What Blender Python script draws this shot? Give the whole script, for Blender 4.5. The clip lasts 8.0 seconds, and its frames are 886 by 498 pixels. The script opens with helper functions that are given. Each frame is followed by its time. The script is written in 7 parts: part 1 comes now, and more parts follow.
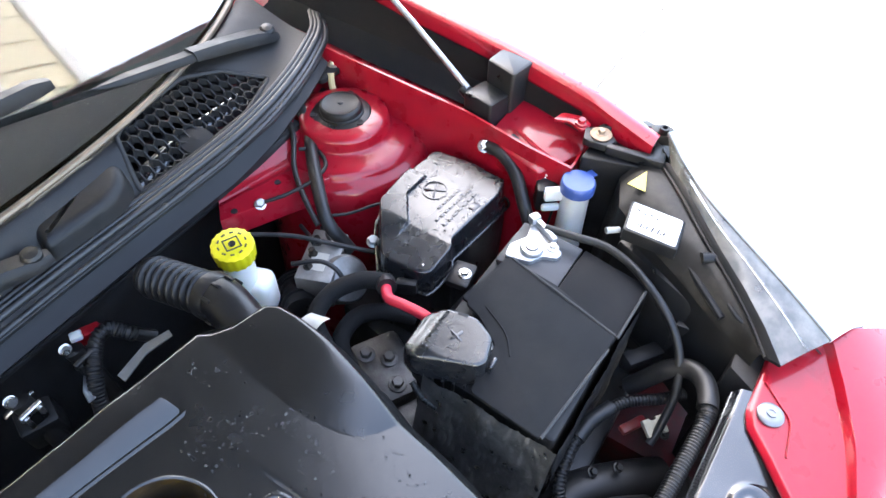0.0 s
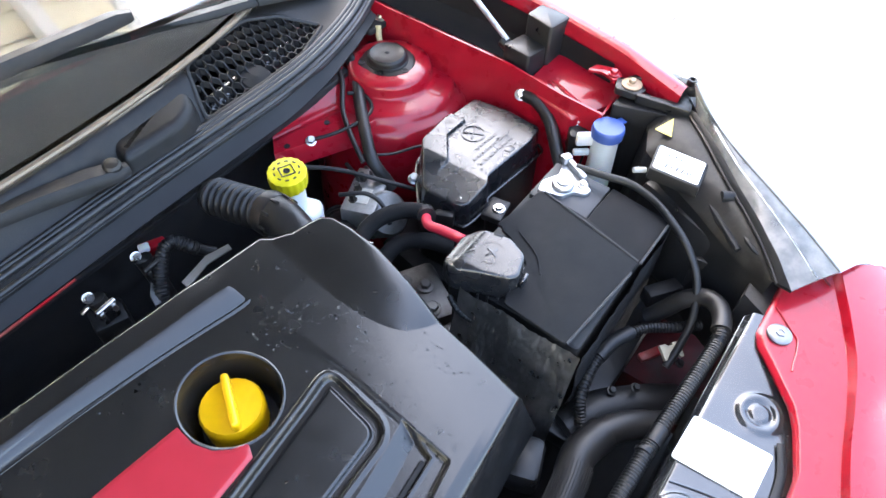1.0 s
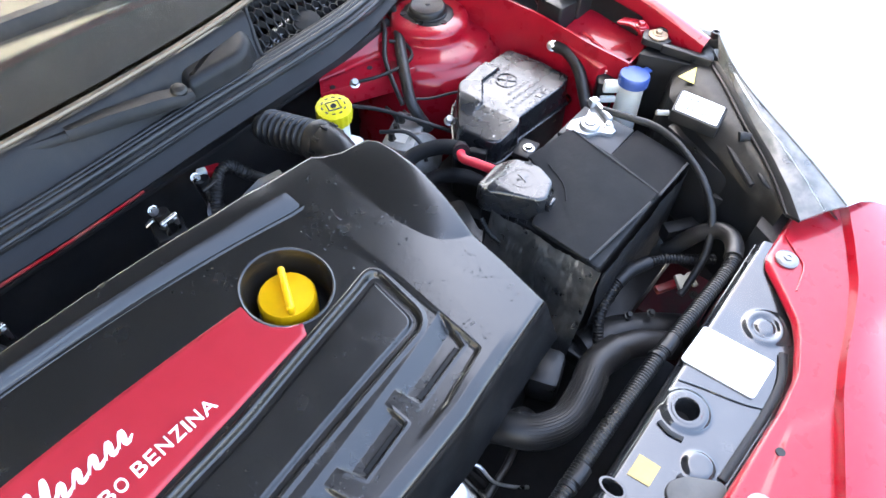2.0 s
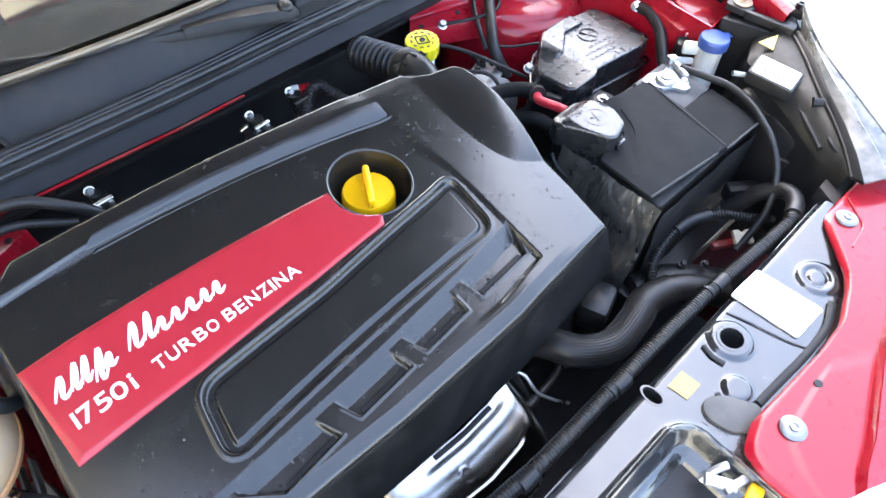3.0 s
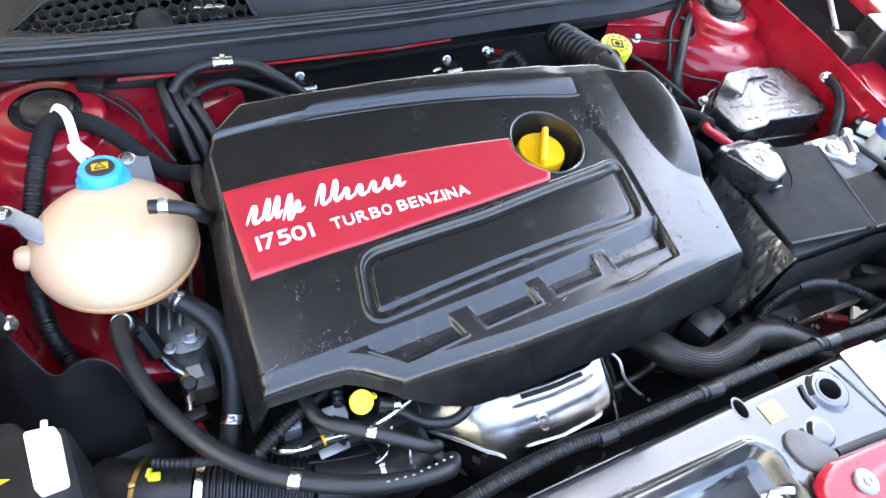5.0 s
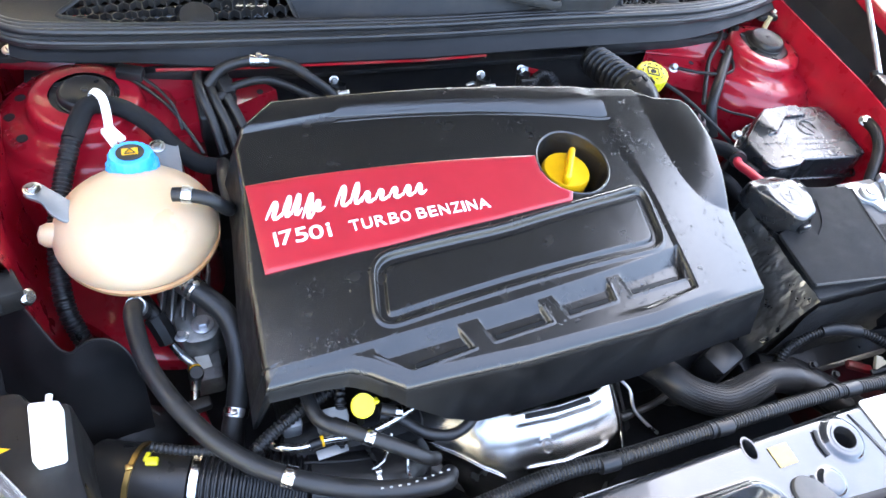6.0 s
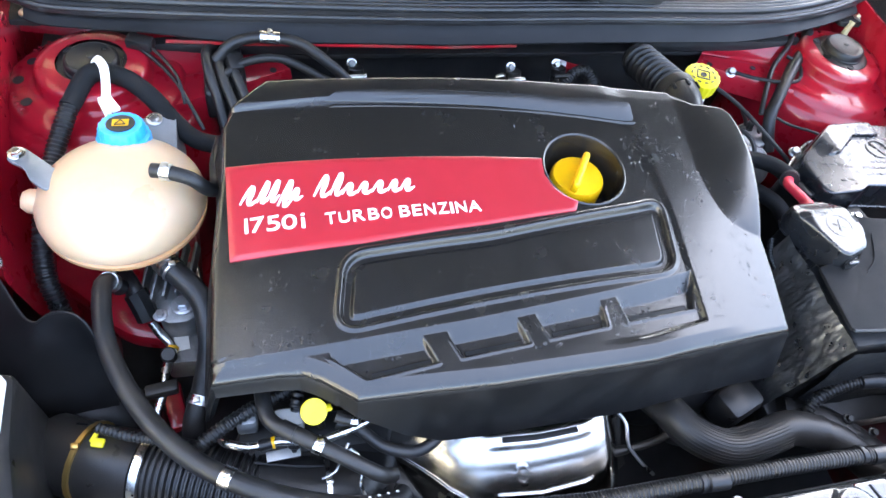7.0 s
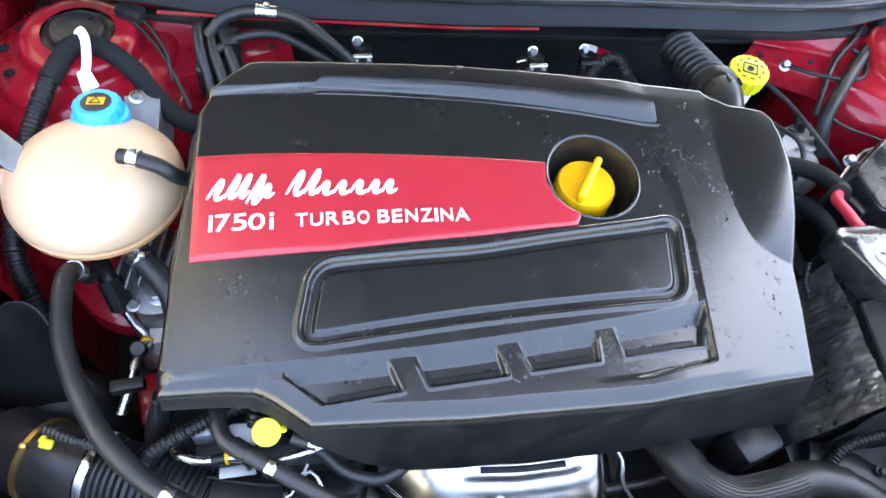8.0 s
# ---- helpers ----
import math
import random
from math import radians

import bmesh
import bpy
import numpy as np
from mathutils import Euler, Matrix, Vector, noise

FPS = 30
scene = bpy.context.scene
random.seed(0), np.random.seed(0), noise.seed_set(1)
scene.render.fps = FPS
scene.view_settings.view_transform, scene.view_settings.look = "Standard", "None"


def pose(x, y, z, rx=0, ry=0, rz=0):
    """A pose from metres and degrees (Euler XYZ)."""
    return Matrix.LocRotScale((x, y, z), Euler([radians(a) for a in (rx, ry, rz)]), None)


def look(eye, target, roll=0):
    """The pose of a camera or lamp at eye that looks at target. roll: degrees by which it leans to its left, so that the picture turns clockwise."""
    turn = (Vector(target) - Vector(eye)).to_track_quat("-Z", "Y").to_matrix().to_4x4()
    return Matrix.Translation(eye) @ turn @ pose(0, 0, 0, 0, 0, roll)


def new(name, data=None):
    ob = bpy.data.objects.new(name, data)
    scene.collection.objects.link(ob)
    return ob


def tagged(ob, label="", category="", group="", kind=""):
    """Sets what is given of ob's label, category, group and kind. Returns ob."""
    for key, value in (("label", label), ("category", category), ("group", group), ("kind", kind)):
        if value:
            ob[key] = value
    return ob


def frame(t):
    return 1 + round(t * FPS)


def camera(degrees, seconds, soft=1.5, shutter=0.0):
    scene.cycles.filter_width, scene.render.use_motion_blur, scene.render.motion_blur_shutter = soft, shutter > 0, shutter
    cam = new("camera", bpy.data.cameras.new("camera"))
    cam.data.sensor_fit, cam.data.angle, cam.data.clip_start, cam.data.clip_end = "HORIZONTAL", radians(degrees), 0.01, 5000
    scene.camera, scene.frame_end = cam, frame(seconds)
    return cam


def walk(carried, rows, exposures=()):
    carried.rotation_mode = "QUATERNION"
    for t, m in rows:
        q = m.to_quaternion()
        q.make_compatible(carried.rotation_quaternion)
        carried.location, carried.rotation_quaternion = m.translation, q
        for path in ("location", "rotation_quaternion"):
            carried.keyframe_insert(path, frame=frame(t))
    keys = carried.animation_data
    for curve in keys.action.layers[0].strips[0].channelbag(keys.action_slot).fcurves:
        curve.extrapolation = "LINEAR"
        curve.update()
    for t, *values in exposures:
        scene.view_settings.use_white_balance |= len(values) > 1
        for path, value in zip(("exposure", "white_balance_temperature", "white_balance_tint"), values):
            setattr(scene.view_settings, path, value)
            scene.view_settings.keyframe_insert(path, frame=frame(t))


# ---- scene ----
cam = camera(66.6, 8.0)
PATH = [
    (0, (-0.037, -0.31, 1.442), (1.057, 0.37, -0.088), 1.6),
    (0.5, (-0.082, -0.337, 1.441), (0.996, 0.363, -0.091), 1.3),
    (1, (-0.134, -0.351, 1.441), (0.915, 0.371, -0.1), 1.8),
    (1.5, (-0.18, -0.38, 1.442), (0.844, 0.368, -0.104), 1.7),
    (1.7, (-0.2, -0.391, 1.442), (0.815, 0.362, -0.109), 1.4),
    (2.8, (-0.307, -0.438, 1.428), (0.618, 0.371, -0.149), 3.7),
    (3, (-0.325, -0.454, 1.424), (0.573, 0.398, -0.147), 3.3),
    (3.5, (-0.373, -0.469, 1.424), (0.475, 0.427, -0.15), 5.5),
    (4, (-0.411, -0.478, 1.426), (0.407, 0.449, -0.146), 9.2),
    (4.5, (-0.442, -0.486, 1.426), (0.339, 0.475, -0.144), 12.7),
    (5.8, (-0.463, -0.506, 1.425), (0.235, 0.551, -0.123), 16.8),
    (6, (-0.449, -0.505, 1.421), (0.232, 0.565, -0.125), 16.6),
    (6.5, (-0.396, -0.504, 1.415), (0.175, 0.612, -0.144), 15.1),
    (7, (-0.339, -0.489, 1.403), (0.125, 0.614, -0.199), 14.2),
    (7.5, (-0.284, -0.464, 1.392), (0.092, 0.595, -0.262), 12.9),
    (8, (-0.258, -0.428, 1.381), (0.049, 0.617, -0.297), 12.3),
]
walk(cam, [(t, look(eye, target, roll)) for t, eye, target, roll in PATH], [(0, 3.72), (3.0, 3.82), (5.8, 3.97), (8, 4.02)])

# ---- light ----
world = bpy.data.worlds.new("world")
scene.world = world
world.use_nodes = True
wn = world.node_tree
SUN_AZ, SUN_EL = 22, 52
sky = wn.nodes.new("ShaderNodeTexSky")
sky.sky_type, sky.sun_disc = "NISHITA", False
sky.sun_elevation, sky.sun_rotation = radians(SUN_EL), radians(SUN_AZ)
sky.air_density, sky.dust_density, sky.ozone_density = 1.0, 3.2, 1.0
haze = wn.nodes.new("ShaderNodeHueSaturation")
haze.inputs["Saturation"].default_value = 0.90
wn.links.new(sky.outputs["Color"], haze.inputs["Color"])
wn.links.new(haze.outputs["Color"], wn.nodes["Background"].inputs["Color"])
wn.nodes["Background"].inputs["Strength"].default_value = 0.15
sun = new("sun", bpy.data.lights.new("sun", "SUN"))
sun.data.energy, sun.data.angle, sun.data.color = 2.3, radians(0.6), (1.0, 0.95, 0.88)
SUN_DIR = Vector((math.sin(radians(SUN_AZ)) * math.cos(radians(SUN_EL)), math.cos(radians(SUN_AZ)) * math.cos(radians(SUN_EL)), math.sin(radians(SUN_EL))))
sun.matrix_world = look(SUN_DIR * 5, (0, 0, 0))


# ---- materials ----
def material(name, color, rough=0.5, metal=0.0, vary=0.25, scale=40.0, fine=400.0, bump=0.1, coat=0.0, rvary=0.1, dirt=None, dirt_amount=0.0, specular=0.5, subsurface=0.0, transmission=0.0, dirt_scale=9.0):
    """A surface with colour and gloss that vary at two scales, a fine grain, and dirt in soft patches."""
    m = bpy.data.materials.new(name)
    m.use_nodes = True
    n, l = m.node_tree.nodes, m.node_tree.links
    b = n["Principled BSDF"]
    b.inputs["Metallic"].default_value = metal
    b.inputs["Specular IOR Level"].default_value = specular
    b.inputs["Coat Weight"].default_value = coat
    b.inputs["Coat Roughness"].default_value = 0.06
    b.inputs["Transmission Weight"].default_value = transmission
    if subsurface:
        b.inputs["Subsurface Weight"].default_value = subsurface
        b.inputs["Subsurface Radius"].default_value = (0.02, 0.012, 0.006)
        b.inputs["Subsurface Scale"].default_value = 1.0
    tc = n.new("ShaderNodeTexCoord")
    big, small = n.new("ShaderNodeTexNoise"), n.new("ShaderNodeTexNoise")
    big.inputs["Scale"].default_value, big.inputs["Detail"].default_value = scale, 5.0
    small.inputs["Scale"].default_value, small.inputs["Detail"].default_value = fine, 3.0
    for t in (big, small):
        l.new(tc.outputs["Object"], t.inputs["Vector"])
    mul = n.new("ShaderNodeMapRange")
    mul.inputs["From Min"].default_value, mul.inputs["From Max"].default_value = 0.3, 0.7
    mul.inputs["To Min"].default_value, mul.inputs["To Max"].default_value = 1 - vary, 1 + vary
    l.new(big.outputs["Fac"], mul.inputs["Value"])
    mix = n.new("ShaderNodeMix")
    mix.data_type, mix.blend_type = "RGBA", "MULTIPLY"
    mix.inputs["Factor"].default_value = 1.0
    mix.inputs["A"].default_value = (*color, 1)
    l.new(mul.outputs["Result"], mix.inputs["B"])
    out = mix.outputs["Result"]
    if dirt:
        patch = n.new("ShaderNodeTexNoise")
        patch.inputs["Scale"].default_value, patch.inputs["Detail"].default_value, patch.inputs["Roughness"].default_value = dirt_scale, 9.0, 0.68
        l.new(tc.outputs["Object"], patch.inputs["Vector"])
        ramp = n.new("ShaderNodeMapRange")
        ramp.inputs["From Min"].default_value, ramp.inputs["From Max"].default_value = 0.46, 0.72
        ramp.inputs["To Max"].default_value = dirt_amount
        l.new(patch.outputs["Fac"], ramp.inputs["Value"])
        over = n.new("ShaderNodeMix")
        over.data_type = "RGBA"
        over.inputs["B"].default_value = (*dirt, 1)
        l.new(ramp.outputs["Result"], over.inputs["Factor"])
        l.new(out, over.inputs["A"])
        out = over.outputs["Result"]
    l.new(out, b.inputs["Base Color"])
    rr = n.new("ShaderNodeMapRange")
    rr.inputs["From Min"].default_value, rr.inputs["From Max"].default_value = 0.3, 0.7
    rr.inputs["To Min"].default_value, rr.inputs["To Max"].default_value = max(0.02, rough - rvary), min(1, rough + rvary)
    l.new(big.outputs["Fac"], rr.inputs["Value"])
    l.new(rr.outputs["Result"], b.inputs["Roughness"])
    if bump:
        bp = n.new("ShaderNodeBump")
        bp.inputs["Strength"].default_value, bp.inputs["Distance"].default_value = bump, 0.001
        l.new(small.outputs["Fac"], bp.inputs["Height"])
        l.new(bp.outputs["Normal"], b.inputs["Normal"])
    return m


GRIME = (0.066, 0.051, 0.036)
red_paint = material("red_paint", (0.29, 0.005, 0.015), 0.30, 0.0, vary=0.12, bump=0.02, coat=0.6, rvary=0.05, specular=0.2, dirt=(0.12, 0.05, 0.04), dirt_amount=0.10)
red_dusty = material("dusty_red_paint", (0.27, 0.003, 0.010), 0.42, 0.0, vary=0.2, bump=0.05, coat=0.0, dirt=(0.13, 0.085, 0.065), dirt_amount=0.7, dirt_scale=18)
plate_red = material("plate_red", (0.33, 0.016, 0.026), 0.32, vary=0.05, bump=0.03, coat=0.3, rvary=0.03)
cover_black = material("cover_black", (0.009, 0.0083, 0.0078), 0.25, vary=0.10, bump=0.06, fine=1600, rvary=0.03, specular=0.65, dirt=(0.045, 0.038, 0.029), dirt_amount=0.12, dirt_scale=38)
# dimmer copy of the cover black; the side walls' shade is in its colour
skirt_shaded = material("grained_shaded_plastic", (0.006, 0.006, 0.0065), 0.42, vary=0.15, bump=0.35, fine=1100, specular=0.26, dirt=GRIME, dirt_amount=0.06)
wet_plastic = material("wet_black_plastic", (0.011, 0.0115, 0.013), 0.27, vary=0.2, bump=0.05, fine=900, rvary=0.03, specular=0.85)
alloy_dark = material("dirty_cast_alloy", (0.15, 0.145, 0.14), 0.5, 0.7, vary=0.4, bump=0.5, fine=500, dirt=(0.05, 0.042, 0.035), dirt_amount=0.7, dirt_scale=30)
plastic = material("black_plastic", (0.010, 0.010, 0.0105), 0.36, vary=0.25, bump=0.15, fine=900, specular=0.34, dirt=GRIME, dirt_amount=0.24)
plastic_worn = material("worn_grey_plastic", (0.011, 0.011, 0.0115), 0.46, vary=0.3, bump=0.25, fine=700, specular=0.24, dirt=GRIME, dirt_amount=0.22)
gloss_black = material("gloss_black_paint", (0.014, 0.015, 0.017), 0.20, vary=0.3, scale=25, bump=0.03, fine=90, coat=0.6, rvary=0.08, specular=0.75, dirt=(0.085, 0.080, 0.070), dirt_amount=0.4, dirt_scale=22)
rubber = material("black_rubber", (0.011, 0.011, 0.0115), 0.44, vary=0.3, bump=0.15, fine=600, specular=0.4, dirt=GRIME, dirt_amount=0.24)
seal_rubber = material("seal_rubber", (0.015, 0.015, 0.0155), 0.38, vary=0.2, bump=0.1, specular=0.52, dirt=GRIME, dirt_amount=0.15)
felt = material("black_felt", (0.008, 0.008, 0.0085), 0.8, vary=0.3, bump=0.5, fine=1600, dirt=GRIME, dirt_amount=0.10, specular=0.25)
felt_edge = material("felt_edge", (0.024, 0.024, 0.024), 0.7, vary=0.5, scale=200, bump=0.5)
case_grey = material("battery_case_grey", (0.035, 0.035, 0.037), 0.5, vary=0.15, bump=0.1, dirt=GRIME, dirt_amount=0.3)
bolt_grey = material("grey_plated_steel", (0.22, 0.22, 0.23), 0.42, 0.7, vary=0.25, bump=0.15, dirt=(0.1, 0.08, 0.06), dirt_amount=0.4, dirt_scale=60)
dark_metal = material("dark_metal", (0.035, 0.033, 0.030), 0.45, 0.6, vary=0.4, bump=0.3, dirt=(0.07, 0.045, 0.028), dirt_amount=0.5)
bonnet_felt = material("bonnet_felt", (0.035, 0.033, 0.031), 0.85, vary=0.25, bump=0.5, fine=300, specular=0.2)
joint_tar = material("joint_filler", (0.05, 0.05, 0.05), 0.8, vary=0.4, scale=20, bump=0.4)
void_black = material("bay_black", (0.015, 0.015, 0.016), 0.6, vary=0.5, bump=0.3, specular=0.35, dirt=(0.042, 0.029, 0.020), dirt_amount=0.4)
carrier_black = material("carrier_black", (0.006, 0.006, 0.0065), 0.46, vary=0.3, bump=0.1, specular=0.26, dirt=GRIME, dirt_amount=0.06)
steel = material("bright_steel", (0.62, 0.61, 0.59), 0.28, 1.0, vary=0.2, bump=0.08, dirt=(0.2, 0.17, 0.13), dirt_amount=0.35, dirt_scale=60)
shield = material("polished_heat_shield", (0.54, 0.525, 0.50), 0.21, 1.0, vary=0.15, scale=15, bump=0.04, fine=150, dirt=(0.16, 0.125, 0.09), dirt_amount=0.5, dirt_scale=16)
alloy = material("cast_alloy", (0.30, 0.30, 0.295), 0.48, 0.85, vary=0.3, bump=0.5, fine=500, dirt=(0.12, 0.10, 0.08), dirt_amount=0.5, dirt_scale=30)
zinc = material("zinc_steel", (0.50, 0.51, 0.53), 0.42, 0.9, vary=0.2, bump=0.15, dirt=(0.2, 0.17, 0.13), dirt_amount=0.3, dirt_scale=50)
foil = material("crinkled_foil", (0.24, 0.235, 0.23), 0.34, 0.9, vary=0.2, scale=60, bump=0.6, fine=420, dirt=(0.06, 0.055, 0.05), dirt_amount=0.35, dirt_scale=8)
tank_plastic = material("tank_plastic", (0.62, 0.44, 0.275), 0.34, vary=0.07, scale=14, bump=0.06, subsurface=0.35, dirt=(0.70, 0.40, 0.20), dirt_amount=0.5, dirt_scale=9)
white_plastic = material("white_plastic", (0.78, 0.77, 0.72), 0.4, vary=0.06, bump=0.05, subsurface=0.15, dirt=(0.5, 0.46, 0.38), dirt_amount=0.25)
paper = material("white_label", (0.86, 0.86, 0.84), 0.5, vary=0.03, bump=0.02)
aged_paper = material("aged_label", (0.55, 0.52, 0.46), 0.6, vary=0.12, bump=0.1, dirt=(0.25, 0.22, 0.18), dirt_amount=0.5, dirt_scale=40)
print_grey = material("label_print", (0.30, 0.30, 0.31), 0.6, vary=0.1, bump=0.0)
print_black = material("black_print", (0.02, 0.02, 0.02), 0.5, vary=0.1, bump=0.0)
yellow = material("yellow_plastic", (0.80, 0.42, 0.0), 0.38, vary=0.07, bump=0.06, dirt=(0.35, 0.24, 0.03), dirt_amount=0.2, dirt_scale=50)
lemon = material("lemon_plastic", (0.68, 0.58, 0.01), 0.38, vary=0.08, bump=0.06, dirt=(0.30, 0.24, 0.03), dirt_amount=0.3, dirt_scale=60)
cap_blue = material("light_blue_plastic", (0.02, 0.36, 0.80), 0.36, vary=0.06, bump=0.05, dirt=(0.2, 0.3, 0.4), dirt_amount=0.2)
deep_blue = material("dark_blue_plastic", (0.022, 0.065, 0.27), 0.38, vary=0.1, bump=0.05, dirt=(0.2, 0.22, 0.3), dirt_amount=0.2)
badge_white = material("white_lettering", (0.85, 0.85, 0.84), 0.35, vary=0.03, bump=0.0)
rubber_grey = material("grey_rubber", (0.075, 0.070, 0.064), 0.6, vary=0.2, bump=0.2, dirt=(0.13, 0.12, 0.10), dirt_amount=0.3, dirt_scale=40)
cable_red = material("red_cable", (0.66, 0.03, 0.06), 0.4, vary=0.1, bump=0.05)
grey_plastic = material("grey_plastic", (0.30, 0.30, 0.29), 0.5, vary=0.12, bump=0.1, dirt=GRIME, dirt_amount=0.35)
bracket_grey = material("bracket_grey", (0.27, 0.275, 0.28), 0.45, 0.5, vary=0.12, bump=0.1, dirt=GRIME, dirt_amount=0.25)
sand_plastic = material("sand_plastic", (0.32, 0.29, 0.22), 0.55, vary=0.15, bump=0.15, dirt=(0.12, 0.10, 0.08), dirt_amount=0.5, dirt_scale=40)
wax_beige = material("cavity_wax", (0.45, 0.36, 0.18), 0.6, vary=0.3, bump=0.4)
brass = material("brass", (0.55, 0.36, 0.12), 0.4, 1.0, vary=0.2, bump=0.1)
rust = material("rusty_steel", (0.30, 0.22, 0.15), 0.55, 0.6, vary=0.4, bump=0.4, dirt=(0.25, 0.10, 0.04), dirt_amount=0.6, dirt_scale=80)
concrete = material("concrete", (0.46, 0.45, 0.43), 0.85, vary=0.08, scale=4, bump=0.3, fine=120, dirt=(0.36, 0.35, 0.33), dirt_amount=0.4, dirt_scale=2)
trim_silver = material("silver_trim", (0.16, 0.125, 0.09), 0.4, 0.4, vary=0.15, bump=0.05)
cream_board = material("cream_board", (0.80, 0.74, 0.56), 0.6, vary=0.04, scale=3, bump=0.05)
gutter_white = material("white_gutter", (0.80, 0.80, 0.80), 0.4, vary=0.04, bump=0.02)
lamp_grey = material("lamp_housing_grey", (0.016, 0.0145, 0.013), 0.42, vary=0.2, bump=0.08, specular=0.26, dirt=(0.12, 0.105, 0.085), dirt_amount=0.3, dirt_scale=20)
lens_haze = material("hazed_lens", (0.17, 0.168, 0.16), 0.18, vary=0.35, scale=30, bump=0.03, transmission=0.45, rvary=0.05, dirt=(0.34, 0.31, 0.26), dirt_amount=0.5, dirt_scale=30)
# clear lens; the blue of the sky on it is painted as base colour
lens_skylit = material("lens_face", (0.55, 0.70, 0.86), 0.08, vary=0.10, scale=18, bump=0.0, transmission=0.45, rvary=0.03)
lens_clear = material("clear_lens", (0.95, 0.96, 0.97), 0.06, vary=0.01, bump=0.0, transmission=1.0, rvary=0.02)
glass = material("screen_glass", (0.84, 0.87, 0.87), 0.02, vary=0.0, bump=0.0, transmission=1.0, rvary=0.0)
water = material("water", (0.9, 0.92, 0.93), 0.03, vary=0.0, bump=0.0, transmission=1.0, rvary=0.0)
# dark copy of the red: shade under the battery put into colour, plus grime
red_grimy_shade = material("grimy_shaded_red_paint", (0.075, 0.006, 0.008), 0.5, vary=0.3, bump=0.2, specular=0.3, dirt=(0.035, 0.026, 0.020), dirt_amount=1.0, dirt_scale=16)


# ---- mesh helpers ----
V3 = lambda p: np.asarray(p, float)


def spline(points, step=0.006):
    """A smooth curve through a few points, in even steps."""
    p = V3(points)
    p = np.vstack([2 * p[0] - p[1], p, 2 * p[-1] - p[-2]])
    out = []
    for a, b, c, d in zip(p, p[1:], p[2:], p[3:]):
        n = max(2, int(np.linalg.norm(c - b) / step))
        for k in range(n):
            t = k / n
            out.append(0.5 * (2 * b + (c - a) * t + (2 * a - 5 * b + 4 * c - d) * t * t + (3 * b - a - 3 * c + d) * t**3))
    out.append(p[-2])
    return np.array(out)


def resample(points, n):
    p = V3(points)
    s = np.r_[0, np.cumsum(np.linalg.norm(np.diff(p, axis=0), axis=1))]
    u = np.linspace(0, s[-1], n)
    return np.stack([np.interp(u, s, p[:, k]) for k in range(p.shape[1])], 1)


def join(*some):
    v, f = [], []
    for a, b in some:
        f += [tuple(i + len(v) for i in q) for q in b]
        v += [tuple(q) for q in a]
    return v, f


def tube(points, r, seg=14, rib=0.0, pitch=0.004, step=0.006, caps=True, flat=1.0):
    """A round hose along a smooth curve; rib: the height of its corrugation; flat: its height against its width."""
    p = spline(points, pitch / 4 if rib else step)
    s = np.r_[0, np.cumsum(np.linalg.norm(np.diff(p, axis=0), axis=1))]
    tan = np.gradient(p, axis=0)
    tan /= np.linalg.norm(tan, axis=1)[:, None]
    side = np.cross(tan[0], (0, 0, 1))
    if np.linalg.norm(side) < 0.1:
        side = np.cross(tan[0], (0, 1, 0))
    v, f = [], []
    for k in range(len(p)):
        side = side - (side @ tan[k]) * tan[k]
        side /= np.linalg.norm(side)
        up = np.cross(side, tan[k])
        rr = r
        if rib:
            w = (s[k] % pitch) / pitch
            rr = r + (rib if 0.15 < w < 0.65 else 0.0)
        for a in range(seg):
            c = 2 * math.pi * a / seg
            v.append(p[k] + rr * (math.cos(c) * side + flat * math.sin(c) * up))
    for k in range(len(p) - 1):
        for a in range(seg):
            b = (a + 1) % seg
            f.append((k * seg + a, k * seg + b, (k + 1) * seg + b, (k + 1) * seg + a))
    if caps:
        f.append(tuple(range(seg))[::-1])
        f.append(tuple((len(p) - 1) * seg + a for a in range(seg)))
    return v, f


def lathe(profile, at=(0, 0, 0), axis=(0, 0, 1), seg=32, lobes=0, depth=0.0, turn=0.0, closed=False):
    """Turns (radius, height) pairs round an axis; lobes: grips round it, of that depth."""
    q = Vector((0, 0, 1)).rotation_difference(Vector(axis)).to_matrix()
    v, f = [], []
    for r, h in profile:
        for a in range(seg):
            c = 2 * math.pi * a / seg + turn
            rr = r - (depth * (0.5 + 0.5 * math.cos(lobes * c)) if lobes and r > 0.6 * max(p[0] for p in profile) else 0)
            v.append(Vector(at) + q @ Vector((rr * math.cos(c), rr * math.sin(c), h)))
    for k in range(len(profile) - 1):
        for a in range(seg):
            b = (a + 1) % seg
            f.append((k * seg + a, k * seg + b, (k + 1) * seg + b, (k + 1) * seg + a))
    if closed:
        k = (len(profile) - 1) * seg
        f += [(k + a, k + (a + 1) % seg, (a + 1) % seg, a) for a in range(seg)]
    elif profile[0][0] > 1e-6:
        f.append(tuple(range(seg))[::-1])
    if profile[-1][0] > 1e-6 and not closed:
        f.append(tuple((len(profile) - 1) * seg + a for a in range(seg)))
    return v, f


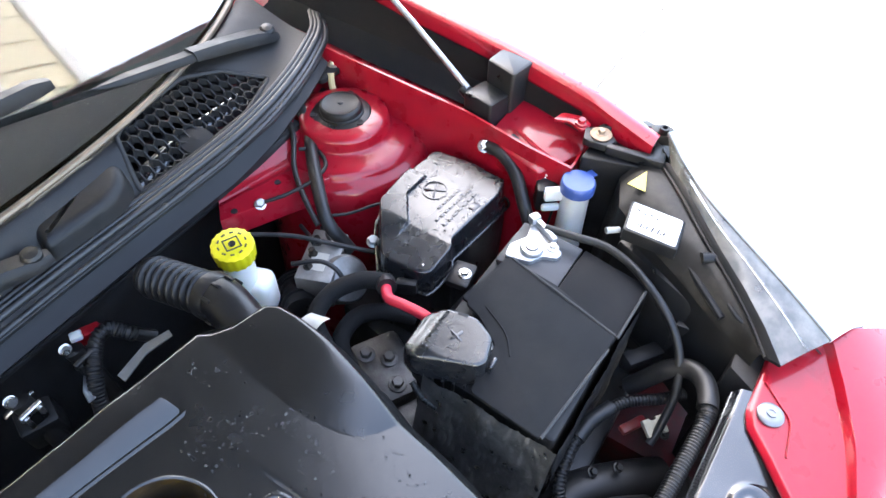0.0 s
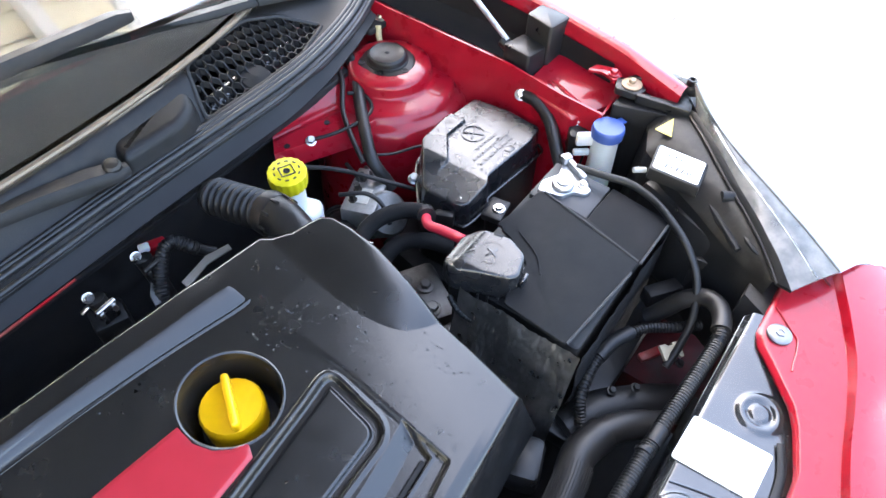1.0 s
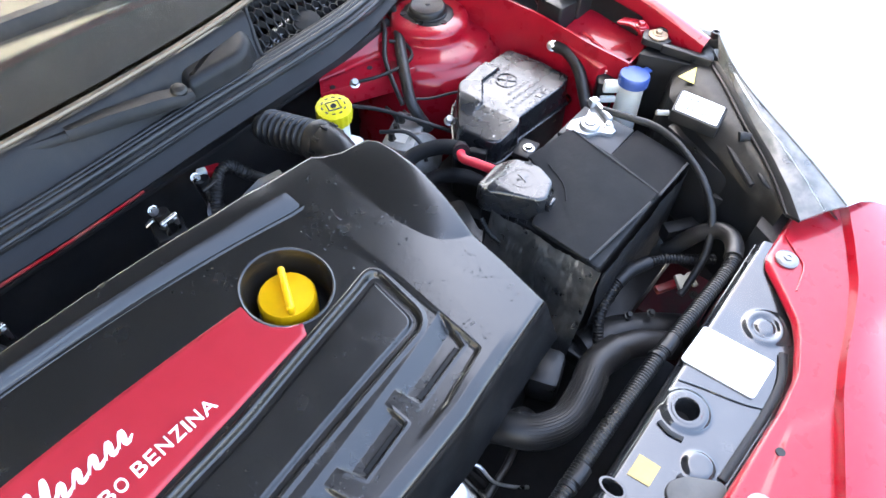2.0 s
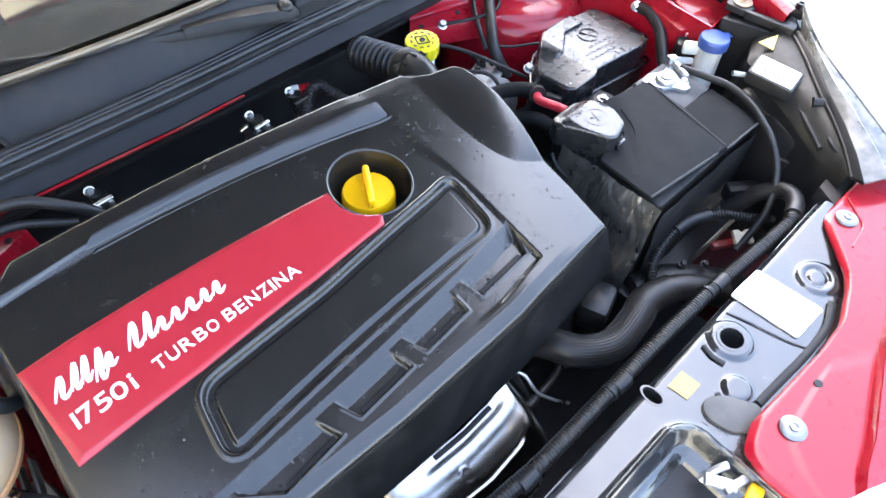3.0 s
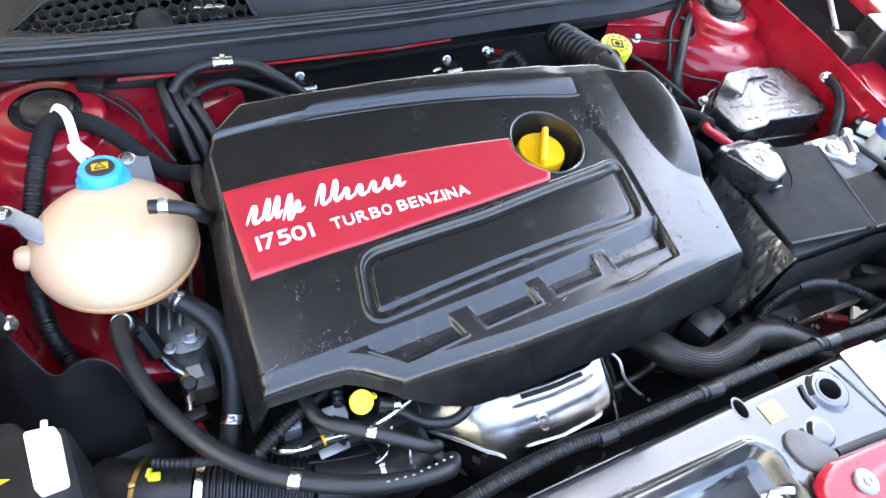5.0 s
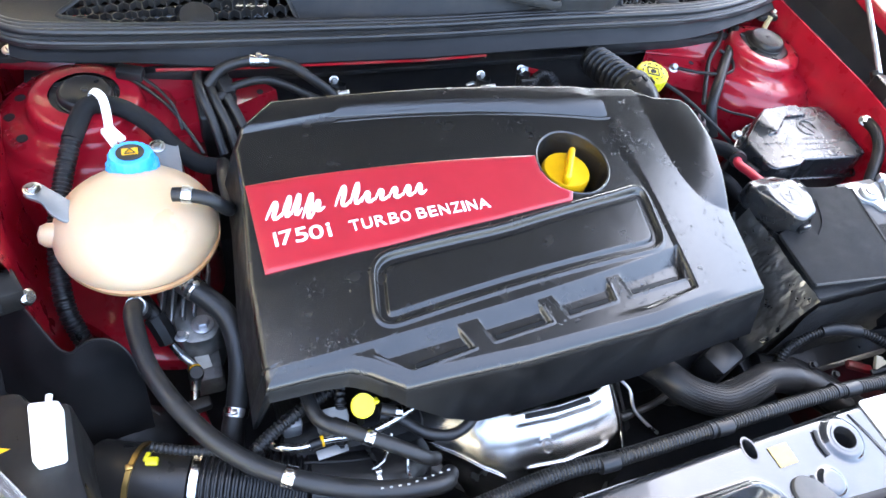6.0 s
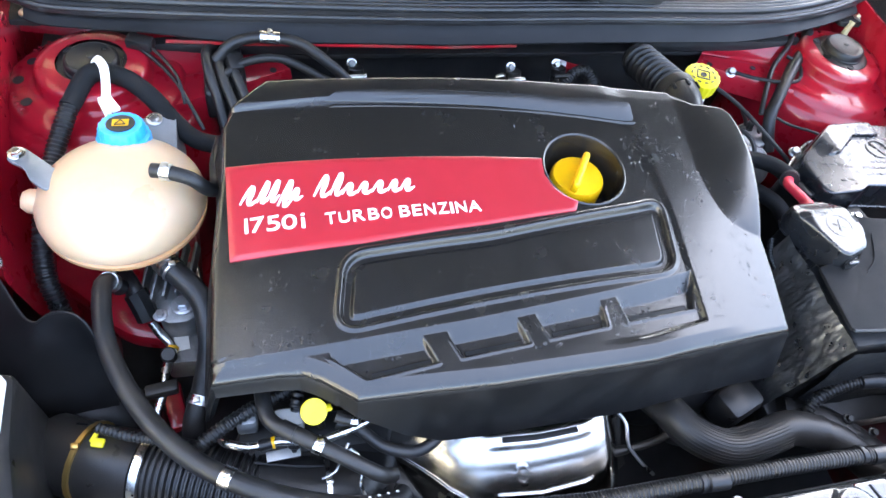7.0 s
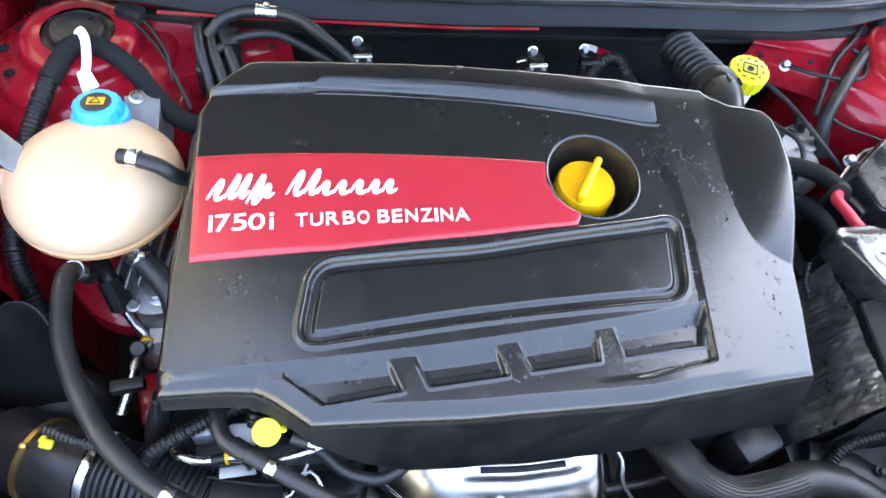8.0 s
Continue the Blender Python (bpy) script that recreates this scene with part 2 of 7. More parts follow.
def prism(outline, z0, z1, bevel=0.003, taper=0.0, steps=2):
    """An upright block on a flat outline; z0, z1: numbers or functions of x and y; its upper edge is rounded."""
    o = V3(outline)[:, :2]
    area = np.sum(o[:, 0] * np.roll(o[:, 1], -1) - o[:, 1] * np.roll(o[:, 0], -1))
    if area < 0:
        o = o[::-1]
    lo = z0 if callable(z0) else (lambda x, y: z0)
    hi = z1 if callable(z1) else (lambda x, y: z1)
    n = len(o)
    d1, d2 = o - np.roll(o, 1, 0), np.roll(o, -1, 0) - o
    n1 = np.stack([-d1[:, 1], d1[:, 0]], 1) / np.maximum(np.linalg.norm(d1, axis=1), 1e-9)[:, None]
    n2 = np.stack([-d2[:, 1], d2[:, 0]], 1) / np.maximum(np.linalg.norm(d2, axis=1), 1e-9)[:, None]
    inn = n1 + n2
    inn /= np.maximum(0.5, (inn * n1).sum(1))[:, None] * 1.0
    rings = [(o + inn * -taper, lo, 0.0), (o, hi, -bevel)]
    for k in range(1, steps + 1):
        a = math.pi / 2 * k / steps
        rings.append((o + inn * bevel * (1 - math.cos(a)), hi, -bevel * (1 - math.sin(a))))
    v, f = [], []
    for pts, z, dz in rings:
        v += [(x, y, z(x, y) + dz) for x, y in pts]
    for k in range(len(rings) - 1):
        for a in range(n):
            b = (a + 1) % n
            f.append((k * n + a, k * n + b, (k + 1) * n + b, (k + 1) * n + a))
    f.append(tuple(range(n))[::-1])
    f.append(tuple((len(rings) - 1) * n + a for a in range(n)))
    return v, f


def relief(outline, zfn, z0, n=160, rings=46, bevel=0.003, taper=0.0):
    """A moulded lid on a star-shaped outline: its top follows zfn, its edge is rounded, its side drops to z0."""
    o = resample(np.vstack([outline, outline[:1]]), n + 1)[:-1]
    c = o.mean(0)
    d = o - c
    reach = np.linalg.norm(d, axis=1)[:, None]
    v, f = [], []
    v += [(x, y, z0) for x, y in c + d * (1 + taper / reach)]
    v += [(x, y, float(zfn(x, y)) - bevel) for x, y in o]
    for k in (1, 2, 3):
        a = math.pi / 6 * k
        v += [(x, y, float(zfn(x, y)) - bevel * (1 - math.sin(a))) for x, y in c + d * (1 - bevel * (1 - math.cos(a)) / reach)]
    for k in range(1, rings):
        t = 1 - k / rings
        v += [(x, y, float(zfn(x, y))) for x, y in c + d * (1 - bevel / reach) * t]
    m = len(v) // n
    for k in range(m - 1):
        f += [(k * n + a, k * n + (a + 1) % n, (k + 1) * n + (a + 1) % n, (k + 1) * n + a) for a in range(n)]
    f.append(tuple((m - 1) * n + a for a in range(n)))
    return v, f


def rounded(points, r=0.008, seg=4):
    """A flat outline with its corners rounded."""
    p, out = V3(points)[:, :2], []
    for a, b, c in zip(np.roll(p, 1, 0), p, np.roll(p, -1, 0)):
        da, dc = a - b, c - b
        la, lc = np.linalg.norm(da), np.linalg.norm(dc)
        k = min(r, 0.45 * la, 0.45 * lc)
        s, e = b + da / la * k, b + dc / lc * k
        for t in np.linspace(0, 1, seg + 1):
            out.append((1 - t) ** 2 * s + 2 * t * (1 - t) * b + t * t * e)
    return np.array(out)


def block(center, size, bevel=0.003, rot=(0, 0, 0), seg=2):
    """A box with rounded edges."""
    bm = bmesh.new()
    bmesh.ops.create_cube(bm, size=1.0)
    bmesh.ops.scale(bm, vec=size, verts=bm.verts)
    if bevel:
        bmesh.ops.bevel(bm, geom=bm.edges[:], offset=min(bevel, 0.45 * min(size)), segments=seg, affect="EDGES", profile=0.5)
    bmesh.ops.transform(bm, matrix=pose(*center, *rot), verts=bm.verts)
    bm.verts.index_update()
    out = [tuple(v.co) for v in bm.verts], [tuple(v.index for v in f.verts) for f in bm.faces]
    bm.free()
    return out


def sheet(fn, nu, nv, thick=0.0):
    """A surface fn(u, v), u and v from 0 to 1; thick: its depth along -z."""
    v = [tuple(fn(i / nu, j / nv)) for j in range(nv + 1) for i in range(nu + 1)]
    w = nu + 1
    f = [(j * w + i, j * w + i + 1, (j + 1) * w + i + 1, (j + 1) * w + i) for j in range(nv) for i in range(nu)]
    if thick:
        n = len(v)
        v += [(x, y, z - thick) for x, y, z in v]
        f += [tuple(n + k for k in q[::-1]) for q in f]
        edge = [i for i in range(w)] + [j * w + nu for j in range(1, nv + 1)] + [nv * w + i for i in range(nu - 1, -1, -1)] + [j * w for j in range(nv - 1, 0, -1)]
        f += [(b, a, a + n, b + n) for a, b in zip(edge, edge[1:] + edge[:1])]
    return v, f


def coons(front, right, back, left, nu, nv):
    """x and y over a four-sided outline: front and back run to the right, left and right run to the back."""
    c0, c1, d0, d1 = resample(front, nu + 1), resample(back, nu + 1), resample(left, nv + 1), resample(right, nv + 1)
    u, v = np.linspace(0, 1, nu + 1)[None, :, None], np.linspace(0, 1, nv + 1)[:, None, None]
    a = (1 - v) * c0[None] + v * c1[None] + (1 - u) * d0[:, None] + u * d1[:, None]
    return a - ((1 - u) * (1 - v) * c0[0] + u * (1 - v) * c0[-1] + (1 - u) * v * c1[0] + u * v * c1[-1])


def inside(px, py, poly):
    """Signed distance to a flat outline, minus inside."""
    p = V3(poly)[:, :2]
    d = np.full(np.shape(px), 1e9)
    odd = np.zeros(np.shape(px), bool)
    for (ax, ay), (bx, by) in zip(p, np.roll(p, -1, 0)):
        ex, ey = bx - ax, by - ay
        t = np.clip(((px - ax) * ex + (py - ay) * ey) / (ex * ex + ey * ey + 1e-12), 0, 1)
        d = np.minimum(d, np.hypot(px - ax - t * ex, py - ay - t * ey))
        odd ^= ((ay > py) != (by > py)) & (px < (bx - ax) * (py - ay) / (by - ay + 1e-12) + ax)
    return np.where(odd, -d, d)


def ease(x):
    x = np.clip(x, 0, 1)
    return x * x * (3 - 2 * x)


glass.node_tree.nodes["Principled BSDF"].inputs["IOR"].default_value = 1.9  # heat-reflecting coated glass
water.node_tree.nodes["Principled BSDF"].inputs["IOR"].default_value = 1.33
water.node_tree.nodes["Principled BSDF"].inputs["Specular IOR Level"].default_value = 0.3


def mesh_of(name, vf, mat, sharp=38):
    me = bpy.data.meshes.new(name)
    me.from_pydata([tuple(map(float, q)) for q in vf[0]], [], [tuple(map(int, q)) for q in vf[1]])
    me.materials.append(mat)
    bm = bmesh.new()
    bm.from_mesh(me)
    bmesh.ops.recalc_face_normals(bm, faces=bm.faces)
    bm.to_mesh(me)
    bm.free()
    me.shade_smooth()
    me.set_sharp_from_angle(angle=radians(sharp))
    return me


BASE = {}


def thing(name, base, label, category, group="", kind=""):
    ob = new(name)
    ob.empty_display_size = 0.02
    ob.location = base
    BASE[ob.name] = Matrix.Translation(base)
    return tagged(ob, label, category, group, kind)


def part(name, vf, mat, parent, label="", sharp=38):
    ob = new(name, mesh_of(name, vf, mat, sharp))
    ob.parent = parent
    ob.matrix_parent_inverse = BASE.get(parent.name, Matrix()).inverted()
    return tagged(ob, label)


def solo(name, vf, mat, label, category, kind="", sharp=38, group=""):
    return tagged(new(name, mesh_of(name, vf, mat, sharp)), label, category, group, kind)


def hexbolt(at, axis=(0, 0, 1), r=0.006, washer=0.010, h=0.005):
    w = lathe([(washer, 0), (washer, 0.0012), (washer - 0.001, 0.0018), (r, 0.0018)], at, axis, 20)
    b = lathe([(r, 0.0018), (r, h), (r * 0.85, h + 0.001), (0.0, h + 0.001)], at, axis, 6)
    return join(w, b)


def band(points, r, width_at, width=0.008, thick=0.0012):
    """A clamp round the hose along points, at a fraction of its length."""
    p = spline(points)
    k = int(width_at * (len(p) - 1))
    t = p[min(k + 1, len(p) - 1)] - p[max(k - 1, 0)]
    t /= np.linalg.norm(t)
    a = p[k] - t * width / 2
    ring = lathe([(r, 0), (r + thick, 0), (r + thick, width), (r, width)], a, t, 24)
    side = np.cross(t, (0, 0, 1.0))
    side /= max(1e-6, np.linalg.norm(side))
    up = np.cross(side, t)
    lug = block(tuple(p[k] + up * (r + 0.002)), (0.007, 0.006, 0.005), 0.001)
    return join(ring, lug)


def text_mesh(body, size, spread, m, mat, name, parent, fn=None, thick=0.0008, label=""):
    """Raised letters in the built-in font, laid by the pose m; fn gives the surface's height."""
    cu = bpy.data.curves.new(name, "FONT")
    cu.body, cu.size, cu.extrude, cu.offset = body, size, thick / 2, size * 0.006
    ob = bpy.data.objects.new(name, cu)
    scene.collection.objects.link(ob)
    me = bpy.data.meshes.new_from_object(ob)
    bpy.data.objects.remove(ob)
    bpy.data.curves.remove(cu)
    for v in me.vertices:
        q = m @ Vector((v.co.x * spread, v.co.y, v.co.z))
        if fn:
            q.z = float(fn(q.x, q.y)) + v.co.z + thick / 2
        v.co = q
    me.name = name
    me.materials.clear()
    me.materials.append(mat)
    ob = new(name, me)
    ob.parent = parent
    ob.matrix_parent_inverse = BASE.get(parent.name, Matrix()).inverted()
    return tagged(ob, label)


def droplets(fn, poly, n, seed, small=0.0006, large=0.0022):
    """Water drops, flat domes of many sizes, on a surface."""
    rng = np.random.default_rng(seed)
    p = V3(poly)[:, :2]
    lo, hi = p.min(0), p.max(0)
    q = rng.uniform(lo, hi, (n * 12, 2))
    clump = np.array([noise.noise((x * 22 + seed, y * 22, 0)) for x, y in q])
    q = q[(clump > rng.uniform(-0.25, 0.45, len(q))) & (inside(q[:, 0], q[:, 1], p) < -0.002)][:n]
    r = small + (large - small) * rng.random(len(q)) ** 3
    sx, sy = rng.uniform(0.7, 1.3, (2, len(q)))
    a = 2 * math.pi * np.arange(7) / 7
    v = []
    for hgt, rad in ((-0.1, 1.0), (0.3, 0.8), (0.5, 0.4)):
        x = q[:, :1] + (r * rad * sx)[:, None] * np.cos(a)
        y = q[:, 1:] + (r * rad * sy)[:, None] * np.sin(a)
        v.append(np.stack([x, y, fn(x, y) + (r * hgt)[:, None] + 0 * x], -1))
    v = np.concatenate(v, 1).reshape(-1, 3)
    f = []
    for k in range(0, 21 * len(q), 21):
        for ring in (0, 7):
            f += [(k + ring + i, k + ring + (i + 1) % 7, k + ring + 7 + (i + 1) % 7, k + ring + 7 + i) for i in range(7)]
        f.append(tuple(k + 14 + i for i in range(7)))
    return v.tolist(), f


# ---- ground, house ----
def ground_mesh():
    """One sheet to the horizon, with joints between the poured slabs."""
    ys, xs, g = [-3.0, 0.285, 3.6], [-4.0, 5.2], 0.006
    edge = lambda lines: sorted([-400.0, 400.0] + [q for c in lines for q in (c - g, c - g * 0.6, c + g * 0.6, c + g)])
    ex, ey = edge(xs), edge(ys)
    low = lambda q, lines: any(abs(q - c) < g * 0.8 for c in lines)
    v = [(x, y, -0.012 if low(x, xs) or low(y, ys) else 0.0) for y in ey for x in ex]
    w = len(ex)
    return v, [(j * w + i, j * w + i + 1, (j + 1) * w + i + 1, (j + 1) * w + i) for j in range(len(ey) - 1) for i in range(w - 1)]


solo("ground", ground_mesh(), concrete, "pale concrete driveway in large slabs with straight joints", "driveway", "structure")
for x, y, lx, ly in ((0, 0.285, 12, 0.009), (0, 3.6, 12, 0.009), (5.2, 0, 0.009, 12), (0, -3.0, 12, 0.009)):
    solo("joint", block((x, y, -0.008), (lx, ly, 0.008), 0), joint_tar, "dark filler in a joint between the driveway slabs", "joint", "structure")

carport = thing("carport", (-3.0, 4.0, 0), "open carport roof with cream boarded soffit and white gutter", "carport", kind="structure")
part("wall", block((-3.6, 1.5, 1.5), (0.2, 12.2, 3.0), 0), cream_board, carport)
soffit = part("soffit", block((-1.25, 4.0, 3.06), (5.7, 7.1, 0.05), 0), cream_board, carport)
for k in range(64):
    part("board", block((-1.25, 0.52 + k * 0.110, 3.022), (5.66, 0.100, 0.022), 0.004, seg=1), cream_board, soffit)
part("beam", block((1.06, 4.0, 2.95), (0.09, 7.0, 0.12), 0.004), gutter_white, carport)
part("fascia", block((1.61, 4.0, 3.08), (0.03, 7.2, 0.20), 0.004), gutter_white, carport)
part("gutter", block((1.69, 4.0, 3.10), (0.11, 7.2, 0.10), 0.02), gutter_white, carport)
part("roof", block((-1.25, 4.0, 3.16), (5.8, 7.2, 0.08), 0.01), plastic_worn, carport)
for y in (3.2, 7.4):
    part("post", block((1.5, y, 1.5), (0.09, 0.09, 3.0), 0.004), gutter_white, carport)

# ---- body shell ----
body = thing("car_body", (0, 0, 0), "glossy red car body with its bonnet open over the engine bay", "car")


def xline(y, pts):
    p = sorted(pts)
    return float(np.interp(y, [q[0] for q in p], [q[1] for q in p]))


FLANGE = [(-0.115, 0.583), (-0.05, 0.588), (0.06, 0.605), (0.29, 0.613), (0.45, 0.625)]
CREST = [(-0.20, 0.648), (-0.085, 0.678), (0.05, 0.698), (0.22, 0.704), (0.40, 0.712), (0.9, 0.73)]
CRESTZ = [(-0.20, 0.892), (-0.085, 0.905), (0.07, 0.914), (0.22, 0.926), (0.40, 0.950), (0.9, 1.01)]


def section(pts, y0, y1, ny, side):
    """A pressed panel: its cross-section, given at each y as x and z, drawn along the car."""
    n = len(pts(y0))

    def fn(u, v):
        y = y0 + (y1 - y0) * v
        p = pts(y)
        k = min(int(u * (n - 1)), n - 2)
        t = u * (n - 1) - k
        return (side * (p[k][0] * (1 - t) + p[k + 1][0] * t), y, p[k][1] * (1 - t) + p[k + 1][1] * t)

    return sheet(fn, (n - 1), ny)


def wing_inner(y, wide=0.0, out=0.0):
    f = xline(y, FLANGE) + out
    return [(f - 0.06 + wide, 0.42), (f - 0.045 + wide, 0.60), (f - 0.022 + wide, 0.70), (f - 0.008 + 0.8 * wide, 0.78), (f - 0.003, 0.84), (f, 0.857), (f + 0.004, 0.857), (f + 0.010, 0.848), (f + 0.016, 0.836), (f + 0.03, 0.830), (f + 0.075, 0.828), (f + 0.11, 0.828)]


def fender_skin(y):
    c, z = xline(y, CREST), xline(y, CRESTZ)
    return [(c - 0.012, z - 0.075), (c - 0.012, z - 0.012), (c - 0.009, z - 0.004), (c, z), (c + 0.012, z - 0.001), (c + 0.021, z - 0.007), (c + 0.030, z - 0.022), (c + 0.045, z - 0.06), (c + 0.075, z - 0.16), (c + 0.11, z - 0.35), (c + 0.10, z - 0.6)]


def gap_liner(y):
    c, z = xline(y, CREST), xline(y, CRESTZ)
    return [(c - 0.055, 0.832), (c - 0.030, 0.836), (c - 0.016, 0.85), (c - 0.014, z - 0.03), (c - 0.016, z - 0.022)]


for side in (1, -1):
    part("inner_wing", section(wing_inner if side > 0 else (lambda y: wing_inner(y, 0.012, 0.030)), -0.112 if side > 0 else -0.045, 0.46, 36, side), red_paint, body)
    part("front_wing", section(fender_skin, -0.19, 0.9, 44, side), red_paint, body)
    part("wing_liner", section(gap_liner, -0.085, 0.5, 20, side), felt, body, "black foam gap liner")


def tower(side):
    """A pressed strut tower: a raised seat, two steps, a wide rounded shoulder."""
    cx, cy = side * 0.545, 0.228
    prof = [(0.040, 0.820), (0.050, 0.8195), (0.060, 0.8180), (0.0635, 0.8155), (0.0652, 0.811), (0.0664, 0.800), (0.0685, 0.7965), (0.075, 0.7945), (0.088, 0.7925), (0.097, 0.7905), (0.1015, 0.7875), (0.104, 0.7815), (0.1075, 0.7775), (0.115, 0.7752), (0.1205, 0.7705), (0.125, 0.760), (0.129, 0.74), (0.132, 0.70), (0.138, 0.42)]
    v, f = [], []
    seg = 72
    for k, (r, z) in enumerate(prof):
        for a in range(seg):
            c = 2 * math.pi * a / seg
            t = ease((r - 0.065) / 0.05)
            sq = 1 + 0.07 * t * (abs(math.cos(c)) ** 3 + abs(math.sin(c)) ** 3 - 0.85)
            lump = 0.0022 * t * math.sin(5 * c + 1) * ease((0.12 - r) / 0.02)
            v.append((cx + side * r * sq * math.cos(c), cy + r * sq * math.sin(c), z + lump))
    for k in range(len(prof) - 1):
        for a in range(seg):
            b = (a + 1) % seg
            f.append((k * seg + a, k * seg + b, (k + 1) * seg + b, (k + 1) * seg + a))
    return v, f


for side in (1, -1):
    part("strut_tower", tower(side), red_paint, body, sharp=60)
    for a, n in ((-35, 3), (-20, 2), (35, 2), (48, 1)):
        for k in range(n):
            t = radians(a + 4.5 * k)
            part("stamped_mark", tube([(side * (0.545 + 0.090 * math.cos(t)), 0.228 + 0.090 * math.sin(t), 0.7928), (side * (0.545 + 0.093 * math.cos(t + 0.02)), 0.228 + 0.093 * math.sin(t + 0.02), 0.7928), (side * (0.545 + 0.0955 * math.cos(t)), 0.228 + 0.0955 * math.sin(t), 0.7925)], 0.0009, 6), red_paint, body)


def plate(points, thick, lift=0.0):
    """A flat pressed plate on corner points in space."""
    p = [Vector(q) for q in points]
    n = (p[1] - p[0]).cross(p[2] - p[0]).normalized() * thick
    k = len(p)
    return [tuple(q) for q in p] + [tuple(q + n) for q in p], [tuple(range(k))[::-1], tuple(range(k, 2 * k))] + [(a, (a + 1) % k, k + (a + 1) % k, k + a) for a in range(k)]


# bulkhead panels that slope from the scuttle to the towers
for side in (1, -1):
    part("bulkhead_gusset", sheet(lambda u, v: (side * (0.306 + 0.05 * v + (0.174 - 0.03 * v) * u), (0.245 - 0.085 * u) * (1 - v) + 0.302 * v, 0.786 + 0.030 * ease((v - 0.52) / 0.48) - 0.002 * ease((0.06 - abs(v - 0.50)) / 0.04) - 0.028 * ease((0.07 - v) / 0.07)), 30, 40, 0.002), red_paint, body)
    for hx, hy in ((0.332, 0.246), (0.405, 0.236)):
        part("drain_hole", lathe([(0.0045, 0), (0.0045, 0.0010), (0.0, 0.0010)], (side * hx, hy, 0.7862), (0, 0, 1), 14), void_black, body)
    part("scuttle_end", sheet(lambda u, v: (side * (0.44 + 0.24 * u), 0.290 + 0.05 * u + 0.03 * v, 0.785 + 0.040 * v), 14, 6, 0.002), red_paint, body)
    part("hinge_panel", block((side * 0.625, 0.372, 0.74), (0.18, 0.006, 0.20), 0.002), red_paint, body)
part("battery_well", prism([(0.345, 0.02), (0.36, 0.10), (0.47, 0.10), (0.50, -0.05), (0.36, -0.05)], 0.40, 0.655, 0.004), void_black, body)
part("corner_panel", prism([(0.44, -0.375), (0.50, -0.372), (0.53, -0.44), (0.47, -0.47), (0.41, -0.43)], 0.60, 0.822, 0.003), void_black, body)
part("bulkhead", block((0, 0.335, 0.60), (1.16, 0.02, 0.46), 0.004), void_black, body, "black sound-deadened bulkhead")
part("chassis_leg", prism(rounded([(-0.630, 0.045), (-0.577, 0.000), (-0.541, -0.046), (-0.515, -0.062), (-0.470, -0.072), (-0.44, 0.0), (-0.45, 0.16), (-0.63, 0.16)], 0.02, 4), 0.625, 0.648, 0.010), red_paint, body)
# this leg's shade is painted in with its grime
part("chassis_leg", block((0.50, -0.20, 0.515), (0.13, 0.46, 0.09), 0.012), red_grimy_shade, body)
part("lower_inner_wing", sheet(lambda u, v: (-0.650 + 0.02 * u ** 1.5, -0.04 + 0.22 * v, 0.86 - 0.15 * u), 12, 12, 0.002), red_paint, body)
part("lower_rail", block((-0.476, -0.135, 0.600), (0.022, 0.060, 0.016), 0.004, (0, 0, 12)), red_paint, body)
part("undertray", block((0, -0.10, 0.36), (1.6, 1.1, 0.02), 0), void_black, body, "black undertray")
part("front_bulkhead", block((0, -0.47, 0.56), (1.1, 0.02, 0.38), 0), void_black, body)
part("outer_liner", block((0.64, -0.02, 0.55), (0.02, 0.8, 0.36), 0), void_black, body)
part("outer_liner", block((-0.66, -0.1, 0.55), (0.02, 0.9, 0.38), 0), void_black, body)

# open bonnet, held up above and behind the camera's view
def hood(u, v, inset):
    x = (0.80 - 0.26 * ease((v - 0.2) / 0.7) - inset) * (2 * u - 1)
    k = abs(2 * u - 1)
    return (x, 0.405 + 0.09 * k**3 - inset * 0.8 - (0.62 + 0.09 * k**3) * v, 1.10 - 0.07 * k * k - inset + 0.98 * v)


bonnet = part("bonnet", sheet(lambda u, v: hood(u, v, 0.0), 32, 14), red_paint, body)
part("bonnet_liner", sheet(lambda u, v: hood(u, v, 0.014), 32, 14), bonnet_felt, bonnet, "black felt bonnet lining")

# ---- scuttle, seal, screen ----
SEALY = [(-0.64, 0.325), (-0.60, 0.300), (-0.52, 0.287), (-0.37, 0.277), (-0.10, 0.268), (0.10, 0.272), (0.34, 0.272), (0.44, 0.281), (0.52, 0.299), (0.58, 0.319), (0.63, 0.342), (0.66, 0.372)]
SEALZ = [(-0.64, 0.862), (-0.50, 0.866), (-0.2, 0.868), (0.3, 0.867), (0.5, 0.866), (0.66, 0.870)]
scuttle = thing("scuttle_panel", (0, 0.3, 0.8), "matt black plastic scuttle panel below the windscreen", "scuttle")
SCRY = lambda x: 0.312 + 0.28 * x * x + 0.42 * abs(x) ** 4
SCRZ = lambda x: 0.918 - 0.05 * x * x


def cowl(u, v):
    x = -0.63 + 1.24 * u
    y0, y1 = xline(x, SEALY) + 0.004, max(SCRY(x), xline(x, SEALY) + 0.03)
    z0, z1 = xline(x, SEALZ) + 0.004, SCRZ(x)
    return (x, y0 + (y1 - y0) * v, z0 + (z1 - z0) * ease(v) - 0.004 * math.sin(v * math.pi))


GRILLE_R = [(0.500, 0.318), (0.455, 0.352), (0.392, 0.366), (0.310, 0.352), (0.272, 0.340), (0.252, 0.300), (0.246, 0.285), (0.330, 0.284), (0.425, 0.290)]
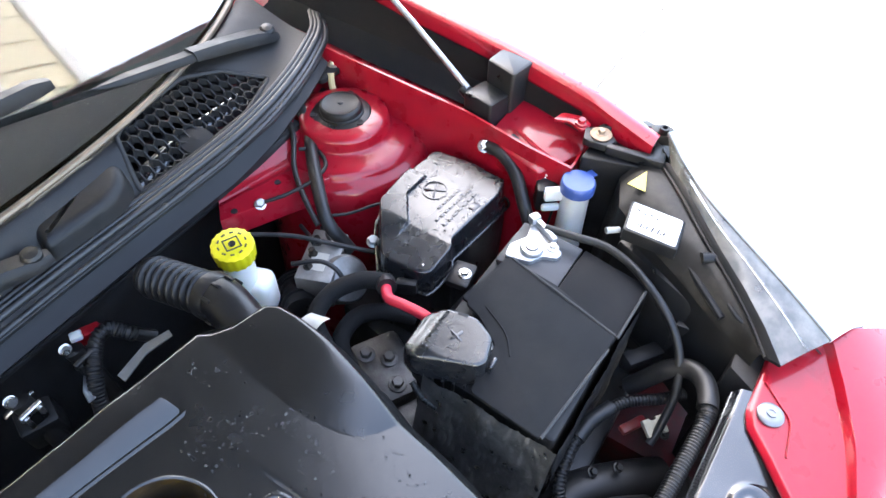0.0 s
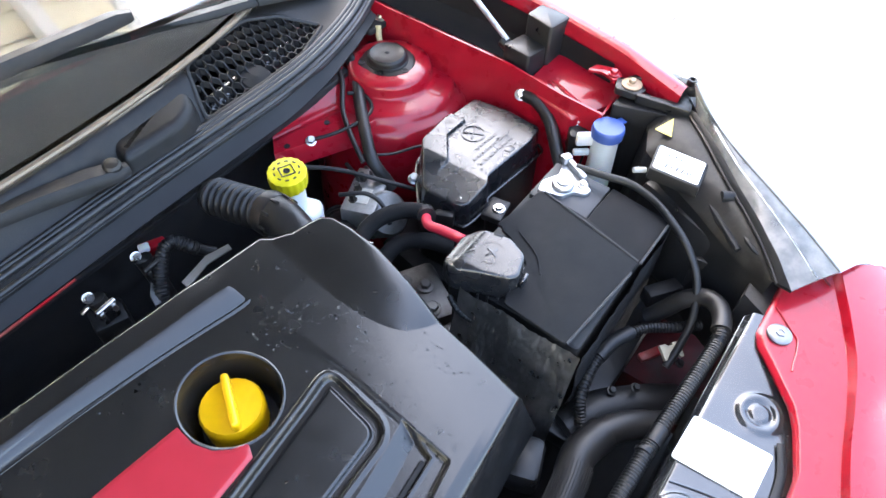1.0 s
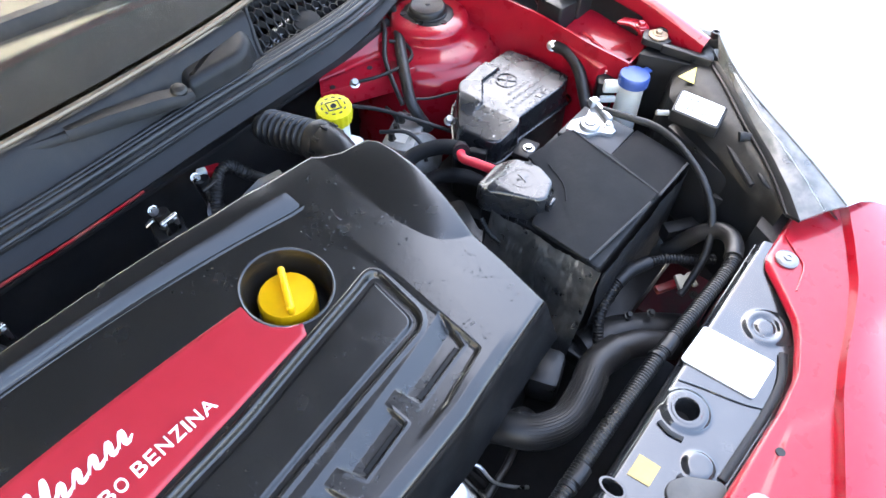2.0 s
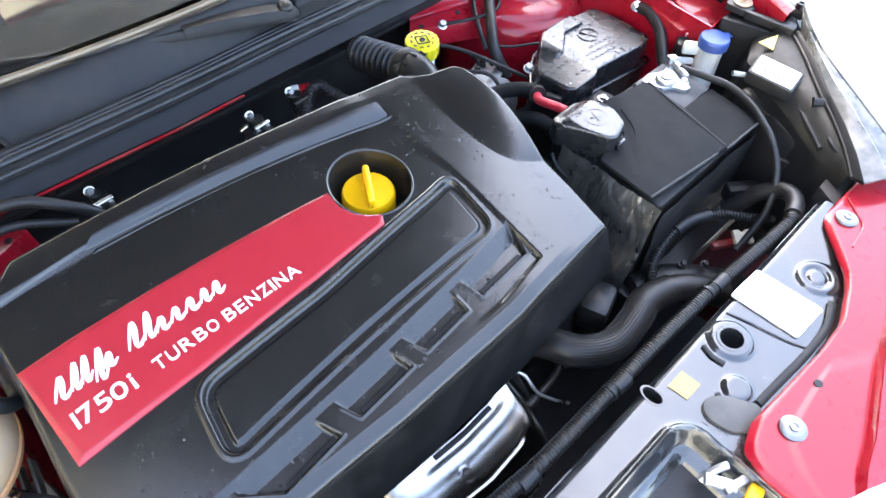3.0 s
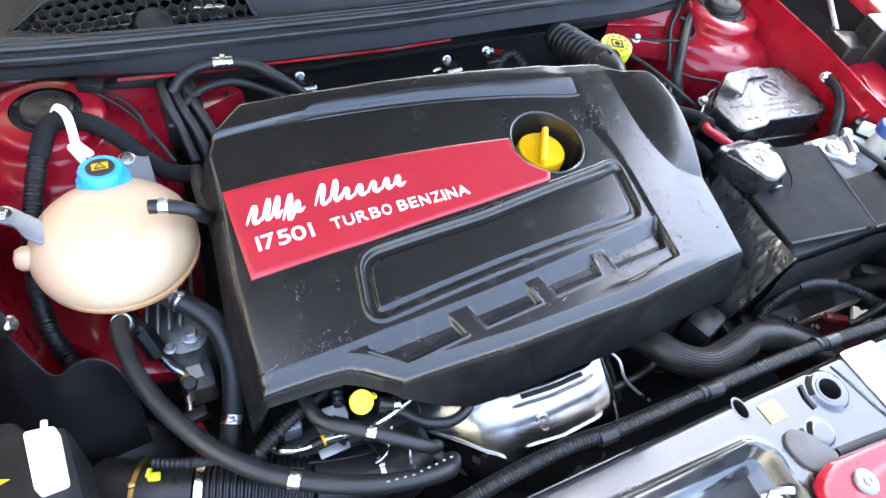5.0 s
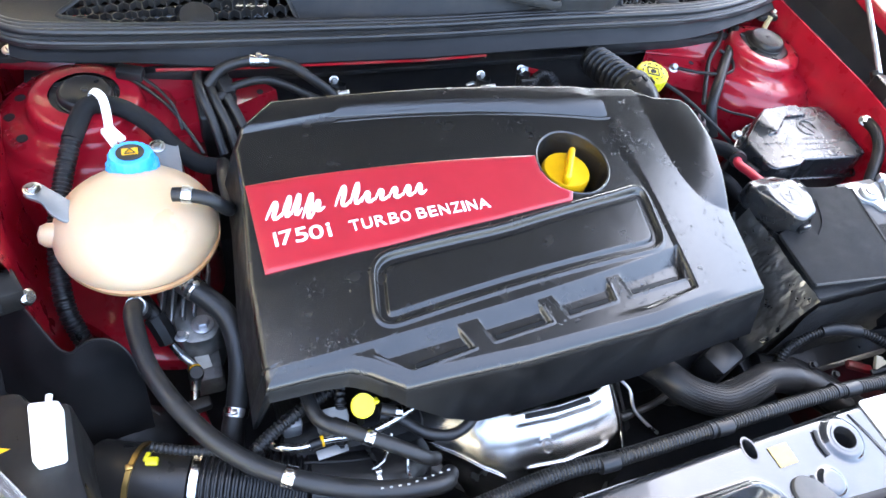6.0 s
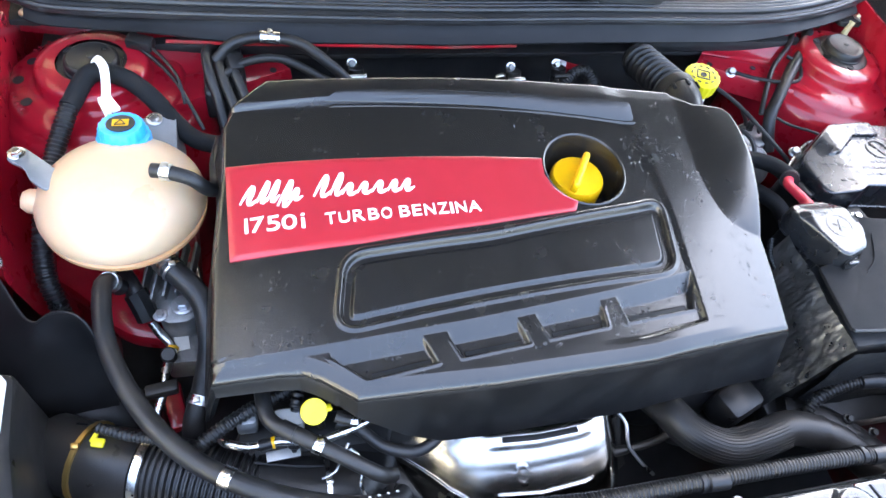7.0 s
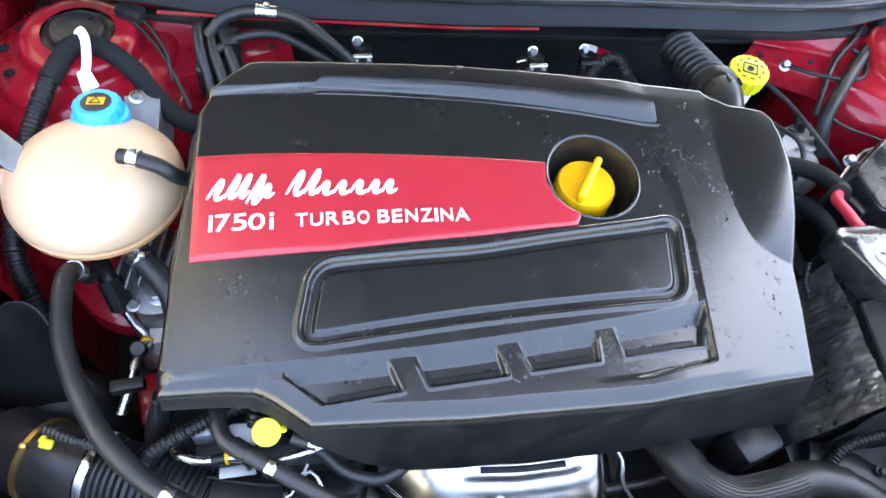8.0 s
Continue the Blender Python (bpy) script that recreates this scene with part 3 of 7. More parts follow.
GRILLE_L = [(-x - (0.026 if x < 0.3 else 0.066), y) for x, y in GRILLE_R]


def cowl_point(x, y):
    y0, y1 = xline(x, SEALY) + 0.004, max(SCRY(x), xline(x, SEALY) + 0.03)
    v = min(1, max(0, (y - y0) / (y1 - y0)))
    return cowl((x + 0.63) / 1.24, v)[2]


def cowl_skin():
    v, f = sheet(cowl, 420, 64)
    c = np.array(v)[np.array(f)].mean(1)
    d = np.minimum(inside(c[:, 0], c[:, 1], GRILLE_R), inside(c[:, 0], c[:, 1], GRILLE_L))
    return v, [q for q, k in zip(f, d) if k > -0.002]


part("panel", cowl_skin(), plastic_worn, scuttle)
for poly in (GRILLE_R, GRILLE_L):
    o = rounded(poly, 0.012, 5)
    o = np.vstack([o, o[:1]])
    rim = []
    for x, y in o:
        rim.append((x, y, cowl_point(x, y) + 0.0004))
    part("grille_rim", tube(rim, 0.0034, 10, step=0.004, caps=False, flat=0.55), plastic_worn, scuttle)
part("plenum_floor", block((0, 0.40, 0.780), (1.24, 0.24, 0.008), 0.002), void_black, scuttle)
part("plenum_wall", block((0, 0.52, 0.83), (1.24, 0.008, 0.10), 0.002), void_black, scuttle)


def honeycomb(poly, cell=0.0085, wall=0.0009, deep=0.010):
    """Open six-sided cells inside an outline, walls with real depth."""
    p = V3(poly)
    lo, hi = p.min(0), p.max(0)
    done, some = set(), []
    dx, dy = cell * math.sqrt(3), cell * 1.5
    for j in range(int((hi[1] - lo[1]) / dy) + 2):
        for i in range(int((hi[0] - lo[0]) / dx) + 2):
            cx, cy = lo[0] + dx * (i + 0.5 * (j % 2)), lo[1] + dy * j
            if inside(np.array(cx), np.array(cy), poly) > 0.004:
                continue
            ring = [(cx + cell * math.cos(radians(60 * k + 30)), cy + cell * math.sin(radians(60 * k + 30))) for k in range(6)]
            for a, b in zip(ring, ring[1:] + ring[:1]):
                key = tuple(sorted(((round(a[0], 4), round(a[1], 4)), (round(b[0], 4), round(b[1], 4)))))
                if key in done:
                    continue
                done.add(key)
                d = Vector((b[0] - a[0], b[1] - a[1], 0)).normalized()
                n = Vector((-d.y, d.x, 0)) * wall
                za, zb = cowl_point(*a) - 0.001, cowl_point(*b) - 0.001
                q = []
                for s in (1, -1):
                    q += [(a[0] + s * n.x, a[1] + s * n.y, za), (b[0] + s * n.x, b[1] + s * n.y, zb), (b[0] + s * n.x, b[1] + s * n.y, zb - deep), (a[0] + s * n.x, a[1] + s * n.y, za - deep)]
                some.append((q, [(0, 1, 2, 3), (7, 6, 5, 4), (0, 4, 5, 1), (3, 2, 6, 7), (0, 3, 7, 4), (1, 5, 6, 2)]))
    return join(*some)


for poly in (GRILLE_R, GRILLE_L):
    part("air_grille", honeycomb(poly), plastic_worn, scuttle, "honeycomb air intake grille")
    c = np.mean(V3(poly), axis=0)
    part("intake_duct", block((c[0], c[1] + 0.01, 0.80), (0.30, 0.12, 0.02), 0.005), void_black, scuttle)
    part("intake_flap", tube([(c[0] - 0.11, c[1] - 0.005, 0.845), (c[0], c[1] + 0.01, 0.850), (c[0] + 0.10, c[1] + 0.012, 0.846)], 0.018, 12), gloss_black, scuttle)
part("cowl_box", prism(rounded([(0.122, 0.278), (0.212, 0.276), (0.240, 0.292), (0.262, 0.342), (0.220, 0.350), (0.146, 0.344), (0.126, 0.312)], 0.012, 5), 0.86, lambda x, y: 0.899 + 0.14 * (y - 0.28), 0.014, 0.008, 6), plastic_worn, scuttle)
part("cowl_boss", lathe([(0.026, -0.02), (0.025, 0.004), (0.021, 0.010), (0.0, 0.012)], (0.345, 0.300, 0.866), (0, -0.35, 1), 24), plastic_worn, scuttle)
part("cowl_boss", lathe([(0.026, -0.02), (0.025, 0.004), (0.021, 0.010), (0.0, 0.012)], (-0.40, 0.300, 0.866), (0, -0.35, 1), 24), plastic_worn, scuttle)
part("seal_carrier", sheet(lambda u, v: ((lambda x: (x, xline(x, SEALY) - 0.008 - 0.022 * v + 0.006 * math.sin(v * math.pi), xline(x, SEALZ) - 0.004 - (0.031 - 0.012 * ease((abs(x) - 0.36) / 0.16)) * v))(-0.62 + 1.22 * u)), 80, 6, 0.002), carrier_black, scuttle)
part("bulkhead_lip", sheet(lambda u, v: ((lambda x: (x, xline(x, SEALY) - 0.0315 + 0.003 * v, 0.829 + 0.001 * v))(-0.46 + 0.46 * u)), 40, 2, 0.002), red_dusty, body)
seal = thing("bonnet_seal", (0, 0.26, 0.86), "ribbed black rubber bonnet seal along the scuttle edge", "rubber seal")
part("web", sheet(lambda u, v: ((lambda x: (x, xline(x, SEALY) + 0.010 - 0.032 * v, xline(x, SEALZ) + 0.003 - 0.010 * v * v))(-0.64 + 1.30 * u)), 90, 6, 0.004), seal_rubber, seal)
for dy, dz, r in ((0.0080, 0.0036, 0.0036), (0.0008, 0.0040, 0.0034), (-0.0062, 0.0026, 0.0046), (-0.0170, -0.0052, 0.0040)):
    part("rib", tube([(x, y + dy, xline(x, SEALZ) + dz) for x, y in SEALY], r, 10, step=0.012), seal_rubber, seal)
for side, bx, by, bz in ((1, 0.614, 0.300, 0.838), (-1, -0.621, 0.308, 0.833)):
    part("hinge_bracket", prism(rounded([(bx - 0.045, by - 0.012), (bx + 0.018, by - 0.016), (bx + 0.018, by + 0.016), (bx - 0.03, by + 0.05)], 0.01), bz - 0.012, bz - 0.004, 0.002), plastic_worn, body)
    part("bolt", hexbolt((bx, by, bz - 0.004), r=0.006, washer=0.011), steel, body)
part("wax_run", tube([(0.592, 0.288, 0.835), (0.585, 0.282, 0.82), (0.580, 0.272, 0.80)], 0.005, 8), wax_beige, body)

screen = thing("windscreen", (0, 0.5, 1.0), "raked laminated windscreen reflecting the boarded eave and sky", "windscreen")
RAKE = math.tan(radians(27))
part("pane", sheet(lambda u, v: ((lambda x: (x, SCRY(x) + 0.012 + 0.75 * v, SCRZ(x) + 0.012 + 0.75 * RAKE * v))(-0.66 + 1.32 * u)), 40, 8, 0.006), glass, screen)
part("lower_trim", tube([(x, SCRY(x) + 0.004, SCRZ(x) + 0.006) for x in np.linspace(-0.64, 0.64, 21)], 0.0042, 8, step=0.02), trim_silver, screen, "silver lower glazing trim")
part("dashboard", sheet(lambda u, v: (-0.7 + 1.4 * u, SCRY(-0.7 + 1.4 * u) + 0.02 + 0.8 * v, 0.89 + 0.10 * v), 20, 6, 0.02), void_black, screen, "black dashboard behind the glass")


def wiper(name, pivot, knee, tip, blade_a, blade_b):
    w = thing(name, pivot, "black windscreen wiper lying on the screen base", "wiper", "wipers")
    a, b, c = Vector(pivot), Vector(knee), Vector(tip)

    def bar(stations):
        """A hollow-backed pressed arm: (place, half width, height) one after the other."""
        v, f = [], []
        for k, (p, wd, ht) in enumerate(stations):
            d = (stations[min(k + 1, len(stations) - 1)][0] - stations[max(k - 1, 0)][0]).normalized()
            n = d.cross(Vector((0, 0, 1))).normalized()
            for s, h in ((-1, 0), (-0.92, 0.6), (-0.6, 1), (0.6, 1), (0.92, 0.6), (1, 0)):
                v.append(tuple(p + n * s * wd + Vector((0, 0, h * ht - 0.004))))
        m = len(stations)
        for k in range(m - 1):
            f += [(6 * k + s, 6 * k + (s + 1) % 6, 6 * k + 6 + (s + 1) % 6, 6 * k + 6 + s) for s in range(6)]
        return v, f + [(5, 4, 3, 2, 1, 0), tuple(6 * m - 6 + s for s in range(6))]

    back = a + (a - b).normalized() * 0.016
    part("arm_head", bar([(back, 0.008, 0.008), (a, 0.016, 0.012), (a.lerp(b, 0.2), 0.0155, 0.016), (a.lerp(b, 0.6), 0.0135, 0.016), (b, 0.0125, 0.013)]), plastic_worn, w)
    part("arm_rod", bar([(b.lerp(c, -0.02), 0.0105, 0.010), (b.lerp(c, 0.3), 0.0095, 0.009), (b.lerp(c, 0.7), 0.0075, 0.008), (c, 0.006, 0.007)]), plastic_worn, w)
    part("pivot_cap", lathe([(0.0105, -0.004), (0.0105, 0.004), (0.008, 0.007), (0.0, 0.008)], a + Vector((0, 0, 0.008)), (0, -0.2, 1), 20), plastic, w)
    p, q = Vector(blade_a), Vector(blade_b)
    part("blade", bar([(p, 0.006, 0.010), (p.lerp(q, 0.04), 0.010, 0.016), (p.lerp(q, 0.5), 0.011, 0.018), (q, 0.009, 0.012)]), plastic_worn, w)
    return w


wiper("wiper", (0.560, 0.372, 0.885), (0.424, 0.372, 0.925), (0.10, 0.430, 0.965), (0.255, 0.395, 0.975), (-0.25, 0.440, 0.985))
wiper("wiper", (0.107, 0.278, 0.890), (-0.03, 0.305, 0.905), (-0.45, 0.400, 0.945), (-0.20, 0.385, 0.960), (-0.55, 0.43, 0.955))

# ---- engine cover ----
COVER_FRONT = [(-0.409, -0.218), (-0.353, -0.221), (-0.330, -0.224), (-0.315, -0.232), (-0.284, -0.256), (-0.157, -0.262), (0.003, -0.260), (0.163, -0.243)]
COVER_RIGHT = [(0.163, -0.243), (0.175, -0.180), (0.182, -0.130), (0.193, -0.085), (0.203, -0.035), (0.207, 0.005), (0.206, 0.030), (0.198, 0.042), (0.184, 0.046)]
COVER_BACK = [(-0.342, 0.113), (-0.234, 0.100), (-0.101, 0.088), (0.0, 0.080), (0.138, 0.076), (0.146, 0.064), (0.162, 0.052), (0.184, 0.046)]
COVER_LEFT = [(-0.409, -0.218), (-0.405, -0.105), (-0.393, 0.004), (-0.391, 0.059), (-0.380, 0.082), (-0.342, 0.113)]
COVER_EDGE = COVER_FRONT + COVER_RIGHT[1:] + COVER_BACK[-2::-1] + COVER_LEFT[-2:0:-1]
OIL = (-0.011, -0.040, 0.0455)
RED_PLATE = [(-0.389, 0.005), (-0.335, 0.001), (-0.253, -0.007), (-0.141, -0.018), (-0.058, -0.026), (-0.060, -0.047), (-0.054, -0.064), (-0.044, -0.075), (-0.031, -0.083), (-0.037, -0.094), (-0.132, -0.102), (-0.260, -0.107), (-0.388, -0.105)]
PAD = rounded([(-0.280, -0.117), (-0.134, -0.114), (0.030, -0.093), (0.066, -0.086), (0.056, -0.168), (-0.145, -0.181), (-0.294, -0.192)], 0.022, 6)
STRIP = [(-0.282, 0.072), (-0.266, 0.080), (-0.189, 0.071), (-0.105, 0.061), (-0.006, 0.050), (0.070, 0.044), (0.072, 0.024), (-0.009, 0.036), (-0.107, 0.050), (-0.190, 0.060)]
# pockets between the fins, each open at the back towards the slope; the two front corners come third and fourth
POCKETS = [
    [(-0.312, -0.190), (-0.304, -0.216), (-0.274, -0.2415), (-0.209, -0.2360), (-0.2205, -0.204), (-0.225, -0.186)],
    [(-0.193, -0.182), (-0.199, -0.204), (-0.187, -0.2345), (-0.121, -0.2300), (-0.1285, -0.198), (-0.132, -0.178)],
    [(-0.106, -0.178), (-0.112, -0.197), (-0.100, -0.2275), (-0.0395, -0.2220), (-0.0385, -0.189), (-0.039, -0.170)],
    [(-0.018, -0.170), (-0.023, -0.187), (-0.0165, -0.2195), (0.060, -0.2115), (0.068, -0.185), (0.075, -0.150)],
]
CREASE = [(-0.136, 0.184), (-0.120, 0.156), (-0.100, 0.142), (-0.050, 0.134), (0.030, 0.138), (0.070, 0.142)]
BULGE = [(-0.134, 0.0), (-0.110, 0.008), (-0.080, 0.015), (-0.035, 0.020), (0.005, 0.018), (0.050, 0.013)]
BAND = [(-0.41, -0.203), (-0.30, -0.204), (-0.182, -0.201), (-0.092, -0.194), (0.005, -0.183), (0.079, -0.170)]


def cover_base(x, y):
    return 0.8929 - 0.0387 * x + 0.1122 * y - 0.2867 * x * x


def vent_floor(x, y):
    return cover_base(x, y) - 0.0120


def flow(pts):
    """A smooth function of one number through a few pairs."""
    p = spline([(a, b, 0) for a, b in pts], 0.002)
    return lambda q: np.interp(q, p[:, 0], p[:, 1])


crease_x, bulge_h, band_y = flow(CREASE), flow(BULGE), flow(BAND)
bulge_x = flow([(p[1], p[0]) for p in COVER_RIGHT[:7]])


def cover_z(x, y):
    """The moulded upper face of the cover: pad, channel, shelf, vents and scoop."""
    x, y = np.asarray(x, float), np.asarray(y, float)
    z = cover_base(x, y)
    left_of = ease((np.interp(y, [-0.25, -0.12, 0.03, 0.06], [0.066, 0.076, 0.080, 0.080]) - x) / (0.006 + 0.020 * ease((y + 0.10) / 0.10)))
    front = np.interp(x, [-0.3, 0.0, 0.065], [-0.250, -0.237, -0.226])
    left_of = left_of * (1 - ease((x + 0.06) / 0.10) * ease((front - y) / 0.006 + 0.5))
    z = z - 0.0032 * left_of * ease((0.085 - (y + 0.10 * (x + 0.38))) / 0.01)
    edge = band_y(x)
    band = cover_base(x, y) - 0.0032 - 0.52 * np.maximum(0, edge - y)
    z = np.where(y < edge, z * (1 - left_of) + left_of * np.maximum(band, cover_base(x, y) - 0.0060), z)
    sd = inside(x, y, PAD)
    z = z - 0.0055 * ease((0.001 - sd) / 0.004) + 0.0030 * ease((-0.008 - sd) / 0.004)
    z = z + 0.0015 * ease((0.007 - sd) / 0.003) * ease((sd + 0.001) / 0.003)
    fold = np.interp(x, [-0.40, -0.282, -0.1, 0.07], [0.077, 0.073, 0.056, 0.036])
    z = z + 0.0030 * ease((y - fold) / 0.003) * ease((0.074 - x) / 0.040)
    z = z - 0.11 * np.maximum(0, y - fold - 0.022)
    for p in POCKETS:
        d = inside(x, y, p)
        k = ease(-d / 0.0030) * (y < edge)
        z = z * (1 - k) + k * np.minimum(z, np.maximum(band, vent_floor(x, y))) + 0.0008 * np.exp(-(((d - 0.0012) / 0.0014) ** 2)) * ease((edge - 0.010 - y) / 0.006)
    rim = np.maximum(0, -inside(x, y, COVER_EDGE))
    near, far = crease_x(y) - 0.002, bulge_x(y)
    s = np.clip((x - near) / np.maximum(0.012, far - near), 0, 1)
    z = z + np.maximum(0, bulge_h(y)) * (0.85 * np.sin(0.5 * math.pi * s) + 0.15 * ease(s))
    z = z - 0.28 * np.maximum(0, 0.014 - rim) * (y < -0.2) * ease((0.12 - x) / 0.06)
    ed = rim
    r = 0.006
    z = z - np.where(ed < r, r - np.sqrt(np.maximum(0, r * r - (r - np.minimum(ed, r)) ** 2)), 0) * 0.8
    return z


def cover_top():
    g = coons(COVER_FRONT, COVER_RIGHT, COVER_BACK, COVER_LEFT, 560, 340)
    x, y = g[..., 0], g[..., 1]
    z = cover_z(x, y)
    h, w = x.shape
    v = np.stack([x, y, z], -1).reshape(-1, 3).tolist()
    hole = np.hypot(x - OIL[0], (y - OIL[1])) < OIL[2]
    f = []
    for j in range(h - 1):
        for i in range(w - 1):
            if not (hole[j, i] or hole[j, i + 1] or hole[j + 1, i] or hole[j + 1, i + 1]):
                f.append((j * w + i, j * w + i + 1, (j + 1) * w + i + 1, (j + 1) * w + i))
    ring = list(range(w)) + [j * w + w - 1 for j in range(1, h)] + [(h - 1) * w + i for i in range(w - 2, -1, -1)] + [j * w for j in range(h - 2, 0, -1)]
    # the side walls, which drop and flare from the rim
    c = np.array([-0.1, -0.09])
    low = []
    for k in ring:
        px, py, pz = v[k]
        out = np.array([px, py]) - c
        if py < -0.21 and px > -0.405:
            drop = float(np.interp(px, [-0.41, -0.335, -0.300, -0.284, -0.200, 0.165], [0.012, 0.014, 0.015, 0.018, 0.080, 0.078]))
            dx, dy = 0.0, -0.015 * min(1, drop / 0.05)
            if px > 0.13:
                dx = 0.018 * (px - 0.13) / 0.035
        elif px < -0.37:
            drop, dx, dy = 0.072 - 0.03 * ease((py - 0.0) / 0.1), -0.012, 0.0
        elif px > 0.150:
            drop, dx, dy = 0.05, 0.018, 0.0
        else:
            drop, dx, dy = 0.030, 0.0, 0.004
        low.append((px + dx, py + dy, pz - drop))
    low = [(px + 0.0022 * np.sign(px - c[0]) * (abs(px + 0.1) > 0.2), py + 0.0022 * np.sign(py - c[1]), pz) for px, py, pz in low]
    # the skirt, a rounded shoulder, the darkened grained wall and a thin turned-under lip
    m = len(ring)
    rim = [Vector(v[k]) for k in ring]
    rows = [rim]
    for down, out in ((0.0022, 0.0012), (0.0050, 0.0018)):
        rows.append([a + Vector((out * np.sign(a.x - c[0]) * (abs(a.x + 0.1) > 0.2), out * np.sign(a.y - c[1]), -down)) for a in rim])
    rows.append([Vector(q) for q in low])
    rows.append([Vector((px - 0.006 * np.sign(px - c[0]), py - 0.006 * np.sign(py - c[1]), pz + 0.001)) for px, py, pz in low])
    sv = [tuple(q) for row in rows for q in row]
    sf = [(j * m + a, j * m + (a + 1) % m, (j + 1) * m + (a + 1) % m, (j + 1) * m + a) for j in range(4) for a in range(m)]
    return (v, f), (sv, sf)


cover = thing("engine_cover", (-0.1, -0.09, 0.80), "wet black moulded plastic engine cover with a red lettered plate", "engine cover")
shell, skirt = cover_top()
part("shell", shell, cover_black, cover, sharp=50)
part("skirt", skirt, skirt_shaded, cover, "grained side skirt in a darkened copy of the cover's black", sharp=60)
for p in POCKETS:
    a, b = Vector(p[2]), Vector(p[3])
    d = (b - a).normalized()
    n = Vector((-d.y, d.x))
    a, b = a + d * 0.005 + n * 0.0026, b - d * 0.005 + n * 0.0026
    quad = [a, b, b + n * 0.0048, a + n * 0.0048]
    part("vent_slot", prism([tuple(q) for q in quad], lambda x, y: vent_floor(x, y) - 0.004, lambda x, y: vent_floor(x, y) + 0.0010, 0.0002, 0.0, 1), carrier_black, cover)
    part("vent_lip", tube([(*quad[3], vent_floor(*quad[3]) + 0.0004), (*quad[3].lerp(quad[2], 0.5), vent_floor(*quad[3].lerp(quad[2], 0.5)) + 0.0004), (*quad[2], vent_floor(*quad[2]) + 0.0004)], 0.0009, 6), cover_black, cover)
strip = resample(STRIP + STRIP[:1], 121)[:-1]
part("back_strip", prism(strip, lambda x, y: cover_base(x, y) - 0.008, lambda x, y: float(cover_z(x, y)) + 0.0004 + 0.36 * max(0, y - np.interp(x, [-0.282, -0.190, -0.107, -0.009, 0.072], [0.072, 0.060, 0.050, 0.036, 0.024])), 0.0008, 0.0, 2), cover_black, cover, sharp=50)
low = [(-0.278, 0.0655), (-0.19, 0.0555), (-0.107, 0.0455), (-0.009, 0.0315), (0.074, 0.0185), (0.0745, 0.0215), (-0.009, 0.0345), (-0.107, 0.0485), (-0.19, 0.0585), (-0.278, 0.0685)]
part("strip_edge", prism(resample(low + low[:1], 101)[:-1], lambda x, y: cover_base(x, y) - 0.008, lambda x, y: float(cover_z(x, y)) + 0.0012 + 0.25 * (y - np.interp(x, [-0.278, -0.107, 0.074], [0.0685, 0.0485, 0.0215])), 0.0003, 0.0, 1), cover_black, cover)
oz = cover_base(OIL[0], OIL[1])


def well():
    v, f = [], []
    seg = 64
    for r, dz in ((OIL[2] + 0.0028, 0.0004), (OIL[2] + 0.0014, 0.0012), (OIL[2] - 0.0002, 0.0002), (OIL[2] - 0.0025, -0.010), (OIL[2] - 0.006, -0.042), (OIL[2] - 0.010, -0.048), (0.012, -0.049)):
        for a in range(seg):
            c = 2 * math.pi * a / seg
            px, py = OIL[0] + r * math.cos(c), OIL[1] + r * math.sin(c)
            v.append((px, py, cover_base(px, py) - 0.0035 + dz))
    for k in range(6):
        for a in range(seg):
            b = (a + 1) % seg
            f.append((k * seg + a, k * seg + b, (k + 1) * seg + b, (k + 1) * seg + a))
    return v, f


part("filler_well", well(), cover_black, cover)


def red_plate():
    g = coons(RED_PLATE[-1:8:-1], [RED_PLATE[9], RED_PLATE[8], RED_PLATE[7], RED_PLATE[6], RED_PLATE[5], RED_PLATE[4]], RED_PLATE[:5], [RED_PLATE[-1], RED_PLATE[0]], 90, 30)
    x, y = g[..., 0], g[..., 1]
    h, w = x.shape
    d = np.maximum(0, -inside(x, y, RED_PLATE))
    z = cover_base(x, y) - 0.0035 + 0.0030 - 0.0012 * (1 - ease(d / 0.0025))
    v = np.stack([x, y, z], -1).reshape(-1, 3).tolist()
    f = [(j * w + i, j * w + i + 1, (j + 1) * w + i + 1, (j + 1) * w + i) for j in range(h - 1) for i in range(w - 1)]
    ring = list(range(w)) + [j * w + w - 1 for j in range(1, h)] + [(h - 1) * w + i for i in range(w - 2, -1, -1)] + [j * w for j in range(h - 2, 0, -1)]
    n = len(v)
    v += [(v[k][0], v[k][1], v[k][2] - 0.005) for k in ring]
    f += [(ring[a], ring[(a + 1) % len(ring)], n + (a + 1) % len(ring), n + a) for a in range(len(ring))]
    return v, f


badge = part("name_plate", red_plate(), plate_red, cover, "red name plate with white lettering")
plate_top = lambda x, y: cover_base(x, y) - 0.0004


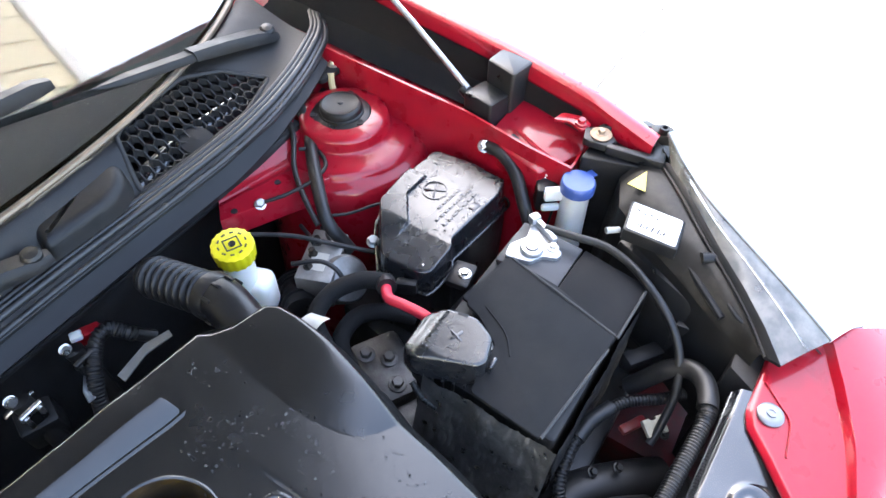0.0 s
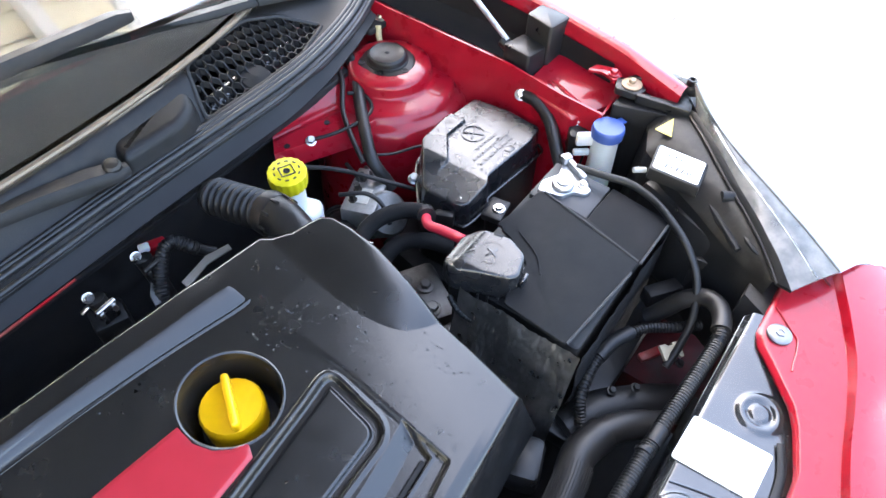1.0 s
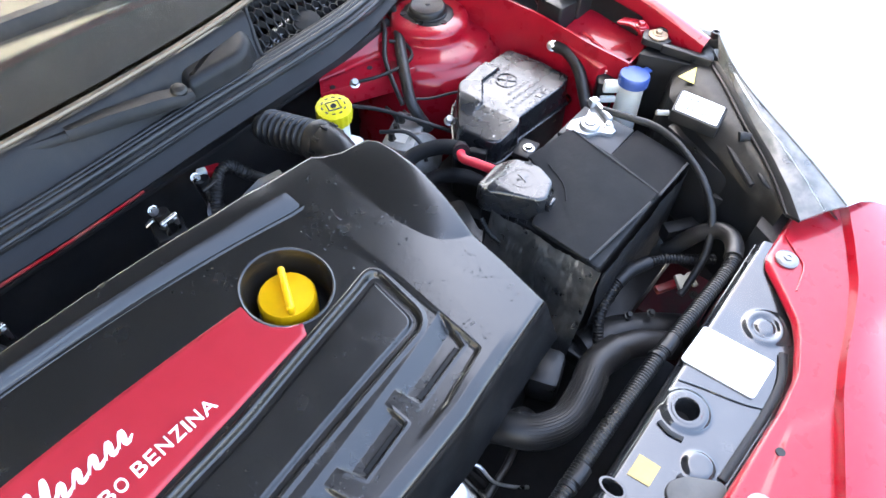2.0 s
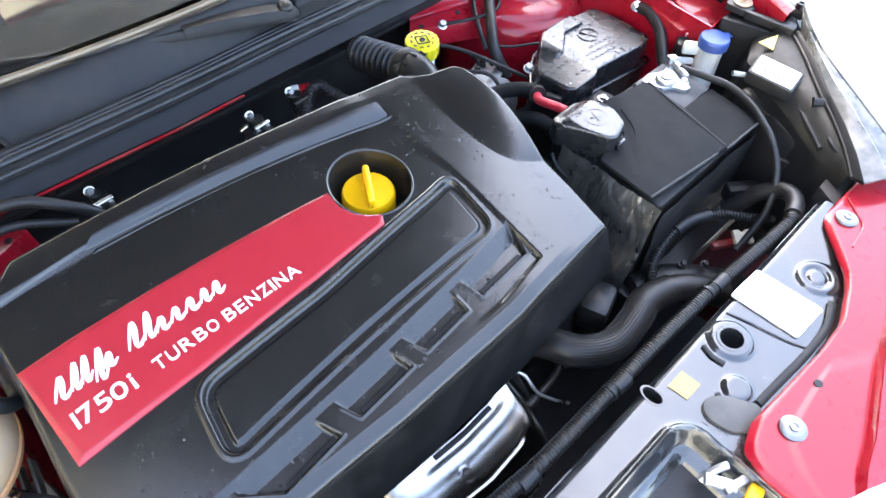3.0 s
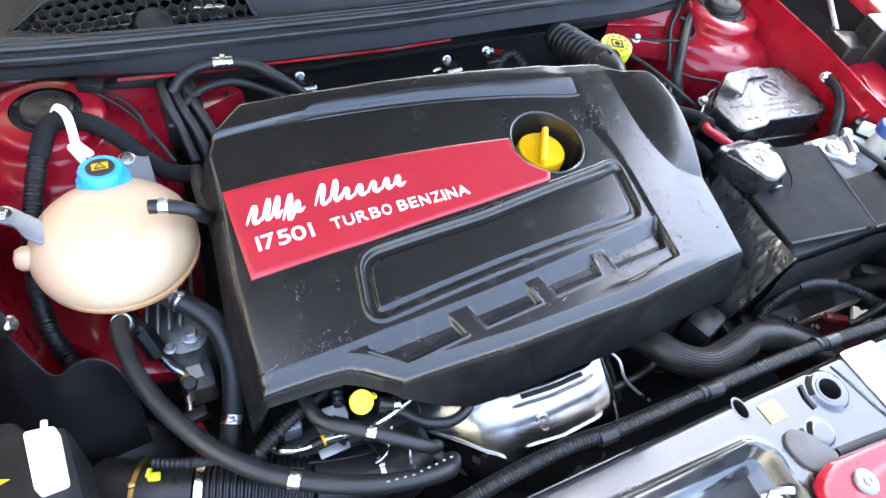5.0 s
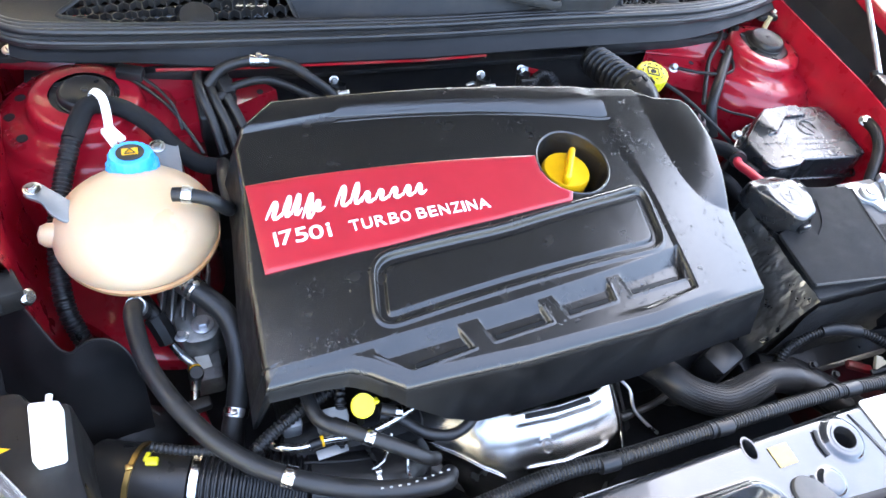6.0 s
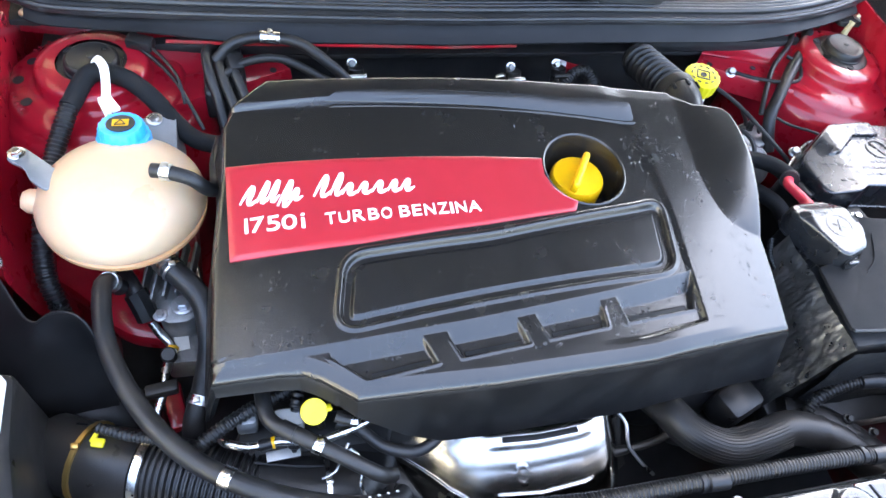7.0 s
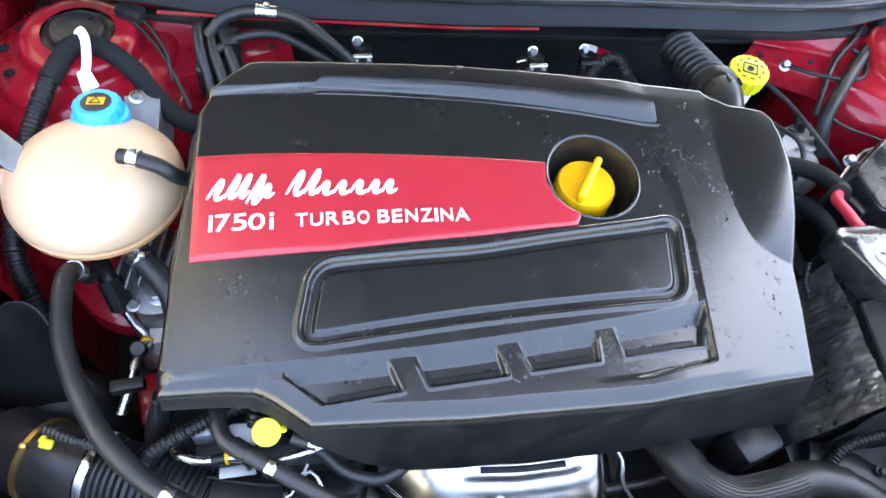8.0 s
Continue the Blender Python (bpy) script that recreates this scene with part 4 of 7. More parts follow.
def letter(ch, x0, x1, base, tall):
    """One raised character of the built-in font, fitted between x0 and x1 on its base line."""
    ob = text_mesh(ch, 1.0, 1.0, Matrix(), badge_white, "letter", badge, thick=0.0)
    me = ob.data
    xs, ys = [v.co.x for v in me.vertices], [v.co.y for v in me.vertices]
    top = max(ys) if ch not in "OU0" else 0.72
    for k, v in enumerate(me.vertices):
        x = x0 + (xs[k] - min(xs)) / (max(xs) - min(xs)) * (x1 - x0)
        y = base + ys[k] / top * tall
        v.co = (x, y, plate_top(x, y) + 0.0009)
    bm = bmesh.new()
    bm.from_mesh(me)
    side = bmesh.ops.extrude_face_region(bm, geom=bm.faces[:])
    for g in side["geom"]:
        if isinstance(g, bmesh.types.BMVert):
            g.co.z -= 0.0012
    bmesh.ops.recalc_face_normals(bm, faces=bm.faces)
    bm.to_mesh(me)
    bm.free()


for ch, x0, x1 in (("1", -0.3725, -0.3692), ("7", -0.367, -0.3535), ("5", -0.3515, -0.3385), ("0", -0.337, -0.3225), ("i", -0.3185, -0.3145)):
    letter(ch, x0, x1, -0.078 - 0.07 * (x0 + 0.375), 0.0165)
for ch, x0, x1 in (("T", -0.295, -0.2845), ("U", -0.282, -0.271), ("R", -0.268, -0.2565), ("B", -0.253, -0.2425), ("O", -0.240, -0.2295), ("B", -0.222, -0.2115), ("E", -0.209, -0.200), ("N", -0.197, -0.186), ("Z", -0.183, -0.1725), ("I", -0.1705, -0.1675), ("N", -0.165, -0.154), ("A", -0.152, -0.139)):
    letter(ch, x0, x1, -0.082 - 0.038 * (x0 + 0.295), 0.0128)


def swash(points, widths):
    """A flat brush stroke on the plate that swells and thins."""
    p = spline([(x, y, 0) for x, y in points], 0.0015)
    w = np.interp(np.linspace(0, 1, len(p)), np.linspace(0, 1, len(widths)), widths)
    t = np.gradient(p, axis=0)
    t /= np.linalg.norm(t, axis=1)[:, None]
    n = np.stack([-t[:, 1], t[:, 0], 0 * t[:, 0]], 1)
    v, f = [], []
    for k in range(len(p)):
        for s in (1, -1):
            q = p[k] + s * n[k] * w[k]
            v += [(q[0], q[1], float(plate_top(q[0], q[1]))), (q[0], q[1], float(plate_top(q[0], q[1])) + 0.0009)]
    for k in range(len(p) - 1):
        a = 4 * k
        f += [(a + 1, a + 3, a + 7, a + 5), (a, a + 1, a + 5, a + 4), (a + 2, a + 6, a + 7, a + 3)]
    return v, f


# the maker's mark, as plain flowing brush strokes without letters
lean = lambda pts, dx, dy: [(dx + x + 0.42 * y, dy + y - 0.05 * x) for x, y in pts]
marks, at = [], -0.3765
for w, tall in ((0.016, 0.021), (0.010, 0.025), (0.010, 0.025), (0.012, 0.030), (0.012, 0.013), (0.012, 0.0), (0.016, 0.025), (0.012, 0.026), (0.015, 0.013), (0.015, 0.013), (0.016, 0.013), (0.013, 0.013), (0.013, 0.013)):
    if tall:
        low = -0.046 - 0.05 * (at + 0.3765) - (0.007 if tall > 0.027 else 0.0)
        marks.append((lean([(0, 0.05 * tall), (0.10 * w, 0.5 * tall), (0.28 * w, 0.97 * tall), (0.46 * w, 0.80 * tall), (0.46 * w, 0.15 * tall), (0.70 * w, 0.03 * tall), (1.05 * w, 0.30 * tall)], at, low), [0.0008, 0.0014, 0.0016, 0.0026, 0.0020, 0.0007]))
    at += w
for m in marks:
    part("brush_mark", swash(*m), badge_white, badge)

# oil filler cap in its well
oil = thing("oil_filler_cap", (OIL[0], OIL[1], oz - 0.05), "yellow plastic oil filler cap with a raised grip bar", "oil cap")
OC = (-0.0125, -0.0375)
part("cap", lathe([(0.030, -0.050), (0.0305, -0.030), (0.0305, -0.022), (0.0285, -0.0185), (0.0, -0.0170)], (OC[0], OC[1], oz), (0, 0, 1), 64, 24, 0.0007), yellow, oil)
part("grip", block((OC[0] + 0.001, OC[1], oz - 0.013), (0.0080, 0.056, 0.017), 0.0036, (0, 0, -32), 3), yellow, oil)


# ---- strut caps ----
def strut_cap(x, y, z):
    c = thing("strut_cap", (x, y, z - 0.02), "black plastic suspension strut cap bolted to its tower", "strut cap", "suspension strut caps")
    v, f = [], []
    seg = 60
    prof = [(0.026, 0.0005), (0.040, 0.000), (0.0425, -0.001), (0.0435, -0.004), (0.043, -0.010), (0.026, -0.012)]
    for r, dz in prof:
        for a in range(seg):
            t = 2 * math.pi * a / seg
            rr = r + (0.0045 * max(0, math.cos(3 * t - 1.05)) ** 2 if r > 0.039 else 0)
            v.append((x + rr * math.cos(t), y + rr * math.sin(t), z - 0.011 + dz))
    n = len(prof)
    for k in range(n):
        for a in range(seg):
            b = (a + 1) % seg
            f.append((k * seg + a, k * seg + b, ((k + 1) % n) * seg + b, ((k + 1) % n) * seg + a))
    part("flange", (v, f), plastic, c)
    part("dome", lathe([(0.0335, -0.012), (0.033, -0.009), (0.031, -0.008), (0.0305, -0.001), (0.029, 0.001), (0.0265, 0.0018), (0.0255, 0.0012), (0.004, 0.0020), (0.003, 0.0035), (0.0, 0.0040)], (x, y, z), (0, 0, 1), 48), plastic, c)
    for a in (20, 140, 260):
        t = radians(a)
        part("screw_hole", lathe([(0.0042, 0.0), (0.0042, 0.0012), (0.0, 0.0012)], (x + 0.0405 * math.cos(t), y + 0.0405 * math.sin(t), z - 0.0112), (0, 0, 1), 14), void_black, c)
        part("hole_rim", lathe([(0.0056, -0.0005), (0.0054, 0.0012), (0.0044, 0.0012), (0.0042, -0.0005)], (x + 0.0405 * math.cos(t), y + 0.0405 * math.sin(t), z - 0.0108), (0, 0, 1), 16, closed=True), plastic, c)


strut_cap(0.546, 0.233, 0.831)
strut_cap(-0.543, 0.222, 0.829)
for side in (1, -1):
    for a, r in ((-28, 0.083), (0, 0.087), (24, 0.083)):
        t = radians(a)
        part("tower_hole", lathe([(0.0065, 0.0), (0.0065, 0.0012), (0.0, 0.0012)], (side * (0.545 + r * math.cos(t)), 0.226 + r * math.sin(t), 0.7928), (side * 0.12, 0, 1), 16), void_black, body)

# ---- battery with its felt jacket ----
battery = thing("battery", (0.372, -0.176, 0.63), "car battery wrapped in a black felt jacket with foil sides", "battery")
BX0, BX1, BY0, BY1, BT = 0.258, 0.490, -0.262, -0.092, 0.818
part("case", prism(rounded([(BX0 + 0.004, BY0 + 0.004), (BX1 - 0.004, BY0 + 0.004), (BX1 - 0.004, BY1), (BX0 + 0.004, BY1)], 0.006), 0.63, BT, 0.003), plastic_worn, battery)


def wrinkled(a, b, c, d, nu, nv, amp, seed, out):
    """A cloth or foil wall on four corners, with creases."""
    a, b, c, d, out = Vector(a), Vector(b), Vector(c), Vector(d), Vector(out)

    def fn(u, v):
        p = a.lerp(b, u).lerp(d.lerp(c, u), v)
        return p + out * amp * (noise.noise((u * 4 + seed, v * 3, 0)) + 0.5 * abs(noise.noise((u * 11, v * 7 + seed, 2))) + 0.4 * abs(noise.noise((u * 26, v * 15, seed))))

    return sheet(fn, nu, nv)


part("foil_side", wrinkled((BX0 - 0.008, BY1 - 0.02, 0.829), (BX0 - 0.010, BY0 - 0.004, 0.830), (BX0 - 0.040, BY0 - 0.002, 0.655), (BX0 - 0.050, BY1 - 0.02, 0.66), 110, 80, 0.0050, 3, (-1, 0, 0)), foil, battery, "crinkled foil-faced insulation")
part("felt_side", wrinkled((BX0, BY0 - 0.003, 0.815), (BX1, BY0 - 0.003, 0.815), (BX1 - 0.005, BY0 - 0.003, 0.65), (BX0 + 0.004, BY0 - 0.003, 0.65), 40, 30, 0.004, 8, (0, -1, 0)), felt, battery)
part("felt_side", wrinkled((BX1 + 0.003, BY0 - 0.003, 0.815), (BX1 + 0.003, BY1, 0.815), (BX1 + 0.003, BY1, 0.66), (BX1 + 0.003, BY0, 0.66), 30, 20, 0.003, 9, (1, 0, 0)), felt, battery)


def flap(outline, z, tilt=(0, 0), thick=0.005, r=0.004):
    c = np.mean(V3(outline), axis=0)
    zz = lambda x, y: z + tilt[0] * (x - c[0]) + tilt[1] * (y - c[1]) + 0.0012 * noise.noise((x * 30, y * 30, z))
    return prism(rounded(outline, r, 2), lambda x, y: zz(x, y) - thick, zz, 0.0018)


part("felt_flap", flap([(0.420, -0.178), (0.492, -0.180), (0.484, -0.264), (0.392, -0.260)], 0.8315, (0.0, 0.02), 0.004, 0.003), felt, battery)
part("felt_flap", flap([(0.352, -0.094), (0.372, -0.098), (0.432, -0.108), (0.426, -0.180), (0.398, -0.200), (0.345, -0.150)], 0.8325, (0.0, 0.0), 0.004, 0.004), felt, battery)
part("felt_flap", flap([(0.391, -0.107), (0.429, -0.114), (0.421, -0.182), (0.397, -0.260), (0.376, -0.259), (0.248, -0.246), (0.255, -0.165), (0.284, -0.158), (0.316, -0.158), (0.338, -0.125), (0.345, -0.104)], 0.8375, (0.0, -0.01), 0.004, 0.004), felt, battery)
for a, b in (((0.3965, -0.259), (0.4285, -0.116)), ((0.398, -0.262), (0.484, -0.264)), ((0.250, -0.247), (0.376, -0.260))):
    z0 = 0.8335 if a[1] == -0.262 else 0.8375
    part("welted_edge", tube([(a[0], a[1], z0), ((a[0] + b[0]) / 2, (a[1] + b[1]) / 2, z0 + 0.0003), (b[0], b[1], z0)], 0.0017, 8), felt_edge, battery)
part("pressed_crease", tube([(0.312, -0.178, 0.8378), (0.334, -0.160, 0.8382), (0.352, -0.126, 0.8384)], 0.0008, 8), felt, battery)
part("case_top", block((0.462, -0.136, 0.8215), (0.072, 0.080, 0.008), 0.002), case_grey, battery, "bare dark grey battery top")
TERM = rounded([(0.246, -0.101), (0.253, -0.084), (0.299, -0.081), (0.312, -0.092), (0.321, -0.132), (0.309, -0.158), (0.280, -0.168), (0.270, -0.161)], 0.006, 4)


def term_z(x, y):
    """A hooded cap: flat round the sign, rolled down towards the lead and at the outer side."""
    return 0.8615 - 0.010 * ease((y + 0.106) / 0.024) - 0.004 * ease((0.262 - x) / 0.016)


cap = part("terminal_cover", relief(TERM, term_z, 0.824, 140, 30, 0.0035, 0.001), wet_plastic, battery, "black positive terminal cover with a plus sign")
part("hood_back", prism(rounded([(0.262, -0.086), (0.306, -0.087), (0.322, -0.138), (0.302, -0.154), (0.272, -0.156), (0.256, -0.110)], 0.006), 0.785, 0.826, 0.002), plastic, cap)
part("finger_notch", block((0.3150, -0.118, 0.8590), (0.005, 0.012, 0.006), 0.0015, (0, 0, 14)), void_black, cap)
part("side_tab", block((0.289, -0.168, 0.826), (0.014, 0.004, 0.050), 0.0015, (6, 0, 4)), wet_plastic, cap)
part("pilot_wire", tube([(0.296, -0.158, 0.812), (0.284, -0.164, 0.800), (0.262, -0.158, 0.790), (0.246, -0.142, 0.788), (0.241, -0.118, 0.795), (0.246, -0.100, 0.806)], 0.0032, 10, 0.0007, 0.0034), plastic, cap)
part("emblem_ring", lathe([(0.0160, -0.001), (0.0160, 0.0010), (0.0146, 0.0010), (0.0146, -0.001)], (0.289, -0.126, 0.8610), (0, 0, 1), 32, closed=True), wet_plastic, cap)
part("plus_sign", join(block((0.289, -0.126, 0.8614), (0.017, 0.0034, 0.0012), 0.0005, (0, 0, -20)), block((0.289, -0.126, 0.8615), (0.0034, 0.017, 0.0012), 0.0005, (0, 0, -20))), wet_plastic, cap)
for k in range(4):
    part("skirt_rib", block((0.258 + 0.004 * k, -0.118 - 0.011 * k, 0.808), (0.014, 0.0024, 0.03), 0.0008, (0, 0, 20)), plastic, cap)
part("terminal_plate", block((0.325, -0.148, 0.829), (0.016, 0.040, 0.003), 0.001, (0, 0, -30)), zinc, battery)

lead = thing("earth_lead", (0.465, -0.128, 0.82), "black battery earth lead with a tinned clamp", "battery cable")
part("clamp", join(lathe([(0.0085, 0.0), (0.0140, 0.0), (0.0145, 0.002), (0.0145, 0.010), (0.0130, 0.012), (0.0085, 0.012)], (0.458, -0.126, 0.826), (0, 0, 1), 32, closed=True), prism(rounded([(0.432, -0.104), (0.452, -0.100), (0.474, -0.112), (0.500, -0.104), (0.506, -0.118), (0.482, -0.140), (0.474, -0.160), (0.462, -0.158), (0.456, -0.142), (0.440, -0.134)], 0.004, 3), 0.8255, 0.8315, 0.0015), block((0.490, -0.128, 0.836), (0.008, 0.040, 0.010), 0.003, (0, 0, -28)), block((0.498, -0.108, 0.838), (0.014, 0.012, 0.012), 0.003, (0, 0, -28))), zinc, lead, "tinned terminal clamp")
part("post", lathe([(0.0085, 0.0), (0.0080, 0.016), (0.0, 0.0165)], (0.458, -0.126, 0.824), (0, 0, 1), 24), alloy, lead)
EARTH = [(0.492, -0.126, 0.838), (0.497, -0.170, 0.842), (0.501, -0.198, 0.843), (0.494, -0.232, 0.842), (0.480, -0.262, 0.838), (0.462, -0.295, 0.827), (0.442, -0.323, 0.803), (0.415, -0.340, 0.768), (0.385, -0.342, 0.738), (0.365, -0.340, 0.725)]
part("clamp_bolt", hexbolt((0.474, -0.146, 0.8315), r=0.0045, washer=0.0075), steel, lead)
part("cable", tube(EARTH, 0.0050, 12), rubber, lead)
clip_at = Matrix.Translation((0.384, -0.337, 0.733)) @ Matrix.Rotation(radians(-38), 4, "Z") @ Matrix.Rotation(radians(16), 4, "X")
v, f = prism(rounded([(-0.013, -0.010), (-0.008, -0.010), (-0.007, -0.007), (0.007, -0.007), (0.008, -0.010), (0.013, -0.010), (0.013, 0.010), (0.004, 0.010), (0.003, 0.007), (-0.003, 0.007), (-0.004, 0.010), (-0.013, 0.010)], 0.0012, 2), -0.003, 0.003, 0.0008)
part("clip", ([tuple(clip_at @ Vector(q)) for q in v], f), sand_plastic, lead, "sand-coloured plastic cable clip")

# ---- fuse box ----
fuse = thing("fuse_box", (0.47, 0.02, 0.70), "wet black fuse box with a moulded lid and emblem", "fuse box")
LID = [(0.570, 0.084), (0.576, 0.030), (0.570, -0.030), (0.540, -0.036), (0.472, -0.029), (0.440, -0.026), (0.428, -0.034), (0.384, -0.032), (0.376, -0.020), (0.374, 0.030), (0.380, 0.040), (0.444, 0.089), (0.500, 0.092)]
LID_STEP = [(0.360, 0.034), (0.431, 0.033), (0.473, 0.064), (0.516, 0.062), (0.518, 0.12), (0.36, 0.12)]


def lid_z(x, y):
    """The lid: a flat field with the emblem, a raised step beside it, facets that fall to the rim."""
    x, y = np.asarray(x, float), np.asarray(y, float)
    z = 0.803 - 0.02 * (y - 0.02) - 0.13 * np.maximum(0, 0.431 - x)
    up = ease(-inside(x, y, LID_STEP) / 0.0022)
    return z + 0.0052 * up * ease((x + 0.5 * (y - 0.033) - 0.404) / 0.03)


part("tray", prism(rounded([(q[0] + 0.004 * np.sign(q[0] - 0.48), q[1] + 0.004 * np.sign(q[1] - 0.02)) for q in LID], 0.01), 0.66, 0.762, 0.003), plastic, fuse)
LID_FLAT = [(0.566, 0.078), (0.572, 0.030), (0.566, -0.026), (0.530, -0.034), (0.446, -0.024), (0.382, -0.028), (0.379, 0.034), (0.446, 0.085), (0.500, 0.088)]
lid = part("lid", relief(rounded(LID, 0.006, 3), lid_z, 0.758, 240, 70, 0.0035, 0.004), wet_plastic, fuse, sharp=40)
part("emblem_ring", lathe([(0.0172, -0.001), (0.0172, 0.0012), (0.0157, 0.0012), (0.0157, -0.001)], (0.500, 0.039, 0.8030), (0, 0, 1), 40, closed=True), wet_plastic, lid)
for a in (25, 115):
    part("emblem_bar", block((0.500, 0.039, 0.8033), (0.030, 0.0024, 0.0014), 0.0004, (0, 0, a)), wet_plastic, lid)
for x0, y0, x1, y1, n in ((0.472, 0.017, 0.520, 0.012, 5), (0.452, 0.007, 0.528, 0.000, 8), (0.450, -0.006, 0.526, -0.010, 7)):
    for k in range(n):
        t = (k + 0.5) / n
        x, y = x0 + (x1 - x0) * t, y0 + (y1 - y0) * t
        part("moulded_bar", block((x, y, float(lid_z(x, y)) + 0.0002), (0.75 * (x1 - x0) / n, 0.0040, 0.0012), 0.0005, (0, 0, -6)), wet_plastic, lid)
part("moulded_frame", block((0.503, -0.021, 0.8040), (0.014, 0.010, 0.0012), 0.0004, (0, 0, -6)), wet_plastic, lid)
for x, y in ((0.402, 0.020), (0.412, 0.018), (0.422, 0.017), (0.408, 0.034), (0.420, 0.036), (0.412, -0.012), (0.424, -0.013), (0.556, 0.068), (0.548, 0.066)):
    part("moulded_bar", block((x, y, float(lid_z(x, y)) + 0.0002), (0.008, 0.0030, 0.0012), 0.0005, (0, -11 if x < 0.43 else 0, -10)), wet_plastic, lid)
part("lid_rim", tube([(q[0] + 0.004 * np.sign(q[0] - 0.48), q[1] + 0.004 * np.sign(q[1] - 0.02), 0.764) for q in LID + LID[:1]], 0.0022, 8), wet_plastic, lid)
part("fixing_tab", block((0.418, -0.056, 0.773), (0.040, 0.030, 0.012), 0.004, (0, 0, 10)), plastic, fuse)
part("bolt", hexbolt((0.418, -0.060, 0.779), r=0.0055, washer=0.009), steel, fuse)
part("lid_clip", block((0.366, -0.008, 0.772), (0.012, 0.026, 0.022), 0.003, (0, 0, 25)), plastic, fuse)
part("bail_wire", tube([(0.382, -0.010, 0.745), (0.384, -0.016, 0.775), (0.388, -0.018, 0.800)], 0.0012, 6), steel, fuse)
tagged(new("rain_drops", mesh_of("rain_drops", droplets(lambda x, y: lid_z(x, y), LID_FLAT, 1100, 5, 0.0004, 0.0017), water)), "scattered water drops on the fuse box lid", "water drops", "", "stuff")
tagged(new("rain_drops", mesh_of("rain_drops", droplets(cover_z, [(-0.40, -0.21), (-0.29, -0.22), (-0.21, -0.235), (0.03, -0.215), (0.05, -0.19), (-0.30, -0.20), (-0.30, -0.12), (-0.39, -0.11)], 420, 7, 0.0005, 0.0017), water)), "sparse water drops on the engine cover", "water drops", "", "stuff")
tagged(new("rain_drops", mesh_of("rain_drops", droplets(cover_z, [(0.02, -0.235), (0.15, -0.22), (0.165, -0.12), (0.140, -0.08), (0.130, 0.06), (-0.10, 0.04), (-0.07, -0.01), (0.04, 0.02), (0.05, -0.07)], 620, 8, 0.0005, 0.0017), water)), "sparse water drops on the engine cover", "water drops", "", "stuff")
tagged(new("rain_drops", mesh_of("rain_drops", droplets(cover_z, [(-0.25, -0.18), (0.04, -0.165), (0.05, -0.10), (-0.24, -0.125)], 160, 9, 0.0004, 0.0010), water)), "fine water drops on the cover's inset panel", "water drops", "", "stuff")
tagged(new("rain_drops", mesh_of("rain_drops", droplets(cover_z, [(-0.31, -0.212), (-0.18, -0.208), (0.06, -0.185), (0.062, -0.225), (-0.10, -0.245), (-0.28, -0.250)], 170, 12, 0.0005, 0.0024), water)), "larger water drops in and round the cover's vents", "water drops", "", "stuff")
tagged(new("rain_drops", mesh_of("rain_drops", droplets(term_z, [(0.254, -0.090), (0.298, -0.088), (0.302, -0.106), (0.256, -0.116)], 140, 10, 0.0004, 0.0013), water)), "water drops on the terminal cover", "water drops", "", "stuff")

# ---- coolant expansion tank ----
tank = thing("expansion_tank", (-0.505, 0.02, 0.72), "translucent cream coolant expansion tank with a blue cap", "expansion tank")
TC = (-0.504, 0.033, 0.787)
prof = [(0.0, -0.048)]
for k in range(1, 30):
    a = math.pi * (k / 30 - 0.5)
    r = 0.087 * abs(math.cos(a)) ** 0.85
    z = 0.048 * math.sin(a)
    prof.append((r, z))
prof.append((0.0, 0.048))
tank_low = material("coolant_in_tank", (0.56, 0.28, 0.13), 0.36, vary=0.08, scale=14, bump=0.06, subsurface=0.35, dirt=(0.58, 0.26, 0.11), dirt_amount=0.5, dirt_scale=9)
v, f = lathe(prof, TC, (0.02, -0.02, 1), 64)
v = [(x + 0.012 * math.sin((y - TC[1]) * 12) * 0.3, TC[1] + (y - TC[1]) * 0.96, z) for x, y, z in v]
part("upper_shell", (v, [q for q in f if max(q) >= 64 * 13]), tank_plastic, tank, sharp=80)
part("lower_shell", (v, [q for q in f if max(q) < 64 * 13]), tank_low, tank, "peach-coloured lower half filled with coolant", sharp=80)
part("weld_seam", lathe([(0.0840, -0.004), (0.0870, -0.003), (0.0870, 0.002), (0.0840, 0.003)], (TC[0], TC[1], TC[2] - 0.006), (0.02, -0.02, 1), 64, closed=True), tank_low, tank)
part("side_nipple", lathe([(0.014, 0), (0.013, 0.010), (0.009, 0.016), (0.0, 0.018)], (-0.585, 0.030, 0.795), (-1, 0.05, 0.25), 16), tank_plastic, tank)
part("neck", lathe([(0.024, 0), (0.024, 0.018)], (-0.499, 0.092, 0.792), (0.0, 0.10, 1), 32), tank_plastic, tank)
CAPA = Vector((0.0, 0.14, 1)).normalized()
cp = Vector((-0.500, 0.096, 0.818))
cap = part("cap", lathe([(0.0285, -0.010), (0.0290, 0.0), (0.0285, 0.006), (0.0250, 0.0085), (0.0245, 0.018), (0.0225, 0.0205), (0.0, 0.0210)], cp, CAPA, 72, 18, 0.0010), cap_blue, tank, "bright blue ribbed screw cap")
part("warning_disc", lathe([(0.0150, 0.0205), (0.0150, 0.0218), (0.0, 0.0218)], cp, CAPA, 40), print_black, cap)
ctop = cp + CAPA * 0.0222
